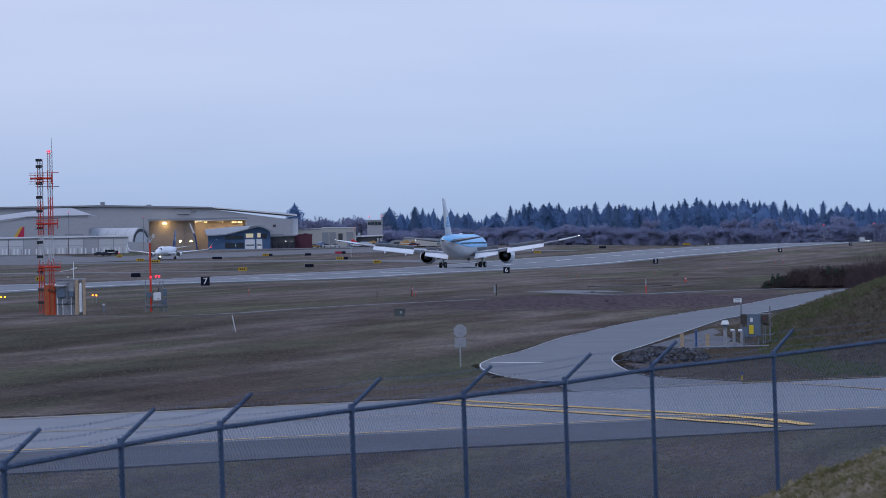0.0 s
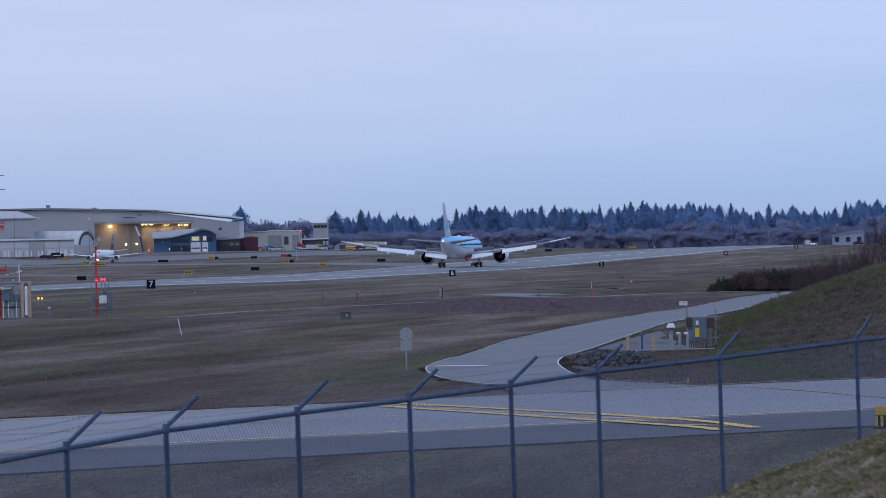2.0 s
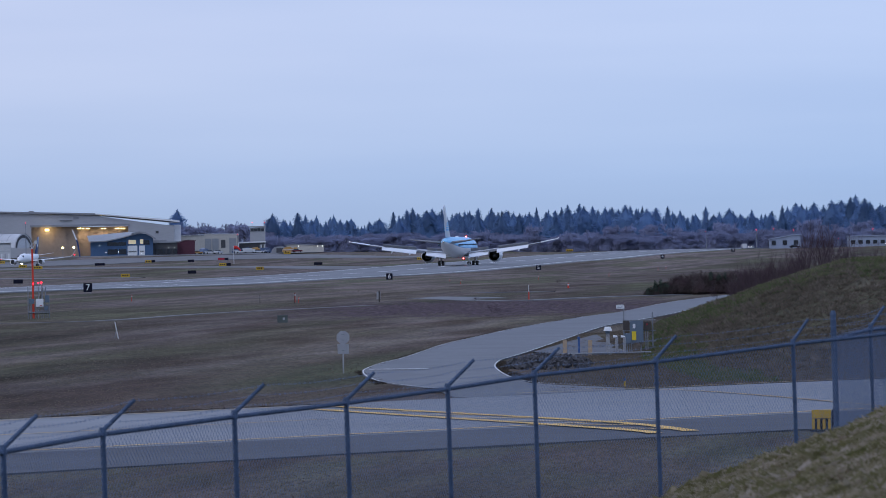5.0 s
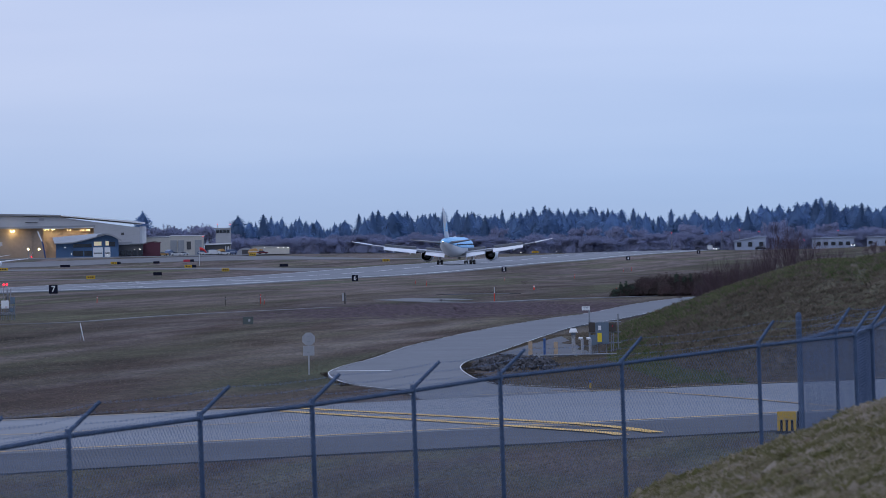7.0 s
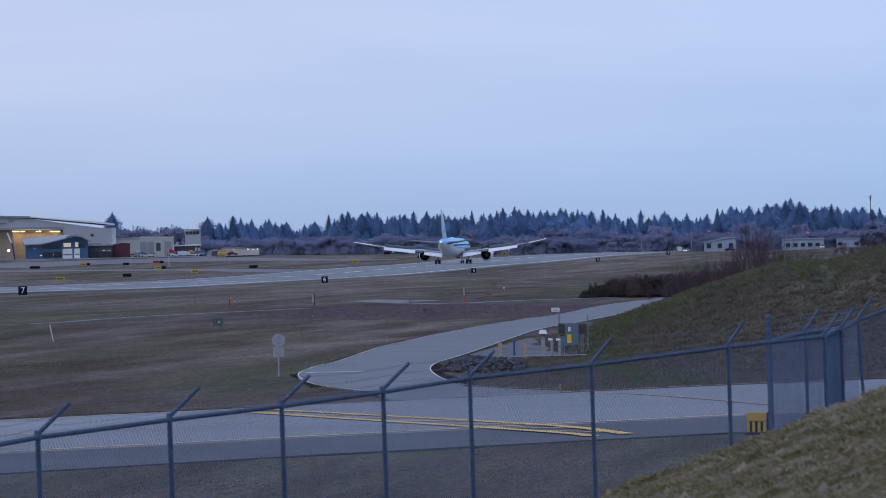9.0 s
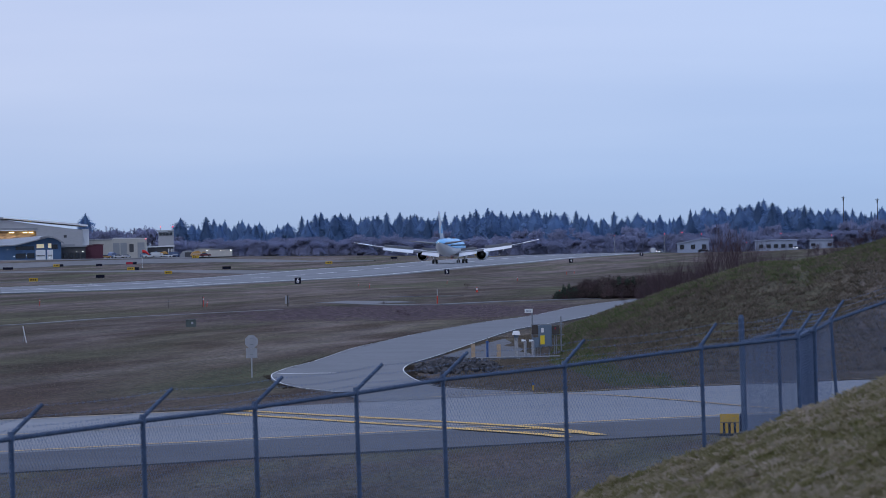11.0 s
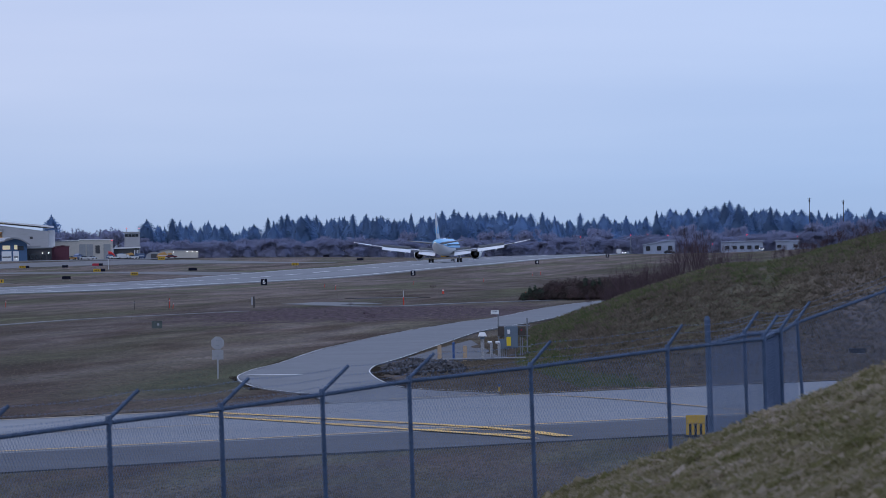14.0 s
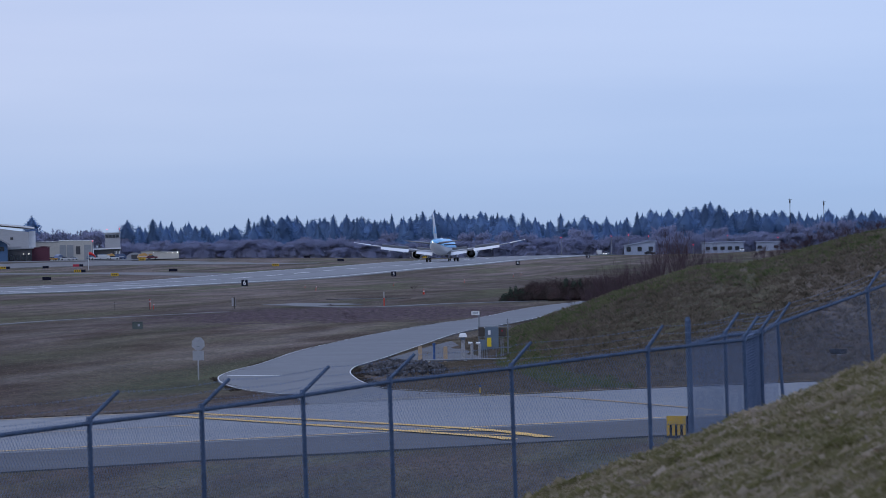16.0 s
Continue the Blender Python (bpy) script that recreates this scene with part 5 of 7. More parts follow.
def fir_mesh(seed, lean=0.0, narrow=1.0):
    me = bpy.data.meshes.new("fir_crown")
    verts, faces, normals = fir_geometry(seed, lean, narrow)
    me.from_pydata(verts, [], faces)
    me.normals_split_custom_set_from_vertices(normals)
    me.materials.append(M_HAZYFIR)
    return me


def bare_mesh(seed, spread=0.32, levels=4, material=None, fan=1.0, stems=1, thick=0.016, sprays=0, spray=0.022, heart=0.0):
    """Leafless tree or shrub of unit height: forking limbs and many fine twigs."""
    rng = random.Random(seed)
    verts, faces = [], []

    def limb(a, b, r0, r1):
        a, b = Vector(a), Vector(b)
        d = (b - a).normalized()
        s = d.orthogonal().normalized()
        t = d.cross(s)
        p = len(verts)
        for q, r in ((a, r0), (b, r1)):
            for k in range(3):
                verts.append(tuple(q + (s * math.cos(2.094 * k) + t * math.sin(2.094 * k)) * r))
        for k in range(3):
            faces.append((p + k, p + (k + 1) % 3, p + 3 + (k + 1) % 3, p + 3 + k))

    def grow(a, d, length, r, level):
        b = a + d * length
        limb(a, b, r, r * 0.65)
        if level == 0:
            return
        for _ in range(rng.choice((3, 3, 4))):
            nd = (d + Vector((rng.uniform(-1, 1), rng.uniform(-1, 1), rng.uniform(-0.1, 0.8))) * 0.62 * fan).normalized()
            grow(a + d * length * rng.uniform(0.55, 1.0), nd, length * rng.uniform(0.55, 0.8), r * 0.6, level - 1)

    for s in range(stems):
        d = Vector((rng.uniform(-1, 1) * spread * 0.8, rng.uniform(-1, 1) * spread * 0.8, 1)).normalized()
        grow(Vector((rng.uniform(-0.1, 0.1) * spread, rng.uniform(-0.1, 0.1) * spread, 0)), d, 0.33, thick, levels)
    # fine twig ends, clustered round the limbs
    limbs = list(verts)
    for _ in range(sprays):
        c = Vector(rng.choice(limbs))
        p = len(verts)
        for _ in range(3):
            verts.append((c.x + rng.gauss(0, spray), c.y + rng.gauss(0, spray), max(0, c.z + rng.gauss(0, spray * 1.5))))
        u, v, w = (Vector(q) for q in verts[p:])
        soft = Vector((0.8 * u.x, 0.8 * u.y, 0.45 + 0.4 * u.z))
        faces.append((p, p + 1, p + 2) if (v - u).cross(w - u).dot(soft) > 0 else (p, p + 2, p + 1))
    top = max(v[2] for v in verts)
    verts = [(x / top, y / top, z / top) for x, y, z in verts]
    if heart:
        ring, rise, p = 14, 8, len(verts)
        for i in range(rise + 1):
            f = i / rise
            for k in range(ring):
                a = 6.2832 * k / ring
                r = heart * math.sqrt(max(0.0, 1 - f * f)) * (1 + 0.22 * math.sin(3 * a + seed) + 0.16 * math.sin(7 * f + 2 * a)) * rng.uniform(0.85, 1.1)
                verts.append((math.cos(a) * r, math.sin(a) * r, 0.5 * f * (1 + 0.1 * math.sin(2 * a + seed)) + rng.uniform(-0.02, 0.02)))
        for i in range(rise):
            for k in range(ring):
                faces.append((p + i * ring + k, p + i * ring + (k + 1) % ring, p + (i + 1) * ring + (k + 1) % ring, p + (i + 1) * ring + k))
        # twig ends all over the heart
        shell = verts[p:]
        for _ in range(2600):
            c = Vector(rng.choice(shell)).lerp(Vector(rng.choice(shell)), rng.uniform(0, 0.25)) * rng.uniform(1.0, 1.3)
            p = len(verts)
            verts.extend([(c.x + rng.gauss(0, 0.016), c.y + rng.gauss(0, 0.016), max(0, c.z + rng.gauss(0, 0.03))) for _ in range(3)])
            u, v, w = (Vector(q) for q in verts[p:])
            soft = Vector((0.8 * c.x, 0.8 * c.y, 0.45 + 0.4 * c.z))
            faces.append((p, p + 1, p + 2) if (v - u).cross(w - u).dot(soft) > 0 else (p, p + 2, p + 1))
    me = bpy.data.meshes.new("bare_crown")
    me.from_pydata(verts, [], faces)
    if sprays:
        # soft shading over the whole cloud of twigs
        soft = [Vector((0.8 * x, 0.8 * y, 0.45 + 0.4 * z)).normalized() for x, y, z in verts]
        me.normals_split_custom_set_from_vertices([tuple(v) for v in soft])
    me.materials.append(material or M_HAZYTWIG)
    return me


def trunk_mesh():
    bm = rod(B(), (0, 0, -0.02), (0, 0, 0.9), 0.013, 0.003, n=6)
    me = bpy.data.meshes.new("trunk")
    bm.to_mesh(me)
    bm.free()
    me.materials.append(M_BARK)
    return me


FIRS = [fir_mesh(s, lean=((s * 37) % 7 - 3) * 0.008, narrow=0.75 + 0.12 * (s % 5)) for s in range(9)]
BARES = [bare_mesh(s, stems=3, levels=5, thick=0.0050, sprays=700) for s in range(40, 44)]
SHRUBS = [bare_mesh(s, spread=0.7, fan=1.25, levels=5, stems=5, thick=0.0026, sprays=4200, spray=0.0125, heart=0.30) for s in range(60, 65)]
TRUNK = trunk_mesh()
rng_wood = random.Random(11)


def tree(x, y, height, wide=1.0, kind="fir"):
    z = ground(x, y) - 0.15
    if kind == "fir":
        name, label, crowns = "fir_tree", "tall dark blue-green fir tree at the edge of the woods", FIRS
    else:
        name, label, crowns = "bare_tree", "leafless grey-brown deciduous tree beyond the airfield", BARES
    ob = thing(name, pose(x, y, z, 0, 0, rng_wood.uniform(0, 360)), label, "tree", "woods behind the runway")
    ob.scale = (height * wide, height * wide, height)
    t = new("trunk", TRUNK)
    t.parent = ob
    c = new("crown", rng_wood.choice(crowns))
    c.parent = ob
    return ob


# the taller firs, wood by wood: x, y, height
NORTH_WOOD = ((-452, 2521, 22.4), (-406, 2522, 19.4), (-403, 2537, 16.7), (-397, 2545, 19.9), (-396, 2563, 18.9), (-389, 2539, 16.5), (-385, 2562, 14.6), (-363, 2457, 15.6), (-367, 2509, 15.2), (-371, 2567, 13.0), (-361, 2532, 13.8), (-362, 2563, 15.3), (-346, 2470, 15.9), (-346, 2513, 19.1), (-340, 2487, 17.2), (-341, 2523, 20.1), (-339, 2527, 20.9), (-326, 2460, 13.7), (-326, 2485, 19.6), (-325, 2493, 20.4), (-330, 2569, 20.5), (-322, 2552, 14.6), (-309, 2481, 16.5), (-315, 2557, 19.5), (-302, 2479, 20.5), (-302, 2537, 20.9), (-292, 2479, 18.5), (-289, 2465, 19.3), (-298, 2569, 19.8), (-284, 2491, 18.2))
MIDDLE_WOOD = ((-280, 2492, 18.8), (-286, 2584, 21.5), (-280, 2572, 19.6), (-268, 2503, 19.8), (-273, 2583, 21.7), (-265, 2533, 22.7), (-262, 2551, 23.4), (-253, 2495, 21.8), (-258, 2583, 22.3), (-249, 2554, 21.9), (-250, 2588, 21.9), (-246, 2579, 20.7), (-235, 2509, 22.1), (-234, 2517, 21.6), (-229, 2494, 20.1), (-226, 2492, 21.0), (-223, 2482, 19.9), (-221, 2511, 20.6), (-219, 2548, 21.3), (-207, 2477, 16.9), (-208, 2559, 17.2), (-199, 2519, 20.2), (-194, 2516, 16.7), (-192, 2578, 20.0), (-184, 2539, 16.9), (-177, 2520, 17.5), (-174, 2540, 16.4), (-171, 2568, 18.4), (-161, 2491, 20.4), (-162, 2602, 22.6))
SOUTH_WOOD = ((-151, 2488, 20.7), (-152, 2576, 22.5), (-148, 2588, 20.9), (-138, 2489, 22.3), (-140, 2582, 22.0), (-131, 2533, 24.1), (-131, 2559, 25.4), (-123, 2491, 23.0), (-120, 2496, 20.4), (-118, 2512, 19.1), (-117, 2606, 21.4), (-109, 2515, 21.4), (-109, 2583, 20.8), (-105, 2605, 18.1), (-101, 2607, 20.6), (-95, 2535, 19.7), (-91, 2537, 18.2), (-88, 2558, 19.0), (-83, 2590, 16.2), (-76, 2510, 16.2), (-75, 2587, 19.6), (-70, 2594, 15.6), (-64, 2603, 19.7), (-58, 2504, 17.2), (-54, 2615, 18.4), (-48, 2512, 16.3), (-43, 2543, 16.9))
for wood in (NORTH_WOOD, MIDDLE_WOOD, SOUTH_WOOD):
    for x, y, h in wood:
        tree(x, y, h, rng_wood.uniform(1.4, 2.2))
        for _ in range(2):
            tree(x + rng_wood.uniform(-8, 8), y + rng_wood.uniform(10, 50), h * rng_wood.uniform(0.6, 0.92), rng_wood.uniform(1.5, 2.2))


def far_wood():
    """The depth of the wood behind its edge, past counting."""
    verts, faces, normals = [], [], []
    shapes = [fir_geometry(s, 0, 1.2, 200, 5) for s in range(100, 106)]
    for wood in (NORTH_WOOD[1:], MIDDLE_WOOD, SOUTH_WOOD):
        for x0, y0, h0 in wood:
            for _ in range(6):
                x, y = x0 + rng_wood.uniform(-9, 9), y0 + rng_wood.uniform(50, 150)
                h = h0 * rng_wood.uniform(0.72, 1.0)
                w, turn, z = h * rng_wood.uniform(1.4, 2.0), rng_wood.uniform(0, 6.28), ground(x, y) - 0.2
                vs, fs, ns = rng_wood.choice(shapes)
                p, c, s = len(verts), math.cos(turn) * w, math.sin(turn) * w
                verts.extend([(x + vx * c - vy * s, y + vx * s + vy * c, z + vz * h) for vx, vy, vz in vs])
                faces.extend([tuple(i + p for i in f) for f in fs])
                c, s = math.cos(turn), math.sin(turn)
                normals.extend([(nx * c - ny * s, nx * s + ny * c, nz) for nx, ny, nz in ns])
    me = bpy.data.meshes.new("far_wood")
    me.from_pydata(verts, [], faces)
    me.normals_split_custom_set_from_vertices(normals)
    me.materials.append(M_HAZYFIR)
    tagged(new("far_wood", me), "dense dark fir wood behind the airfield", "woods", kind="stuff")


far_wood()


def brush(x, y, height, wide, label, meshes, group):
    ob = thing("brush_shrub" if meshes is SHRUBS else "bare_shrub", pose(x, y, ground(x, y) - 0.1, 0, 0, rng_wood.uniform(0, 360)), label, "shrub", group)
    ob.scale = (height * wide, height * wide, height)
    c = new("twig_crown", rng_wood.choice(meshes))
    c.parent = ob
    return ob


# leafless brush along the foot of the woods
for k in range(290):
    c = 670 + 1420 * k / 290
    d = 2420 + rng_wood.uniform(0, 60)
    a = 0.1492 - (c - 784) / 9500
    x, y = -d * math.sin(a), d * math.cos(a)
    brush(x, y, rng_wood.uniform(5.0, 9.5), rng_wood.uniform(1.2, 1.8), "leafless purplish brush at the foot of the woods", SHRUBS, "brush below the woods")
# bare trees behind the terminal
for k in range(44):
    c = 440 + 250 * k / 44 + rng_wood.uniform(-3, 3)
    d = 2470 + rng_wood.uniform(0, 90)
    a = 0.1492 - (c - 784) / 9500
    tree(-d * math.sin(a), d * math.cos(a), rng_wood.uniform(10.5, 16.0) * (1 if c < 640 else 0.8), rng_wood.uniform(0.8, 1.1), "bare")
for k in range(26):
    c = 1010 + 1000 * k / 26 + rng_wood.uniform(-15, 15)
    d = 2440 + rng_wood.uniform(0, 40)
    a = 0.1492 - (c - 784) / 9500
    tree(-d * math.sin(a), d * math.cos(a), rng_wood.uniform(9, 15), rng_wood.uniform(0.9, 1.2), "bare")


def leaf_heap(name, lumps, count, size, material, rng):
    """A thicket: many small leaves over overlapping lumps (x, y, z, rx, ry, rz)."""
    verts, faces = [], []
    for k in range(count):
        cx, cy, cz, rx, ry, rz = rng.choice(lumps)
        d = Vector((rng.gauss(0, 1), rng.gauss(0, 1), abs(rng.gauss(0, 1)))).normalized()
        r = rng.uniform(0.72, 1.0) + abs(rng.gauss(0, 0.13))
        p = Vector((cx + d.x * rx * r, cy + d.y * ry * r, cz + d.z * rz * r))
        a = Vector((rng.uniform(-1, 1), rng.uniform(-1, 1), rng.uniform(-1, 1))).normalized() * size * rng.uniform(0.6, 1.5)
        b = a.orthogonal().normalized() * size * rng.uniform(0.3, 0.7)
        i = len(verts)
        verts.extend([tuple(p - a), tuple(p + b), tuple(p + a), tuple(p - b)])
        faces.append((i, i + 1, i + 2, i + 3))
    me = bpy.data.meshes.new(name)
    me.from_pydata(verts, [], faces)
    me.materials.append(material)
    return me


# bramble thicket at the end of the service road
rng_b = random.Random(9)
BX, BY = -50.01, 618.37
thicket = thing("bramble_thicket", pose(BX, BY, ground(BX, BY), 0, 0, 5), "dark reddish bramble thicket beside the service road", "bush")
lumps = [(-4.7, 0, 0.0, 1.2, 3, 0.6), (-3.5, 0, 0.1, 1.3, 3, 1.1), (-1.8, 1, 0.2, 1.6, 4, 1.75), (0.2, 0, 0.2, 2.0, 4, 2.0), (2.2, 1, 0.2, 2.2, 4, 1.95), (4.4, 0, 0.2, 2.2, 4, 2.15), (6.6, 2, 0.2, 2.3, 4, 2.3), (9.0, 3, 0.2, 3, 4, 2.4), (12, 4, 0.2, 3, 4, 2.4)]
lv = new("foliage", leaf_heap("leaves", lumps, 26000, 0.1, M_BRAMBLE, rng_b))
lv.parent = thicket
core = B()
for cx, cy, cz, rx, ry, rz in lumps:
    g_ = bmesh.ops.create_icosphere(core, subdivisions=2, radius=1)
    for v in g_["verts"]:
        v.co = Vector((cx + v.co.x * rx * 0.7, cy + v.co.y * ry * 0.7, cz + v.co.z * rz * 0.72))
tagged(part("stem_core", core, M_BRAMBLE, thicket), kind="stuff")
evergreen = [(-5.3, -2, 0.0, 0.5, 1, 0.8), (-4.7, -2, 0.1, 0.3, 1, 1.3), (-4.1, -2, 0.1, 0.25, 1, 1.55), (-3.5, -2, 0.1, 0.4, 1, 1.1), (1.7, -1, 1.5, 0.25, 1, 0.9), (2.6, -1, 1.5, 0.3, 1, 0.6), (3.3, -1, 1.5, 0.2, 1, 0.75)]
lv = new("evergreen_foliage", leaf_heap("leaves", evergreen, 1500, 0.12, M_EVERGREEN, rng_b))
lv.parent = thicket

TWIGGY = [bare_mesh(s, spread=0.75, fan=1.1, levels=4, stems=5, thick=0.0058, material=M_REDTWIG) for s in range(70, 74)]
for k in range(22):
    x, y = BX - 2.6 + 0.62 * k + rng_b.uniform(-0.4, 0.4), BY + rng_b.uniform(-2, 3)
    brush(x, y, rng_b.uniform(1.5, 2.6), rng_b.uniform(0.4, 0.65), "leafless reddish bramble shoots in the thicket", TWIGGY, "shoots in the thicket")
for x, y, h, w in ((-71.75, 585.79, 0.55, 1.5), (-58.89, 493.54, 0.8, 1.2), (-57.35, 485.81, 0.6, 1.3), (-84.35, 790.77, 0.9, 1.4)):
    brush(x, y, h, w, "low leafless bramble clump in the rough grass", TWIGGY, "clumps in the grass")
# leafless shrubs behind the hill, and a hedge along its crest
for c, d, h, w in ((1500, 418, 3.6, 0.7), (1520, 412, 4.6, 0.6), (1541, 410, 5.4, 0.55), (1563, 405, 6.0, 0.5), (1590, 412, 5.6, 0.55), (1613, 408, 6.2, 0.5), (1632, 404, 7.7, 0.42), (1652, 410, 8.6, 0.42), (1672, 405, 8.2, 0.42), (1692, 412, 7.7, 0.45), (1714, 410, 7.0, 0.48), (1738, 404, 6.5, 0.5), (1762, 410, 6.2, 0.5)):
    a = 0.1492 - (c - 784) / 9500
    x, y = -d * math.sin(a), d * math.cos(a)
    brush(x, y, h, w * 1.3, "leafless reddish-brown shrub behind the grassy hill", TWIGGY, "shrubs behind the hill")
for k in range(34):
    c = 1800 + 275 * k / 34 + rng_wood.uniform(-3, 3)
    d = 343 + rng_wood.uniform(0, 8)
    a = 0.1492 - (c - 784) / 9500
    x, y = -d * math.sin(a), d * math.cos(a)
    brush(x, y, rng_wood.uniform(0.7, 1.35), rng_wood.uniform(0.9, 1.3), "low leafless reddish hedge shrub on the hill crest", TWIGGY, "hedge on the hill")

# ---- airfield signs, masts, boxes ----
def text_mesh(parent, text, size, m, material, name="lettering"):
    cu = bpy.data.curves.new(name, "FONT")
    cu.body, cu.size, cu.extrude, cu.align_x, cu.align_y = text, size, 0.01, "CENTER", "CENTER"
    tmp = new("tmp_text", cu)
    bpy.context.view_layer.update()
    me = bpy.data.meshes.new_from_object(tmp.evaluated_get(bpy.context.evaluated_depsgraph_get()))
    bpy.data.objects.remove(tmp)
    me.materials.clear()
    me.materials.append(material)
    ob = new(name, me)
    ob.parent = parent
    ob.matrix_basis = m
    return ob


def distance_sign(x, y, rz, digit):
    ob = thing("distance_sign", pose(x, y, ground(x, y), 0, 0, rz), "black square runway distance sign with white numeral " + digit, "airfield sign", "runway distance signs")
    body = part("panel", box(B(), -0.62, -0.12, 0.22, 0.62, 0.12, 1.46, 0.02), M_SIGNBLACK, ob)
    for s in (-0.4, 0.4):
        part("leg", rod(B(), (s, 0, -0.1), (s, 0, 0.24), 0.04), M_STEEL, ob)
    text_mesh(body, digit, 1.25, pose(0, -0.135, 0.84, 90, 0, 0), M_NUMERAL, "numeral")


M_NUMERAL = mat("reflective_numeral", (0.8, 0.8, 0.8), 0.4, vary=0.03)
distance_sign(-146.37, 745.34, 11.10, "7")
distance_sign(-145.24, 1047.32, 7.89, "6")
distance_sign(-148.52, 1344.69, 6.30, "5")
distance_sign(-146.12, 1677.68, 4.98, "4")
distance_sign(-143.72, 1944.94, 4.23, "3")


def guidance_sign(x, y, rz, w, h, face, second=None):
    colour = {M_SIGNBLACK: "black", M_SIGNYELLOW: "yellow", M_SIGNRED: "red"}[face]
    ob = thing("guidance_sign", pose(x, y, ground(x, y), 0, 0, rz), "low " + colour + " taxiway guidance sign on short legs in the grass", "airfield sign", "taxiway signs")
    split = w * 0.62 if second else w
    part("panel", box(B(), -w / 2, -0.14, 0.25, -w / 2 + split, 0.14, 0.25 + h, 0.02), face, ob)
    if second:
        part("panel", box(B(), -w / 2 + split + 0.02, -0.14, 0.25, w / 2, 0.14, 0.25 + h, 0.02), second, ob)
    for s in (-0.35, 0.35):
        part("leg", rod(B(), (s * w, 0, -0.1), (s * w, 0, 0.27), 0.05), M_STEEL, ob)
    if face is M_SIGNYELLOW:
        for k in range(3):
            bm = B()
            a = -w / 2 + split * (0.16 + 0.25 * k)
            box(bm, a, -0.16, 0.25 + h * 0.28, a + split * 0.15, -0.135, 0.25 + h * 0.74)
            part("mark", bm, M_SIGNBLACK, ob, "plain dark bar")


for x, y, rz, w, face, second in (
        (-233.19, 1111.52, 11.84, 2.0, M_SIGNBLACK, None), (-348.42, 1795.99, 10.98, 3.4, M_SIGNBLACK, None), (-334.05, 1892.83, 10.01, 2.2, M_SIGNBLACK, None),
        (-248.79, 1411.14, 10.00, 2.3, M_SIGNBLACK, None), (-248.84, 1635.25, 8.65, 2.6, M_SIGNBLACK, None), (-249.43, 2071.46, 6.87, 2.6, M_SIGNBLACK, None),
        (-290.00, 2286.93, 7.23, 2.6, M_SIGNBLACK, None), (-262.34, 2689.58, 5.57, 2.0, M_SIGNBLACK, None), (-369.10, 1767.20, 11.80, 2.7, M_SIGNYELLOW, None), (-346.49, 1681.80, 11.64, 3.2, M_SIGNYELLOW, None),
        (-408.94, 1920.77, 12.02, 2.2, M_SIGNYELLOW, None), (-250.39, 1323.89, 10.71, 2.2, M_SIGNYELLOW, None), (-349.84, 1898.24, 10.44, 3.6, M_SIGNYELLOW, M_SIGNBLACK),
        (-326.53, 1917.40, 9.66, 3.8, M_SIGNRED, M_SIGNBLACK), (-285.69, 1680.60, 9.65, 3.7, M_SIGNYELLOW, M_SIGNBLACK), (-244.65, 1498.17, 9.27, 2.1, M_SIGNYELLOW, None),
        (-241.49, 1819.50, 7.56, 2.4, M_SIGNYELLOW, None), (-272.48, 2468.39, 6.30, 3.0, M_SIGNYELLOW, M_SIGNBLACK), (-238.92, 2285.33, 5.97, 2.9, M_SIGNYELLOW, None),
        (-239.01, 1046.09, 12.86, 1.6, M_SIGNYELLOW, None), (-174.36, 2616.97, 3.81, 2.4, M_SIGNYELLOW, None), (-314.11, 1987.22, 8.98, 2.6, M_SIGNYELLOW, None)):
    guidance_sign(x, y, rz, w, 0.85, face, second)

# black and yellow sign by the near taxiway
near_sign = thing("guidance_sign", pose(-11.04, 190.48, ground(-11.04, 190.48), 0, 0, 3.2), "small yellow and black taxiway sign on legs behind the fence", "airfield sign")
part("panel", box(B(), -0.34, -0.1, 0.42, 0.34, 0.1, 0.72, 0.015), M_SIGNYELLOW, near_sign, "yellow upper panel")
part("panel", box(B(), 0.36, -0.1, 0.1, 0.52, 0.1, 0.72, 0.015), M_SIGNBLACK, near_sign, "black end panel")
for k in range(4):
    part("bar", box(B(), -0.34 + 0.19 * k, -0.09, 0.02, -0.24 + 0.19 * k, 0.09, 0.4), M_SIGNYELLOW, near_sign)
part("panel", box(B(), -0.34, -0.05, 0.02, 0.34, 0.1, 0.41), M_SIGNBLACK, near_sign, "black lower panel")
part("base", box(B(), -0.4, -0.12, -0.1, 0.54, 0.12, 0.03), M_BLACK, near_sign)


# lattice antenna mast
def lattice(parent, cx, cy, w, h, bands):
    """Triangular lattice in painted sections: (z0, z1, material)."""
    legs = [(cx + w * math.cos(a), cy + w * math.sin(a)) for a in (math.pi / 2, math.pi * 7 / 6, math.pi * 11 / 6)]
    for z0, z1, m_ in bands:
        bm = B()
        for x, y in legs:
            rod(bm, (x, y, z0), (x, y, z1), 0.045, n=6)
        k = max(1, round((z1 - z0) / 0.55))
        for i in range(k):
            za, zb = z0 + (z1 - z0) * i / k, z0 + (z1 - z0) * (i + 1) / k
            for j in range(3):
                p, q = legs[j], legs[(j + 1) % 3]
                if i % 2:
                    p, q = q, p
                rod(bm, (*p, za), (*q, zb), 0.02, n=4)
                rod(bm, (*legs[j], zb), (*legs[(j + 1) % 3], zb), 0.016, n=4)
        part("lattice_section", bm, m_, parent, "orange lattice section" if m_ is M_ORANGE else "white lattice section")


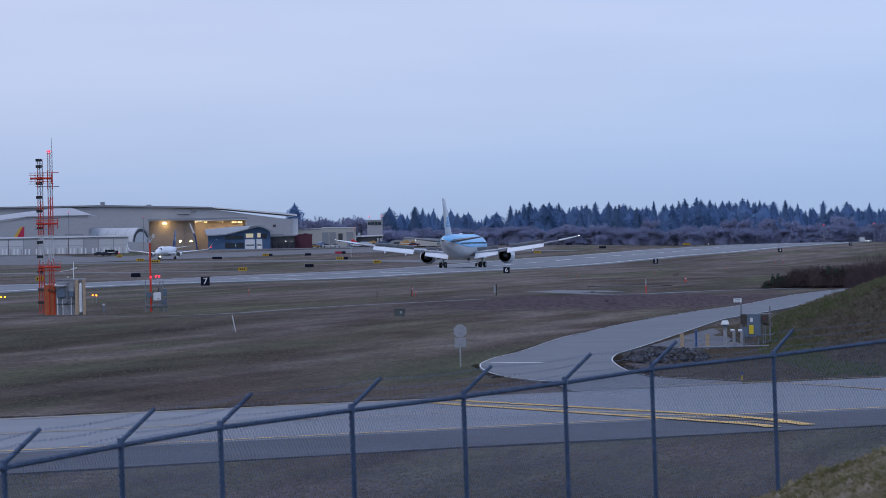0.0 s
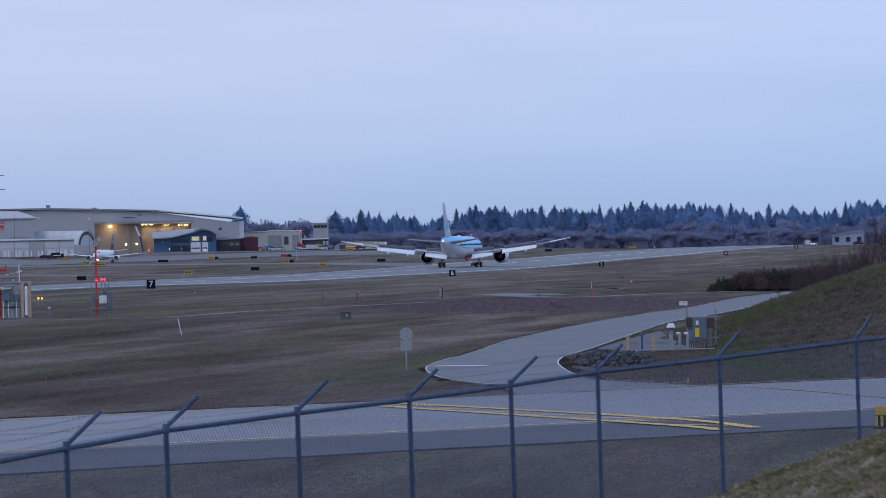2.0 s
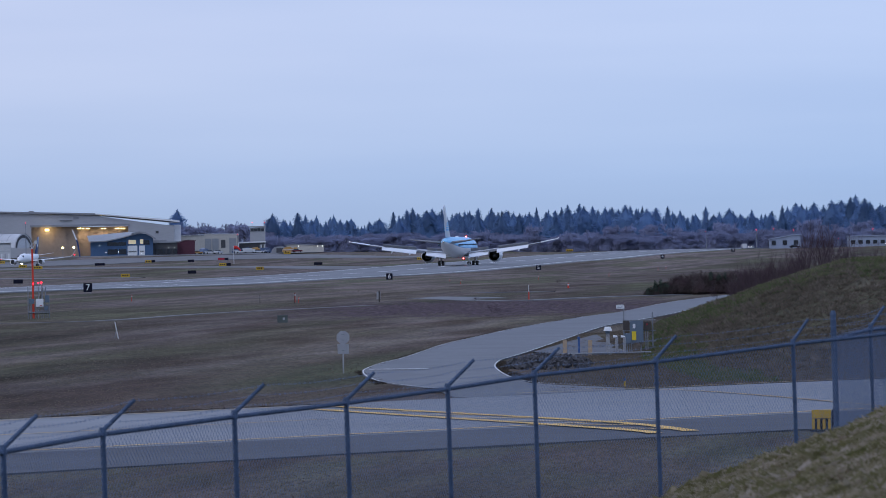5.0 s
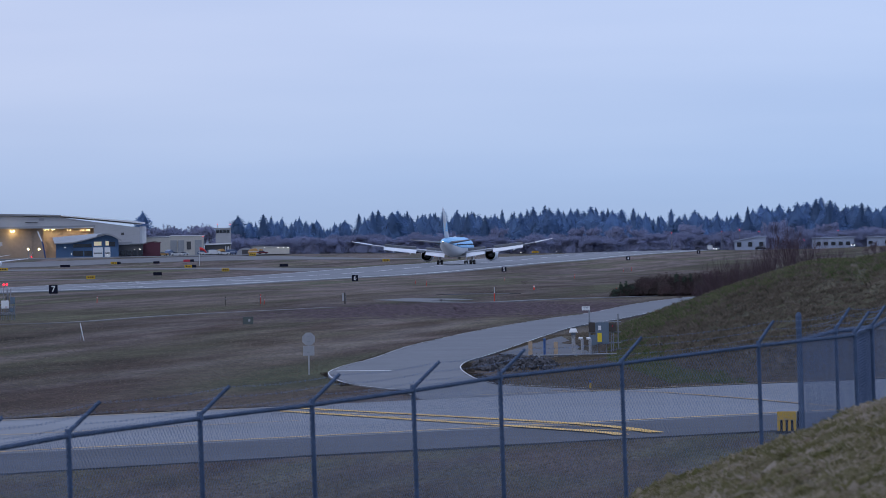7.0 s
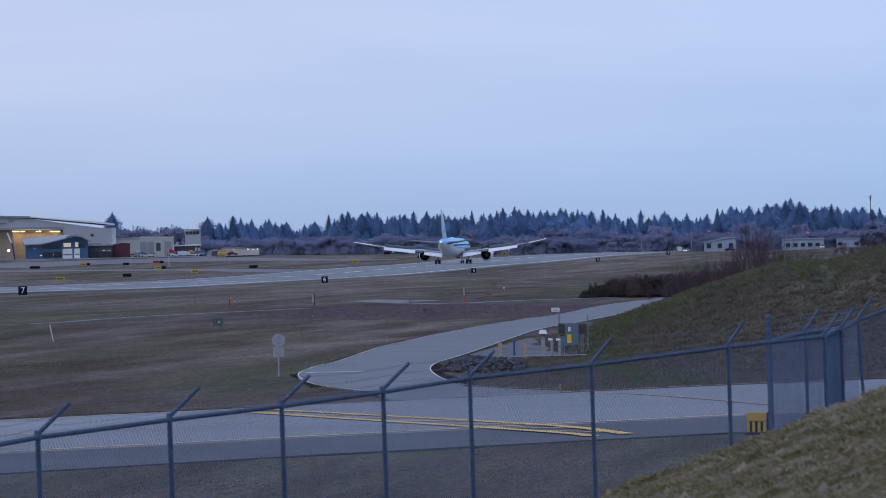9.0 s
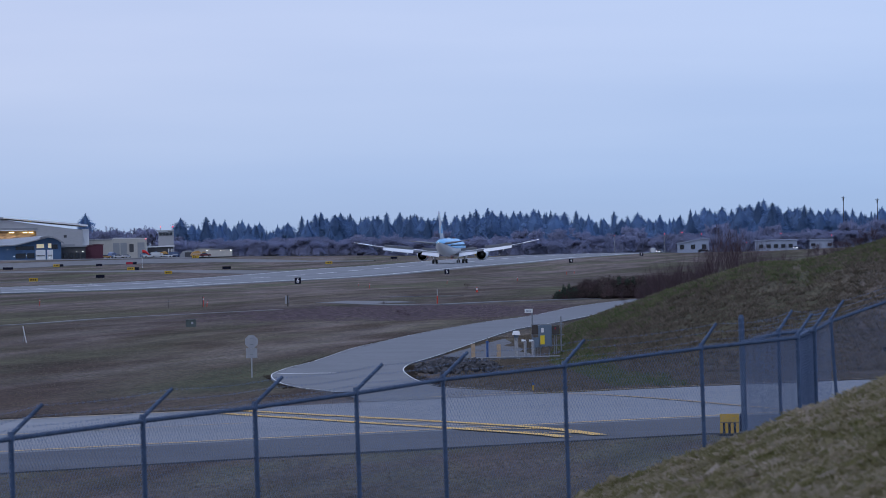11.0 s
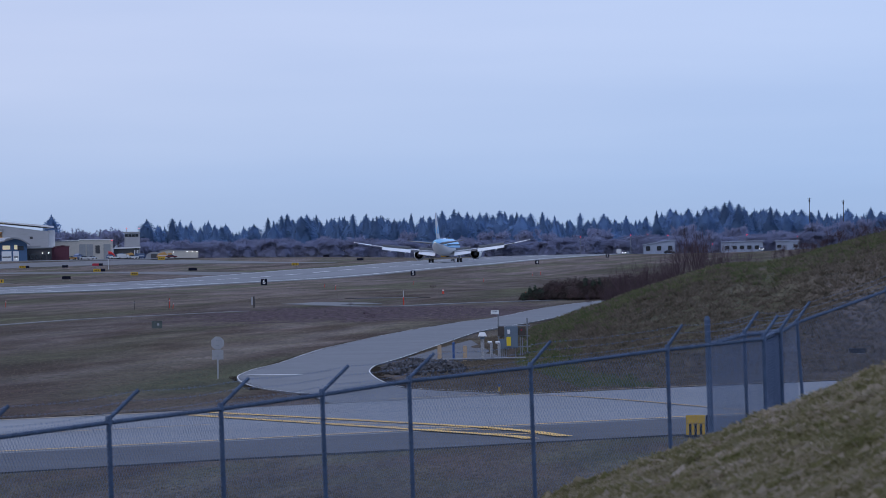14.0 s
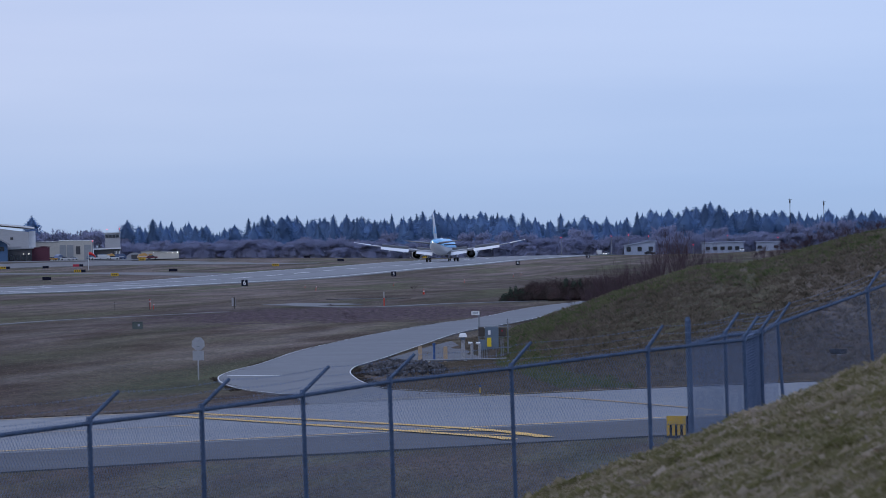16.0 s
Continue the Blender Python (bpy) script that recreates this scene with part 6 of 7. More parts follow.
mast = site("antenna_mast", -112.30, 494.61, 12.78, "orange and white lattice antenna mast with three dipole arrays", "antenna mast")
O_, W_ = M_ORANGE, M_MASTWHITE
lattice(mast, -0.5, 0.2, 0.27, 14.6, ((0, 4.6, O_), (4.6, 7.4, W_), (7.4, 10.6, O_), (10.6, 12.4, W_), (12.4, 14.6, W_)))
lattice(mast, 0.44, -0.2, 0.25, 15.4, ((0, 4.6, O_), (4.6, 7.4, W_), (7.4, 11.0, O_), (11.0, 13.2, W_), (13.2, 15.4, W_)))
part("lightning_rod", rod(B(), (0.62, -0.1, 15.2), (0.62, -0.1, 16.6), 0.022), M_STEEL, mast)
for x in (0.22, 0.42):
    part("beacon", ball(B(), (x, -0.2, 15.3), 0.1), G_RED, mast, "red beacon")
part("beacon_arm", rod(B(), (0.18, -0.2, 15.1), (0.46, -0.2, 15.1), 0.03), M_STEEL, mast)
for z, x0, x1 in ((12.77, -1.43, 0.65), (8.5, -0.94, 1.13), (4.4, -0.82, 1.32)):
    arr = part("antenna_boom", rod(B(), (x0, -0.6, z), (x1, -0.6, z), 0.1), M_ORANGE, mast, "orange antenna boom")
    for dz, over in ((-0.52, 0.16), (-0.3, 0.1), (0.3, 0.1), (0.52, 0.16)):
        part("reflector_bar", rod(B(), (x0 - over, -0.75, z + dz), (x1 + over, -0.75, z + dz), 0.02), M_ORANGE if abs(dz) < 0.4 else M_STEEL, arr)
    for k in range(6):
        x = x0 + (x1 - x0) * (k + 0.2) / 5.4
        part("dipole", rod(B(), (x, -0.85, z - 0.5), (x, -0.85, z + 0.5), 0.03 if k % 2 else 0.018), M_ORANGE, arr)
    for x in (-0.72, 0.2, 0.66):
        part("riser", rod(B(), (x, -0.5, z - 1.0), (x, -0.5, z + 0.75), 0.035), M_ORANGE, arr)
    part("bracket", box(B(), -0.78, -0.6, z - 0.14, -0.3, 0.1, z + 0.14), M_BLACK, arr)
for z in (14.5, 13.9, 12.3, 11.0, 9.7, 8.1, 6.75, 5.4, 3.95, 2.3, 1.1):
    part("junction_box", box(B(), -0.9, -0.3, z - 0.13, -0.32, -0.02, z + 0.13, 0.02), M_BLACK if z > 3 else M_CABDARK, mast)
for z, x0, x1 in ((13.3, -0.95, 1.25), (12.0, -1.0, 1.3), (9.0, -0.95, 1.2)):
    part("cross_bar", rod(B(), (x0, -0.1, z), (x1, -0.1, z), 0.032), M_ORANGE if z > 13 else M_STEEL, mast)

shelter = site("equipment_shelter", -109.79, 490.92, 12.59, "concrete equipment shelter with orange and tan panels", "shelter")
part("body", box(B(), -0.8, 0.2, -0.1, 0.95, 2.6, 3.2, 0.03), M_SHELTER, shelter, "stained concrete wall")
part("roof_slab", box(B(), -0.9, 0.1, 3.2, 1.95, 2.7, 3.3), M_SHELTER, shelter)
part("orange_wall", box(B(), -1.9, 0.3, -0.1, -0.83, 2.4, 2.75, 0.02), M_RUST, shelter, "weathered orange wall")
part("post", rod(B(), (-1.45, 0.22, -0.1), (-1.45, 0.22, 3.0), 0.045), M_ORANGE, shelter, "orange pipe")
part("post", rod(B(), (-1.0, 0.22, -0.1), (-1.0, 0.22, 3.0), 0.045), M_ORANGE, shelter, "orange pipe")
part("side_wall", box(B(), 0.98, 0.3, -0.1, 1.66, 2.5, 3.1), M_SHELTER, shelter)
for x0, x1 in ((0.93, 1.28), (1.66, 1.94)):
    part("tan_post", box(B(), x0, 0.02, -0.1, x1, 0.18, 3.18, 0.01), M_WOOD, shelter, "tan timber board")
part("white_tank", rod(B(), (1.47, 0.08, 0.15), (1.47, 0.08, 2.75), 0.15, n=14), M_WHITE, shelter, "tall white cylinder")
part("tank_cap", rod(B(), (1.47, 0.08, 2.75), (1.47, 0.08, 2.9), 0.15, 0.05, n=14), M_WHITE, shelter)
part("meter_box", box(B(), -0.72, -0.12, 1.55, 0.0, 0.17, 2.35, 0.03), M_CABINET, shelter, "grey meter box")
part("meter_box", box(B(), 0.35, -0.1, 1.6, 0.82, 0.17, 2.15, 0.03), M_CABINET, shelter, "grey meter box")
part("small_box", box(B(), -0.1, -0.05, 1.0, 0.2, 0.17, 1.3, 0.02), M_STEEL, shelter)
for x, z0, z1, r, m_ in ((-0.68, -0.1, 1.55, 0.05, M_WHITE), (-0.42, -0.1, 1.55, 0.045, M_STEEL), (-0.2, -0.1, 1.55, 0.045, M_WHITE), (0.28, 0.4, 2.9, 0.04, M_STEEL), (0.58, -0.1, 1.6, 0.05, M_WHITE), (0.85, -0.1, 2.6, 0.04, M_STEEL)):
    part("conduit", rod(B(), (x, 0.1, z0), (x, 0.1, z1), r), m_, shelter)
for z, x0, x1 in ((0.95, -0.8, 0.95), (2.9, -0.6, 0.5), (2.6, -0.4, 0.3), (1.25, 0.2, 0.9)):
    part("conduit", rod(B(), (x0, 0.08, z), (x1, 0.08, z), 0.04), M_BLACK if z < 1.2 else M_STEEL, shelter)
part("canopy", box(B(), -1.0, -0.35, 2.62, 0.0, 0.2, 2.7), M_WHITE, shelter, "pale canopy")
for x in (-1.5, -1.2, -0.9):
    part("valve", ball(B(), (x, 0.12, 2.2 + 0.1 * (x < -1.3)), 0.1), M_CABDARK, shelter)
part("mast", rod(B(), (0.85, 1.2, 3.2), (0.85, 1.2, 4.9), 0.04), M_WHITE, shelter)
part("mast_arm", rod(B(), (-0.5, 1.2, 3.95), (1.1, 1.2, 4.25), 0.018), M_WHITE, shelter)
part("mast_arm", rod(B(), (0.6, 1.2, 4.2), (1.15, 1.2, 4.35), 0.022), M_WHITE, shelter)
part("lamp", ball(B(), (0.3, 0.6, 3.45), 0.07), M_WHITE, shelter)


def approach_light(x, y, rz, h, lamp_m, r, legs=True):
    amber = lamp_m is G_AMBER
    ob = thing("signal_light", pose(x, y, ground(x, y), 0, 0, rz), ("pair of amber" if amber else "pair of red") + " signal lights on a short stand", "signal light")
    for s in (-0.2, 0.2):
        part("stand", rod(B(), (s, 0, -0.1), (s, 0, h), 0.035), M_STEEL, ob)
        part("housing", rod(B(), (s, 0.15, h + 0.05), (s, -0.12, h + 0.05), r * 1.3, n=14), M_CARYELLOW if amber else M_BLACK, ob)
        part("lamp", ball(B(), (s, -0.16, h + 0.05), r), lamp_m, ob, "glowing lamp")
    return ob


approach_light(-126.36, 579.96, 12.28, 0.75, G_AMBER, 0.1)
approach_light(-136.08, 577.30, 13.25, 0.75, G_AMBER, 0.1)
ob = site("marker_post", -107.30, 496.39, 12.19, "small white-topped grey post in the grass", "post")
part("post", box(B(), -0.1, -0.1, -0.1, 0.1, 0.1, 0.7, 0.02), M_STEEL, ob)
part("cap", box(B(), -0.14, -0.14, 0.7, 0.14, 0.14, 0.85, 0.02), M_WHITE, ob)

# orange pole with an equipment rack
rack = site("monitor_antenna", -103.58, 501.06, 11.67, "tall orange antenna pole over a steel equipment rack", "antenna")
part("pole", rod(B(), (-0.1, 0, -0.1), (-0.13, 0, 6.55), 0.105, 0.095, n=12), M_ORANGE, rack, "orange pole")
for x in (-0.4, 0.2):
    part("whisker", rod(B(), (-0.13, 0, 6.5), (x, 0, 7.1), 0.035), M_MASTWHITE, rack)
part("whisker_tip", box(B(), 0.1, -0.05, 7.0, 0.34, 0.05, 7.35), M_MASTWHITE, rack)
part("whisker_bar", rod(B(), (-0.45, 0, 6.75), (0.25, 0, 7.3), 0.03), M_MASTWHITE, rack)
part("red_lamp", ball(B(), (-0.1, -0.13, 3.25), 0.09), G_RED, rack, "red lamp")
for x, h in ((-0.6, 2.95), (-0.42, 1.9), (0.12, 1.3), (0.78, 2.85), (1.05, 2.9), (1.38, 2.0)):
    part("rack_post", rod(B(), (x, 0.1, -0.1), (x, 0.1, h), 0.045), M_STEEL, rack)
for z in (0.42, 0.62, 1.2, 1.55):
    part("rack_rail", rod(B(), (-0.65, 0.1, z), (1.45, 0.1, z), 0.045), M_STEEL, rack)
part("rack_shelf", box(B(), -0.65, -0.15, 0.46, 1.45, 0.12, 0.56), M_STEEL, rack)
part("white_box", box(B(), 0.13, -0.25, 1.04, 0.85, 0.02, 1.8, 0.03), M_WHITE, rack, "white instrument box")
part("box_mark", box(B(), 0.5, -0.256, 1.15, 0.72, -0.252, 1.22), M_SIGNRED, rack, "plain red bar")
part("grey_box", box(B(), -0.52, -0.2, 1.35, -0.03, 0.05, 1.82, 0.02), M_CABINET, rack)
part("grey_box", box(B(), 1.0, -0.2, 1.45, 1.42, 0.05, 2.12, 0.02), M_CABINET, rack)
part("grey_box", box(B(), 0.9, -0.16, 0.7, 1.3, 0.05, 1.1, 0.02), M_CABINET, rack)
part("grey_box", box(B(), 0.55, 0.12, 1.85, 0.85, 0.25, 2.2, 0.02), M_CABDARK, rack)
for x in (-0.3, 0.35, 0.62, 1.18):
    part("conduit", rod(B(), (x, 0.0, -0.1), (x, 0.0, 1.3), 0.028), M_STEEL, rack)
for x in (0.39, 0.69):
    part("lamp_pole", rod(B(), (x, 0.1, 1.7), (x, 0.1, 3.25), 0.032), M_STEEL, rack)
    part("red_lamp", ball(B(), (x, 0, 3.32), 0.1), G_RED, rack, "glowing red lamp")


def stake(x, y, rz, h, material, label, tilt=0.0, r=0.036):
    ob = thing("marker_stake", pose(x, y, ground(x, y), 0, tilt, rz), label, "marker")
    part("stake", rod(B(), (0, 0, -0.15), (0, 0, h), r), material, ob)
    part("band", rod(B(), (0, 0, h * 0.7), (0, 0, h * 0.85), r * 1.15), M_WHITE if material is M_ORANGE else M_STEEL, ob)
    return ob


for x, y, rz, h, tilt in ((-120.78, 642.40, 10.64, 0.7, 4), (-94.49, 602.98, 8.90, 1.0, 0), (-92.99, 595.85, 8.86, 0.6, 8), (-106.31, 849.11, 7.13, 0.7, 8), (-113.44, 1026.78, 6.30, 0.6, 10), (-104.28, 1072.89, 5.55, 0.7, 0), (-114.27, 1298.92, 5.02, 0.7, 0), (-115.79, 1338.74, 4.94, 0.8, 0), (-56.14, 626.27, 5.11, 0.9, 12), (-126.72, 995.99, 7.25, 0.5, 0)):
    stake(x, y, rz, h, M_ORANGE, "short orange marker stake in the grass", tilt)
for x, y, rz, h in ((-96.68, 591.65, 9.27, 0.9), (-92.69, 591.04, 8.90, 1.1)):
    stake(x, y, rz, h, M_CABDARK, "thin dark marker stake in the grass")
ob = site("marker_post", -66.71, 593.75, 6.40, "red and white marker post beside the track", "post")
part("post", rod(B(), (0, 0, -0.1), (0, 0, 0.8), 0.065), M_ORANGE, ob)
part("upper_post", rod(B(), (0, 0, 0.8), (0, 0, 1.5), 0.035), M_MASTWHITE, ob)
ob = site("marker_post", -74.62, 711.50, 5.98, "small orange and white cone by the track", "cone")
part("cone", rod(B(), (0, 0, 0), (0, 0, 0.65), 0.15, 0.05), M_ORANGE, ob)
part("band", rod(B(), (0, 0, 0.35), (0, 0, 0.52), 0.11, 0.09), M_WHITE, ob)
ob = site("marker_board", -83.08, 590.08, 8.01, "narrow grey marker board on a dark post", "sign")
part("post", rod(B(), (0.08, 0, -0.1), (0.08, 0, 1.2), 0.08), M_CABDARK, ob)
part("board", box(B(), -0.22, 0.05, 0.25, 0.2, 0.1, 1.1), M_SIGNBACK, ob)
ob = site("bent_post", -74.86, 392.01, 10.80, "white leaning marker post in the grass", "post")
part("post", rod(B(), (0.12, 0, -0.1), (-0.02, 0, 0.62), 0.03), M_WHITE, ob)
part("upper_post", rod(B(), (-0.02, 0, 0.58), (-0.13, 0, 1.2), 0.036), M_WHITE, ob)
part("brace", rod(B(), (-0.15, 0, 0.0), (-0.02, 0, 0.6), 0.03), M_STEEL, ob)
box_ob = site("transformer_box", -71.95, 452.06, 9.03, "small green transformer box on the grass", "utility box")
part("body", box(B(), -0.44, -0.3, -0.1, 0.44, 0.3, 0.5, 0.03), M_GREENBOX, box_ob)
part("lid", box(B(), -0.47, -0.33, 0.5, 0.47, 0.33, 0.57, 0.02), M_GREENBOX, box_ob)
part("label_plate", box(B(), 0.02, -0.325, 0.18, 0.2, -0.302, 0.38), M_SIGNBACK, box_ob)

# stop sign seen from behind
stop = site("stop_sign", -41.82, 283.15, 8.38, "octagonal road sign on a post, seen from behind", "road sign")
part("post", box(B(), -0.045, -0.03, -0.1, 0.035, 0.03, 2.15), M_SIGNBACK, stop)
bm = B()
prism(bm, [(0.34 / math.cos(math.pi / 8) * math.cos(math.pi / 8 + k * math.pi / 4), 1.86 + 0.34 / math.cos(math.pi / 8) * math.sin(math.pi / 8 + k * math.pi / 4)) for k in range(8)], "y", 0.035, 0.05)
part("octagon", bm, M_SIGNBACK, stop, "bare aluminium back")
part("lower_plate", box(B(), -0.3, 0.035, 0.98, 0.3, 0.05, 1.5), M_SIGNBACK, stop, "bare aluminium back")
for z in (1.15, 1.7, 2.0):
    part("bolt", box(B(), -0.08, -0.035, z, 0.07, 0.034, z + 0.03), M_STEEL, stop)


# utility corner beside the road
def upright(name, x, y, rz, label, category):
    return thing(name, pose(x, y, ground(x, y), 0, 0, rz), label, category)


for x, y, rz in ((-33.76, 319.28, 6.02), (-32.00, 316.96, 5.75)):
    ob = upright("bollard", x, y, rz, "weathered tan timber bollard", "bollard")
    part("post", box(B(), -0.12, -0.12, -0.1, 0.12, 0.12, 0.86, 0.02), M_WOOD, ob)
ob = upright("standpipe", -32.73, 317.49, 5.87, "blue painted standpipe with a thin rod", "pipe")
part("pipe", rod(B(), (0, 0, -0.1), (0, 0, 1.0), 0.07), M_BLUEPIPE, ob)
part("cap", rod(B(), (0, 0, 0.95), (0, 0, 1.05), 0.095), M_BLUEPIPE, ob)
part("rod", rod(B(), (0, 0, 1.0), (0, 0, 1.32), 0.02), M_STEEL, ob)
ob = upright("pedestal", -31.02, 317.75, 5.56, "concrete pedestal with a white vented hood", "vent")
part("post", box(B(), -0.11, -0.11, -0.1, 0.11, 0.11, 1.3, 0.01), M_SHELTER, ob)
bm = B()
loft(bm, [[(-0.26, -0.26, 1.38), (0.26, -0.26, 1.38), (0.26, 0.26, 1.38), (-0.26, 0.26, 1.38)], [(-0.17, -0.17, 1.62), (0.17, -0.17, 1.62), (0.17, 0.17, 1.62), (-0.17, 0.17, 1.62)]])
part("hood", bm, M_WHITE, ob, "white vented hood")
part("neck", box(B(), -0.14, -0.14, 1.22, 0.14, 0.14, 1.4), M_CABINET, ob)
for x, y, rz, h in ((-30.62, 319.10, 5.46, 0.98), (-30.22, 319.81, 5.38, 0.95)):
    ob = upright("vent_pipe", x, y, rz, "grey vent pipe with a white elbow", "pipe")
    part("pipe", rod(B(), (0, 0, -0.1), (0, 0, h), 0.09), M_SHELTER, ob)
    part("elbow", rod(B(), (0.03, 0, h), (-0.22, 0, h + 0.03), 0.075), M_WHITE, ob, "white elbow")
cab = upright("meter_rack", -29.80, 323.78, 5.24, "rack of grey and brown electrical cabinets with a yellow label", "electrical cabinet")
part("main_cabinet", box(B(), -0.46, -0.3, 0.55, 0.36, 0.1, 1.85, 0.03), M_CABINET, cab, "large grey cabinet")
part("yellow_label", box(B(), -0.34, -0.325, 0.68, -0.08, -0.302, 1.22), M_YLABEL, cab, "yellow label")
part("white_label", box(B(), -0.28, -0.325, 1.4, -0.12, -0.302, 1.66), M_WHITE, cab)
part("small_cabinet", box(B(), -0.8, -0.32, 0.5, -0.38, -0.02, 1.1, 0.02), M_CABINET, cab, "pale small cabinet")
part("brown_cabinet", box(B(), -0.86, -0.18, 1.3, -0.48, 0.12, 1.85, 0.02), M_CABDARK, cab, "brown box")
part("brown_cabinet", box(B(), 0.38, -0.2, 1.3, 0.82, 0.1, 1.8, 0.02), M_CABDARK, cab, "brown box")
part("red_label", box(B(), 0.54, -0.225, 1.58, 0.62, -0.202, 1.68), M_SIGNRED, cab)
for x in (-0.82, 0.92):
    part("rack_post", rod(B(), (x, 0.15, -0.1), (x, 0.15, 2.35 if x > 0 else 2.6), 0.045), M_STEEL, cab)
for z in (0.6, 1.25, 1.88):
    part("rail", rod(B(), (-0.9, 0.15, z), (1.1, 0.15, z), 0.03), M_STEEL, cab)
for x in (-0.62, -0.5, -0.36, 0.5, 0.62, 0.2):
    part("conduit", rod(B(), (x, -0.1, -0.1), (x, -0.1, 0.6 if x < 0.4 else 1.35), 0.03), M_STEEL, cab)
ob = upright("slab", -30.08, 319.83, 5.35, "low concrete slab under the cabinets", "slab")
part("slab", box(B(), -1.3, -0.3, -0.12, 1.4, 0.5, 0.03, 0.02), M_CABINET, ob)
ob = upright("base_pipe", -30.94, 316.48, 5.57, "long grey conduit pipe lying along the slab", "pipe")
part("pipe", rod(B(), (-2.7, 0, 0.06), (2.6, 0, 0.1), 0.05), M_STEEL, ob)
for x in (-2.0, 0.2, 2.2):
    part("foot", box(B(), x - 0.06, -0.08, -0.08, x + 0.06, 0.08, 0.05), M_SHELTER, ob)
ob = upright("notice_sign", -32.35, 340.90, 5.40, "small white notice board on a thin post", "sign")
part("post", rod(B(), (0.12, 0, -0.1), (0.12, 0, 2.35), 0.03), M_STEEL, ob)
part("board", box(B(), -0.36, -0.02, 2.35, 0.16, 0.02, 2.6), M_WHITE, ob)
for k in range(2):
    part("writing", box(B(), -0.28, -0.026, 2.42 + 0.08 * k, 0.06, -0.021, 2.45 + 0.08 * k), M_CABINET, ob, "plain grey bar")
strip("pad", [(-36.30, 324.78, -33.76, 317.98), (-37.22, 354.99, -31.17, 316.44), (-37.58, 376.44, -30.33, 321.74)], M_PADDARK, 0.03, "asphalt pad beside the road", "pavement")
ob = upright("taxi_light", -23.66, 250.12, 5.38, "small blue taxiway edge light on a yellow stem", "light")
part("stem", rod(B(), (0, 0, -0.05), (0, 0, 0.22), 0.045), M_SIGNYELLOW, ob)
part("lens", rod(B(), (0, 0, 0.22), (0, 0, 0.34), 0.06, 0.04), M_BLUEPIPE, ob, "blue lens")

drain = upright("storm_drain", -7.75, 280.9, 1.6, "dark iron storm drain grate in a pale concrete kerb", "drain")
part("kerb", box(B(), -0.5, -0.1, -0.1, 0.62, 0.3, 0.1, 0.02), M_SHELTER, drain)
for k in range(7):
    part("bar", box(B(), -0.42 + 0.13 * k, -0.14, 0.0, -0.34 + 0.13 * k, -0.11, 0.24), M_BLACK, drain)
# black sheet on the kerb face paints the dark of the opening
part("throat_shade", box(B(), -0.46, -0.108, 0.0, 0.46, -0.102, 0.22), M_BLACK, drain)
part("frame", box(B(), -0.46, -0.11, 0.2, 0.46, 0.1, 0.26), M_BLACK, drain)

# rip-rap
rng_rock = random.Random(3)


def rock_mesh():
    bm = B()
    bmesh.ops.create_icosphere(bm, subdivisions=1, radius=0.5)
    for v in bm.verts:
        v.co *= rng_rock.uniform(0.5, 1.35)
        v.co.z *= 0.7
    me = bpy.data.meshes.new("rock")
    bm.to_mesh(me)
    bm.free()
    me.materials.append(M_ROCK)
    return me


ROCKS = [rock_mesh() for _ in range(8)]
PX, PY = -32.07, 294.62
pile = thing("rock_pile", pose(PX, PY, ground(PX, PY), 0, 0, 4), "heap of broken grey rip-rap rock beside the road", "rocks")
for k in range(290):
    a, q = rng_rock.uniform(0, 6.283), math.sqrt(rng_rock.random())
    x, y = 2.45 * q * math.cos(a), 11.5 * q * math.sin(a)
    top = 0.5 * (1 - q * q)
    s = rng_rock.uniform(0.2, 0.46)
    r = new("rock", rng_rock.choice(ROCKS))
    r.parent = pile
    r.matrix_basis = pose(x - 0.018 * y * 2, y, top * rng_rock.uniform(0.3, 1.0) + 0.02, rng_rock.uniform(0, 360), rng_rock.uniform(0, 360), rng_rock.uniform(0, 360)) @ Matrix.Diagonal((s, s, s, 1))

# windsock
sock = site("windsock", -306.36, 1820.89, 9.55, "red windsock on a thin pole by the taxiway", "windsock")
part("pole", rod(B(), (0, 0, -0.1), (0, 0, 6.0), 0.09), M_MASTWHITE, sock)
bm = B()
loft(bm, [[(x, r * math.cos(2 * math.pi * k / 12), z + r * math.sin(2 * math.pi * k / 12)) for k in range(12)] for x, z, r in ((0.1, 5.6, 0.55), (1.0, 5.55, 0.52), (1.8, 5.1, 0.42), (2.5, 4.3, 0.3))])
part("sock", bm, M_SOCK, sock, "red fabric sock", True)

# runway edge lamps
for x, y, rz in ((-250.83, 2339.86, 6.12), (-234.01, 2328.19, 5.74)):
    ob = upright("runway_light", x, y, rz, "small lit white runway edge lamp", "light")
    part("stem", rod(B(), (0, 0, -0.05), (0, 0, 0.35), 0.08), M_STEEL, ob)
    part("lens", ball(B(), (0, 0, 0.45), 0.11), G_WHITE, ob)

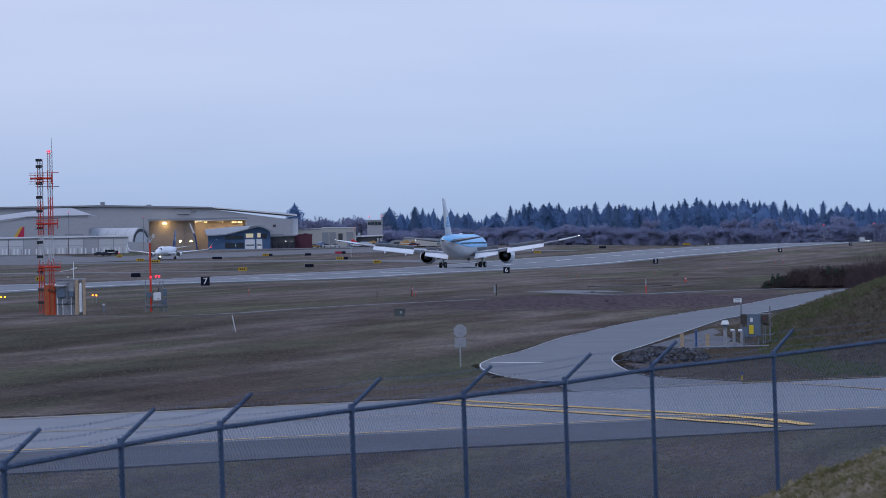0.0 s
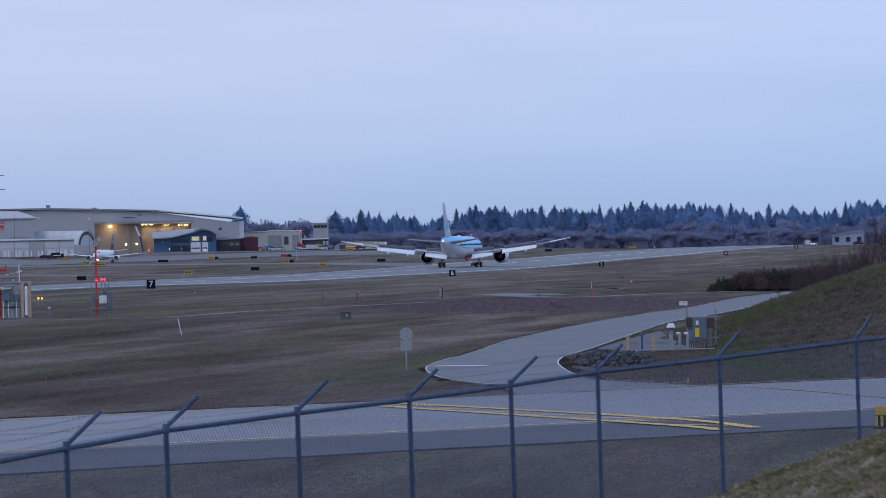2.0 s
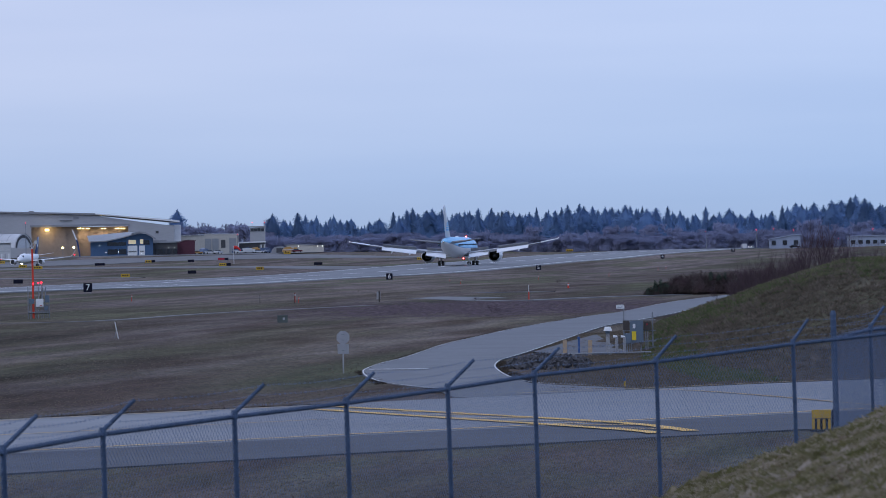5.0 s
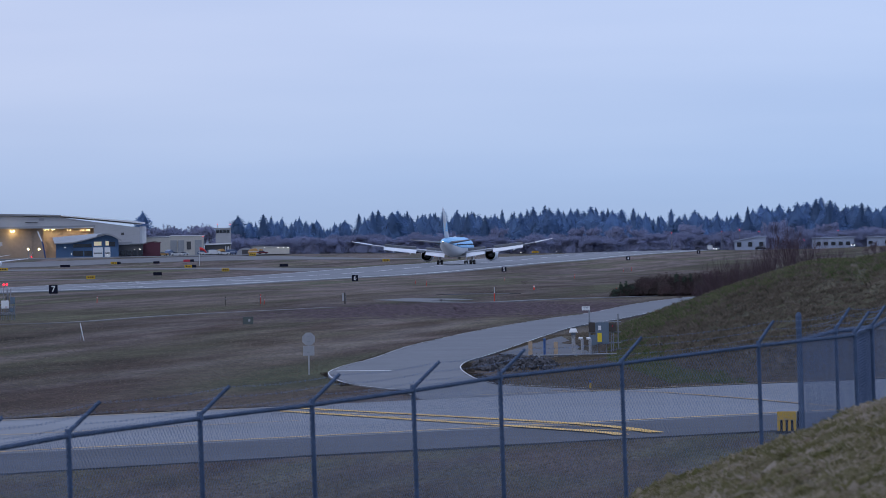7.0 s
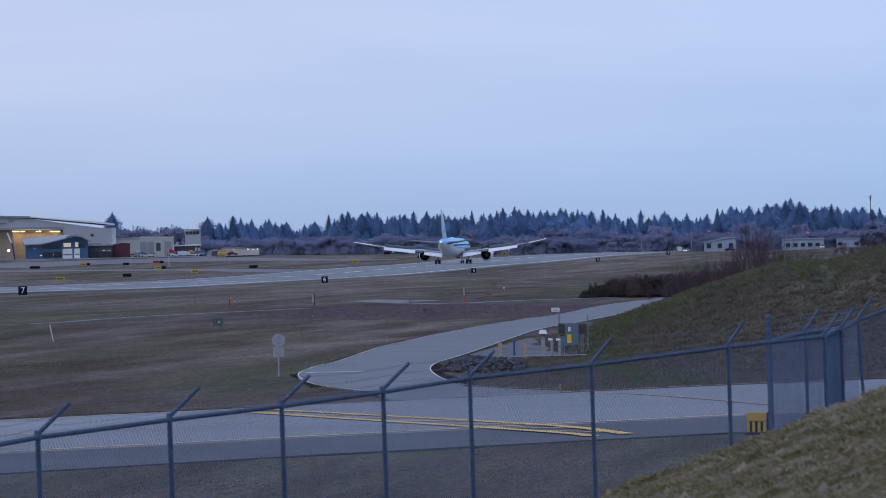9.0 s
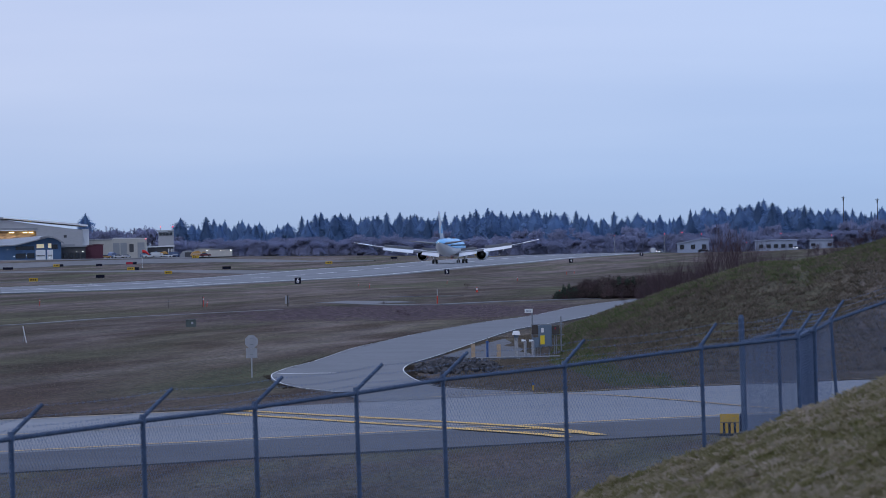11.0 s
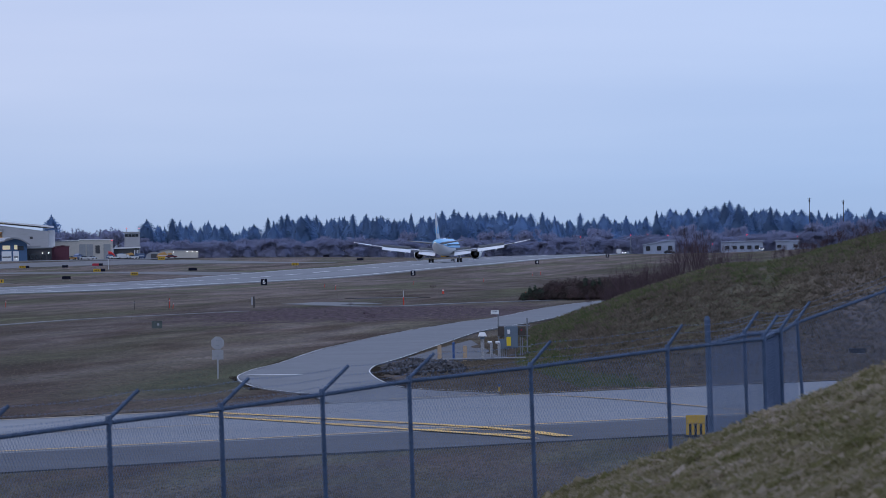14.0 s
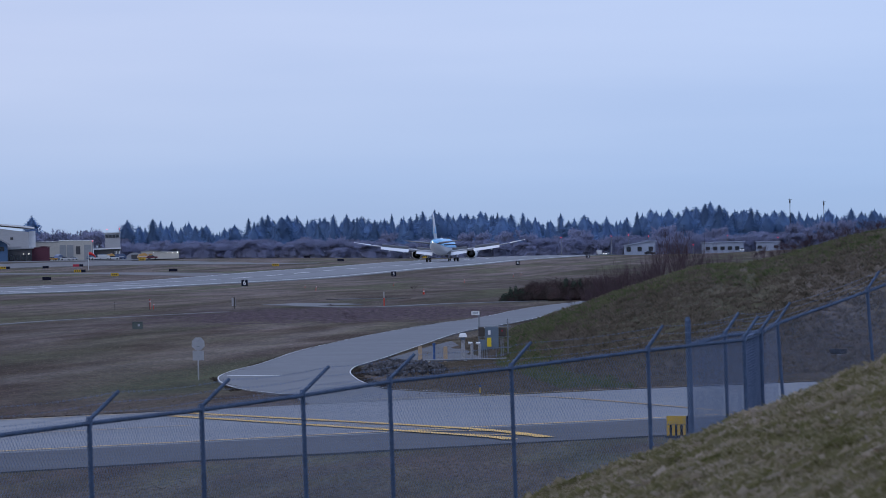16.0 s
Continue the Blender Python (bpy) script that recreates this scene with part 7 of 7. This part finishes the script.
# ---- grass tufts (what nobody could count) ----
def tufts(name, count, place, size, height, material, label, seed, blades=3, lift=0.05, rooted=False):
    """Small leaning blades scattered by place(rng), which gives x, y or None."""
    rng = random.Random(seed)
    verts, faces = [], []
    made = 0
    while made < count:
        spot = place(rng)
        if spot is None:
            continue
        made += 1
        x, y, grow = spot
        z = turf(x, y) - 0.02
        root = len(verts)
        if rooted:
            verts.append((x, y, z))
        for _ in range(blades):
            a = rng.uniform(0, 6.283)
            w, h = size * rng.uniform(0.5, 1.3) * grow, height * rng.uniform(0.4, 1.4) * grow + lift
            ca, sa = math.cos(a) * w, math.sin(a) * w
            lx, ly = rng.uniform(-1.3, 1.3) * h, rng.uniform(-1.3, 1.3) * h
            ox, oy = rng.uniform(-1, 1) * size, rng.uniform(-1, 1) * size
            p = len(verts)
            if rooted:
                verts.extend([(x + ca * 3, y + sa * 3, z + 0.3 * h), (x + ox + lx, y + oy + ly, z + h)])
                faces.append((root, p, p + 1))
                continue
            verts.extend([(x + ox - ca, y + oy - sa, z), (x + ox + ca, y + oy + sa, z), (x + ox + lx, y + oy + ly, z + h)])
            faces.append((p, p + 1, p + 2))
    me = bpy.data.meshes.new(name)
    me.from_pydata(verts, [], faces)
    me.materials.append(material)
    return tagged(new(name, me), label, "grass", kind="stuff")


def polar(rng, c0, c1, d0, d1, power=1.0):
    """A spot between two pixel columns of the camera's first view and two distances from it."""
    d = d0 + (d1 - d0) * rng.random() ** power
    a = 0.1492 - (rng.uniform(c0, c1) - 784) / 9500
    return -d * math.sin(a), d * math.cos(a)


PAVED = [[(-44.09, 150.73), (-37.61, 158.77), (-26.16, 174.89), (-12.93, 190.61), (1.71, 207.59), (2.27, 271.32), (-17.10, 252.64), (-26.99, 241.15), (-34.36, 229.96), (-49.70, 210.03), (-57.36, 196.22)],
         [(-36.03, 255.98), (-40.91, 283.86), (-42.49, 302.77), (-43.03, 316.58), (-45.08, 348.79), (-45.92, 372.90), (-46.61, 411.03), (-46.36, 454.07), (-45.51, 480.72), (-46.66, 548.17), (-44.88, 601.88), (-42.12, 598.66), (-40.09, 495.37), (-39.64, 454.16), (-39.93, 430.82), (-40.14, 407.85), (-38.27, 360.64), (-36.75, 325.37), (-36.33, 312.47), (-34.31, 288.36), (-31.36, 269.52), (-28.03, 250.48)]]


def paved(x, y):
    for poly in PAVED:
        inside = False
        for (a, b), (c, d) in zip(poly, poly[1:] + poly[:1]):
            if (b > y) != (d > y) and x < (c - a) * (y - b) / (d - b) + a:
                inside = not inside
        if inside:
            return True
    return False


def on_field(rng):
    x, y = polar(rng, -40, 2080, 140, 760, 1.5)
    if paved(x, y):
        return None
    q = noise.noise((x * 0.09, y * 0.03, 0.3)) + 0.6 * noise.noise((x * 0.5, y * 0.12, 7.0))
    return (x, y, 0.75 + 0.5 * max(0, q)) if q > -0.25 or rng.random() < 0.35 else None


def on_hill(rng):
    x, y = polar(rng, 1150, 2080, 234, 386)
    if rng.random() > smooth(8, 19, x * TURN_C + y * TURN_S) or paved(x, y):
        return None
    q = noise.noise((x * 1.3, y * 0.7, 3.3))
    return x, y, 0.95 + 0.9 * q


def on_face(rng):
    """The hill proper, where the grass stands in tussocks."""
    spot = on_hill(rng)
    return spot if spot and spot[0] * TURN_C + spot[1] * TURN_S > 20.5 and spot[1] > 272 else None


FRINGES = (([(-57.02, 195.04), (-49.41, 208.77), (-34.15, 228.59)], 0.25), ([(-16.97, 250.63), (2.27, 270.78)], 0.25), 
           ([(-36.41, 260.66), (-40.88, 283.87), (-43.03, 316.58), (-45.92, 372.90), (-46.61, 411.03), (-46.36, 454.07)], 0.2), ([(-29.07, 258.60), (-33.55, 283.24), (-35.95, 304.38)], -0.25))


def on_fringe(rng):
    """Ragged dead growth along the edges of the pavement."""
    path, out = rng.choice(FRINGES)
    x, y = on_path(path, rng.random())
    if noise.noise((x * 0.5, y * 0.5, 6.0)) < -0.15:
        return None
    return x + rng.gauss(-out, 0.14), y + rng.gauss(out, 0.5), 1.0 + 0.8 * noise.noise((x * 1.7, y * 1.7, 9.0))


TRAIL = [(-15.7, 343.5), (-15.4, 340.1), (-14.7, 330.7), (-14.2, 322.9), (-13.9, 319.0)]


def on_trail(rng):
    """A trodden line down the notch of the hill."""
    x, y = on_path(TRAIL, rng.random())
    return x + rng.gauss(0, 0.13), y + rng.gauss(0, 0.6), 1.0


def on_edge(rng):
    """The greener flank and crest of the hill, thinning out towards its straw-brown face."""
    x, y = polar(rng, 1340, 2080, 250, 366)
    u, v = x * TURN_C + y * TURN_S, y * TURN_C - x * TURN_S
    q = noise.noise((x * 0.3, y * 0.08, 8.1))
    green = max(0.85 - smooth(18.6, 22.0, u + 2 * q), smooth(314, 340, v + 16 * q))
    if u < 18.0 or v < 255 or rng.random() > green:
        return None
    return x, y, 1.0 + 0.6 * max(0, q)


def on_mound(rng):
    x, y = polar(rng, 1200, 2080, 20, 44)
    return x, y, max(0.35, 1.0 + 1.1 * noise.noise((x * 3.1, y * 1.7, 1.1)))


tufts("field_grass", 55000, on_field, 0.04, 0.012, M_GRASS_TUFT, "rough brownish grass tufts on the airfield", 21)
tufts("hill_grass", 130000, on_hill, 0.03, 0.055, M_GRASS_HILL, "rough grass tufts on the hill", 22)
tufts("pavement_fringe", 12000, on_fringe, 0.035, 0.05, M_GRASS_FRINGE, "ragged dead grass along the pavement edges", 28)
tufts("trodden_trail", 900, on_trail, 0.035, 0.05, M_STRAW, "pale trodden straw down the notch of the hill", 29)
tufts("hill_tussocks", 8000, on_face, 0.06, 0.15, M_GRASS_HILL, "straw-brown tussocks on the hill", 26, 12)
tufts("green_tussocks", 4200, on_edge, 0.06, 0.15, M_GRASS_GREEN, "olive tussocks on the crest of the hill", 27, 12)
tufts("hill_edge_grass", 62000, on_edge, 0.03, 0.075, M_GRASS_GREEN, "greener longer grass on the crest and flank of the hill", 24)
tufts("mound_grass", 80000, on_mound, 0.008, 0.03, M_GRASS_MOUND, "short olive grass on the near bank", 23, 4, 0.02)
tufts("mound_clumps", 13000, on_mound, 0.03, 0.036, M_GRASS_CLUMP, "olive and straw-coloured grass clumps on the near bank", 30, 12, 0.012, True)

# ---- chain-link fence with barbed wire arms ----
# each post: x, y, height of the top rail
FENCE = ((-9.26, 32.38, 6.30), (-9.38, 36.01, 6.28), (-9.34, 39.55, 6.30), (-9.03, 42.33, 6.35), (-8.77, 45.20, 6.38), (-8.12, 48.13, 6.42), (-7.52, 51.05, 6.44), (-6.91, 53.97, 6.48), (-6.35, 56.90, 6.53), (-5.31, 59.88, 6.585), (-3.98, 63.12, 6.695), (-2.99, 66.29, 6.74))
INNER = ((-3.70, 66.69, 6.67), (-3.32, 68.27, 6.76), (-2.93, 69.84, 6.76))
SIDE = ((-2.99, 66.29, 6.74), (-3.02, 72.36, 6.72))
EAST = ((-3.02, 72.36, 6.72), (-2.87, 73.90, 6.81), (-1.70, 77.11, 7.20), (-0.46, 80.33, 7.63))


def mesh_panel(bm_v, bm_f, a, b, low=2.05):
    """Woven diamond mesh between two posts, hung from the rail."""
    a, b = Vector(a), Vector(b)
    run = Vector((b.x - a.x, b.y - a.y, 0))
    length = run.length
    n = max(2, round(length / 0.036))
    d = run / n
    side = Vector((-d.y, d.x, 0)).normalized() * 0.0016
    half, rows = 0.036, int(low / 0.036)
    for i in range(n):
        z0 = a.z + (b.z - a.z) * i / n + 0.045
        base = Vector((a.x, a.y, 0)) + d * i
        prev = None
        for j in range(rows + 1):
            off = d * (1.0 if (i + j) % 2 else 0.0)
            p = base + off + Vector((0, 0, z0 - j * half))
            q = len(bm_v)
            bm_v.extend([tuple(p + side), tuple(p - side + Vector((0, 0, 0.0016))), tuple(p - side - Vector((0, 0, 0.0016)))])
            if prev is not None:
                for k in range(3):
                    bm_f.append((prev + k, prev + (k + 1) % 3, q + (k + 1) % 3, q + k))
            prev = q


def fence_run(name, posts, label, skip_first=False, lean=0.018, layers=1, skip_last=False):
    ob = thing(name, Matrix.Identity(4), label, "fence")
    right = Vector((TURN_C, TURN_S, 0))
    away = Vector((-TURN_S, TURN_C, 0))
    out = right + away * 0.3
    tips = []
    for i, (x, y, z) in enumerate(posts):
        foot = min(z - 2.1, ground(x, y) - 0.3)
        top = Vector((x, y, z))
        base = top + right * lean * (z - foot) - Vector((0, 0, z - foot))
        spread = 0.275 - 0.085 * smooth(57, 63, y)
        tip = top + out * spread + Vector((0, 0, 0.29))
        tips.append((top, tip))
        if (skip_first and i == 0) or (skip_last and i == len(posts) - 1):
            continue
        post = part("post", rod(B(), base, top + Vector((0, 0, 0.03)), 0.0235, n=12), M_FENCE, ob)
        part("post_cap", rod(B(), top + Vector((0, 0, -0.02)), top + Vector((0, 0, 0.06)), 0.036, 0.026, n=12), M_FENCE, post)
        part("barb_arm", rod(B(), top + Vector((0, 0, 0.03)), tip, 0.021, 0.018, n=8), M_FENCE, post)
        for k in range(5):
            q = top.lerp(base, (0.12 + 0.2 * k) * 2.1 / (z - foot))
            part("tie_band", rod(B(), q, q + Vector((0, 0, 0.02)), 0.028, n=10), M_FENCE, post)
    for (a, ta), (b, tb) in zip(tips, tips[1:]):
        rail = rod(B(), a, b, 0.0155, n=10)
        ties = int((b - a).length / 0.055)
        for k in range(ties):
            q = a.lerp(b, (k + 0.5) / ties)
            rod(rail, q, q + (b - a).normalized() * 0.024, 0.022, n=6)
        part("top_rail", rail, M_FENCE, ob)
        for layer in range(layers):
            vs, fs = [], []
            shift = away * 0.07 * layer + right * 0.013 * layer
            mesh_panel(vs, fs, a + shift, b + shift)
            me = bpy.data.meshes.new("mesh_panel")
            me.from_pydata(vs, [], fs)
            me.materials.append(M_WIRE)
            mp = new("mesh_panel", me)
            mp.parent = ob
            tagged(mp, "woven diamond wire mesh", kind="stuff")
        for s in (0.35, 0.66, 0.97):
            p, q = a.lerp(ta, s), b.lerp(tb, s)
            bm = B()
            pts = [p.lerp(q, k / 8) - Vector((0, 0, 0.025 * math.sin(math.pi * k / 8))) for k in range(9)]
            for u, v in zip(pts, pts[1:]):
                rod(bm, u, v, 0.0017, n=4, caps=False)
            m = int((q - p).length / 0.13)
            for k in range(1, m):
                c = p.lerp(q, k / m) - Vector((0, 0, 0.025 * math.sin(math.pi * k / m)))
                rod(bm, c + Vector((0.006, 0, -0.013)), c + Vector((-0.006, 0, 0.013)), 0.0013, n=3, caps=False)
                rod(bm, c + Vector((-0.008, 0.006, -0.01)), c + Vector((0.008, -0.006, 0.01)), 0.0013, n=3, caps=False)
            part("barbed_wire", bm, M_WIRE, ob)
    return ob


fence_run("chain_link_fence", FENCE, "galvanized chain-link fence with angled barbed wire arms")
fence_run("chain_link_fence", SIDE, "short return of chain-link fence running away", skip_first=True, layers=5, skip_last=True)
fence_run("chain_link_fence", EAST, "chain-link fence climbing the bank", skip_first=True, lean=0.06)
gate = fence_run("gate_leaf", INNER, "open chain-link gate leaf beside the fence corner", skip_first=True, layers=2)
gp = Vector((-3.70, 66.69, 6.98))
part("gate_post", rod(B(), (gp.x + 0.05, gp.y, 3.9), (gp.x, gp.y, gp.z), 0.037, n=12), M_FENCE, gate, "tall straight gate post")
part("gate_post_cap", rod(B(), (gp.x, gp.y, gp.z), (gp.x, gp.y, gp.z + 0.05), 0.042, 0.022, n=12), M_FENCE, gate)

# ---- what moves ----
def motions():
    """The airliner rolls out along the runway and slows, its beacons turning; the regional jet taxies across the apron."""
    rows = []
    for k in range(33):
        t = 0.5 * k
        y = 1293.5 + 48.424 * t - 0.8485 * t * t + 0.00743 * t ** 3
        rows.append((t, pose(RX, y, ground(RX, y) + 0.01)))
    walk(jet_landing, rows)
    # the beacon drums turn once in 1.425 s, timed to face the camera at 6.47 s
    for drum, y, z in BEACONS:
        walk(drum, [(0.25 * k, pose(0, y, z, 0, 0, 7.5 - (0.25 * k - 6.47) / 1.425 * 360)) for k in range(65)])
    x0, y0 = -379.70, 1864.24
    x1, y1 = -382.22, 1763.74
    rows = []
    for k in range(33):
        t = 0.5 * k
        x, y = x0 + (x1 - x0) * t / 16, y0 + (y1 - y0) * t / 16
        rows.append((t, pose(x, y, ground(x, y) + 0.02, 0, 0, 180 + 8.6 - 8.5)))
    walk(jet_taxiing, rows)


motions()
